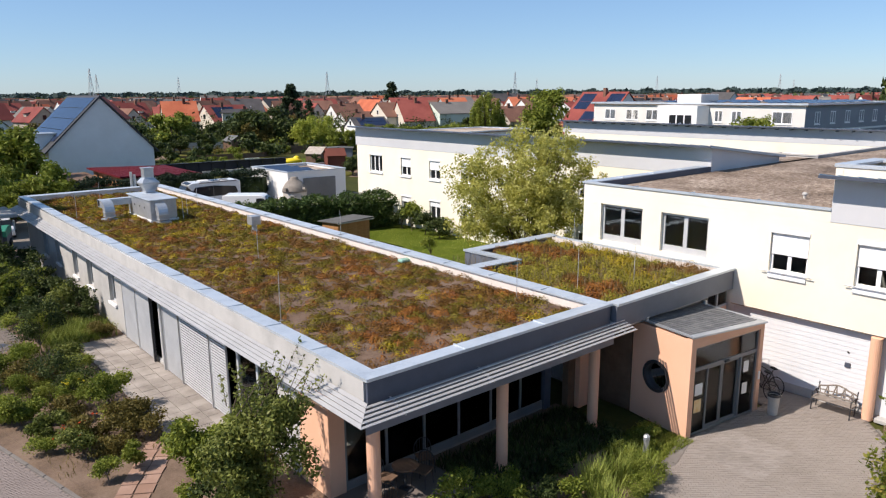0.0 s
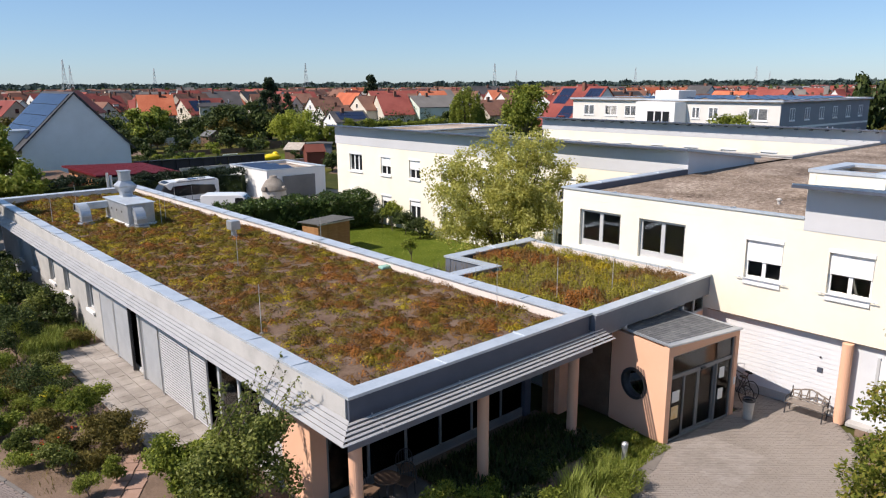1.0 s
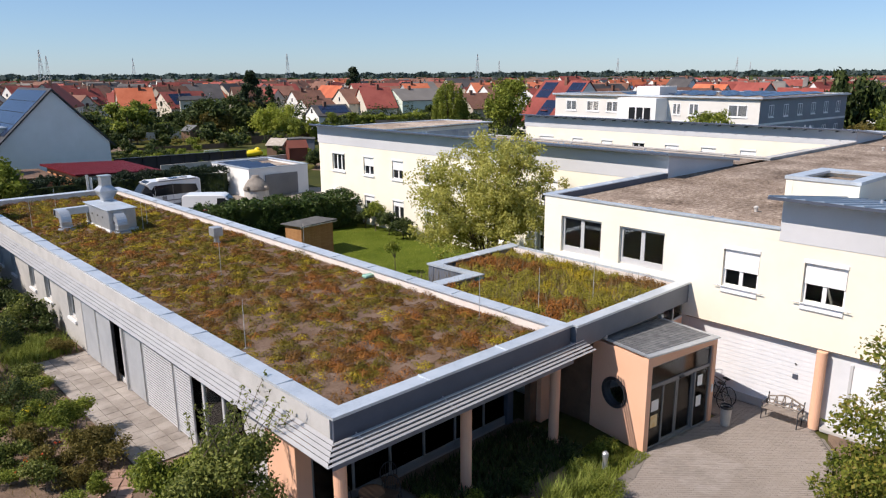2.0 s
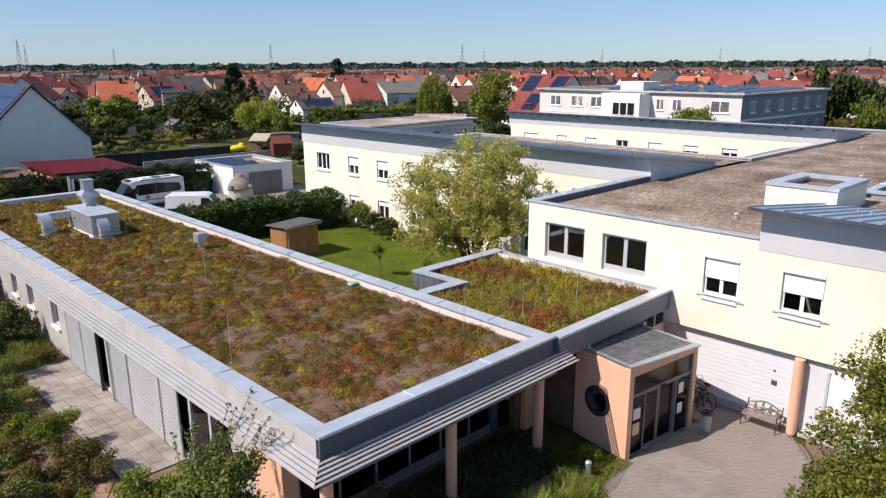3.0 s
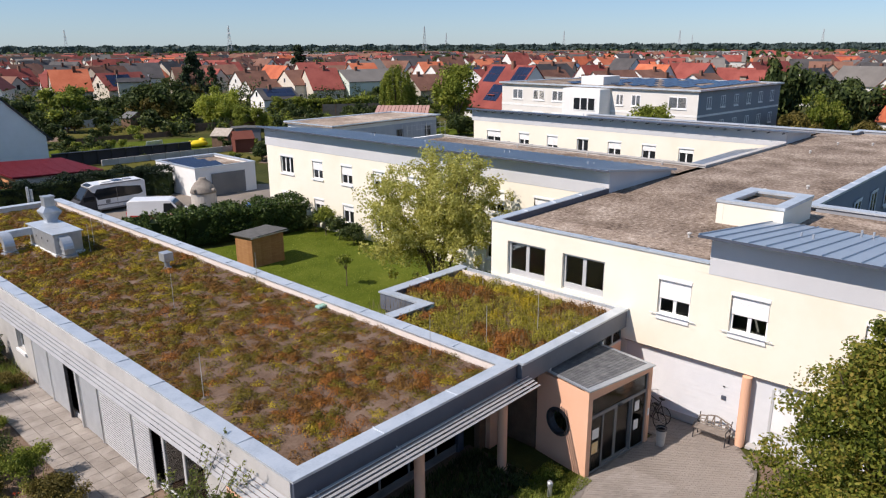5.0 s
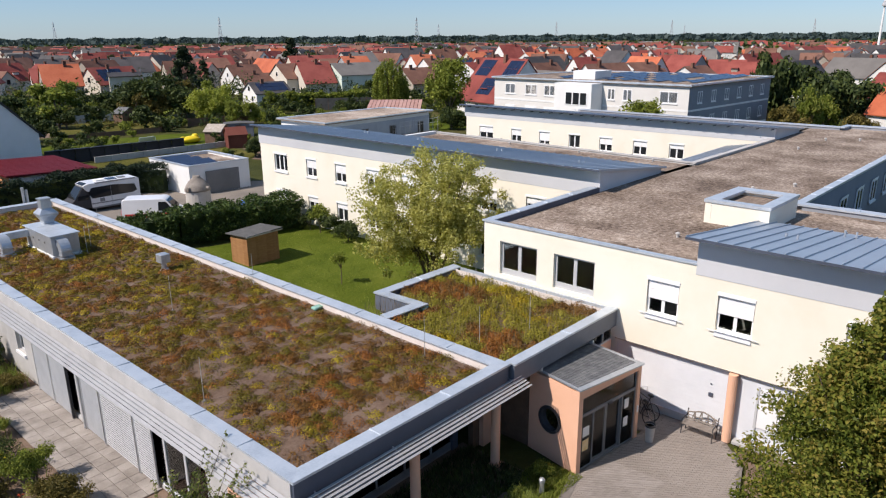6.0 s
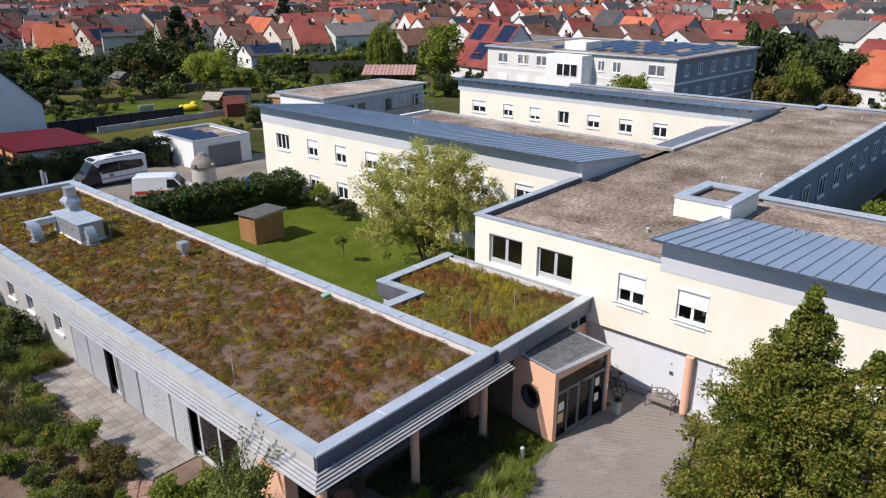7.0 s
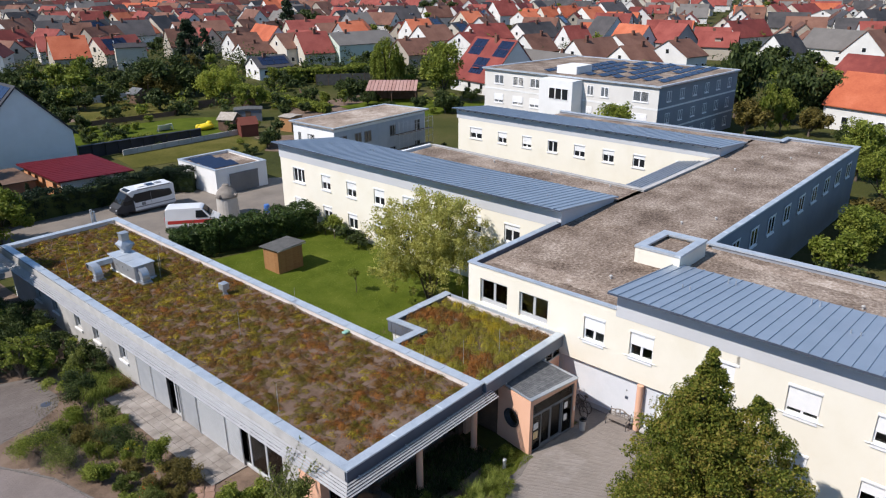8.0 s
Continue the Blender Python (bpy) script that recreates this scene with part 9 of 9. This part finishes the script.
for j in range(98, 220):
    for i in range(-40, -8):
        x, y = i * 0.4 + (0.2 if j % 2 else 0), j * 0.2
        if inside(x - 0.15, y, DR) and inside(x + 0.15, y + 0.1, DR):
            rest.append((x, y, -0.028 + rng.uniform(-0.002, 0.002)))
joined_stones("paving_blocks", rest, 0.39, 0.19, 0.018, M["paver_drive"], "grey concrete paving blocks", drive)
patio = bpy.data.objects["patio_base"]
slab_me = stone(0.484, 0.484, 0.03)
for j in range(23):
    for i in range(4):
        part("paving_slab", slab_me, M["slab"], patio, m=pose(-1.5 + i * 0.5, 8.45 + j * 0.5, -0.006 + rng.uniform(-0.006, 0.006), rng.uniform(-0.5, 0.5), rng.uniform(-0.5, 0.5), rng.uniform(-0.9, 0.9)))
bed = bpy.data.objects["garden_bed"]
red_me = stone(0.49, 0.49, 0.03)
for i in range(7):
    for s in (-0.25, 0.25):
        part("stepping_slab", red_me, M["redslab"], bed, m=pose(-2.1 - 0.277 * i + s * 0.832, 8.3 - 0.416 * i - s * 0.555, -0.014 + rng.uniform(-0.006, 0.004), rng.uniform(-1, 1), rng.uniform(-1, 1), -33.7 + rng.uniform(-5, 5)) @ Matrix.Diagonal((rng.uniform(0.85, 1.0), rng.uniform(0.9, 1.0), 1, 1)))
edge_line = [(-8.15, 17.75), (-6.6, 14.6), (-5.95, 11.6), (-4.75, 6.5), (-2.6, -0.8)]
# kerb stones round the forecourt
kb = stone(0.96, 0.09, 0.10)
kb_wide = stone(0.985, 0.36, 0.10)
for a, b in ((COURT[4], COURT[5]), (COURT[5], COURT[6]), (COURT[6], COURT[7]), (COURT[13], COURT[14]), (COURT[14], COURT[15]), (COURT[15], COURT[16]), (COURT[16], COURT[17]), *zip(edge_line[:-1], edge_line[1:])):
    a, b = Vector(a), Vector(b)
    n = max(1, round((b - a).length))
    for i in range(n):
        p = a.lerp(b, (i + 0.5) / n)
        wide = p.x > 5 and p.y > -6
        part("kerb_stone", kb_wide if wide else kb, M["kerb"], court, m=pose(p.x, p.y, -0.068 if wide else -0.03, 0, 0, math.degrees(math.atan2(b.y - a.y, b.x - a.x))) @ Matrix.Diagonal(((b - a).length / n, 1, 1, 1)))
mhc = thing("manhole_cover", "round iron manhole cover in the drive", "manhole cover", (-4.25, 21.8, -0.01))
part("cover", lathe(B(), [(0.3, 0), (0.3, 0.014), (0.27, 0.016)], 24), M["fascia"], mhc)
part("ring", lathe(B(), [(0.42, 0), (0.42, 0.01), (0.31, 0.012)], 24), M["kerb"], mhc)


def pebbles(name, pts, size, material, parent, label):
    """Small four-sided stones."""
    v, f = [], []
    for x, y, z in pts:
        s, a = size * rng.uniform(0.5, 1.3), rng.uniform(0, 6.28)
        k = len(v)
        v += [(x + s * math.cos(a + q), y + s * math.sin(a + q), z) for q in (0, 2.1, 4.2)] + [(x + s * 0.2 * math.cos(a), y + s * 0.2 * math.sin(a), z + s * 0.8)]
        f += [(k, k + 1, k + 3), (k + 1, k + 2, k + 3), (k + 2, k, k + 3)]
    me = bpy.data.meshes.new(name)
    me.from_pydata(v, [], f)
    return part(name, me, M[material], parent, label, kind="stuff")


edge = []
for _ in range(9000):
    y = rng.uniform(0.45, 38.9)
    edge.append((8.62 - abs(rng.gauss(0, 0.10)), y, 3.87) if rng.random() < 0.75 else (0.48 + abs(rng.gauss(0, 0.06)), y, 3.87))
for _ in range(1500):
    edge.append((rng.uniform(0.5, 8.6), 0.42 + abs(rng.gauss(0, 0.08)), 3.87))
pebbles("edge_gravel", edge, 0.03, "grit", pav, "pale gravel strip along the roof edge")
pebbles("roof_grit", [(rng.uniform(0.5, 8.6), rng.uniform(0.5, 38.8), 3.875) for _ in range(9000)], 0.02, "grit_dark", pav, "loose stones in the substrate")
pebbles("loose_gravel", [(rng.uniform(16.4, 29), rng.uniform(-3.1, 6.5), 6.40) for _ in range(9000)], 0.03, "gravel", main, "loose roof gravel")
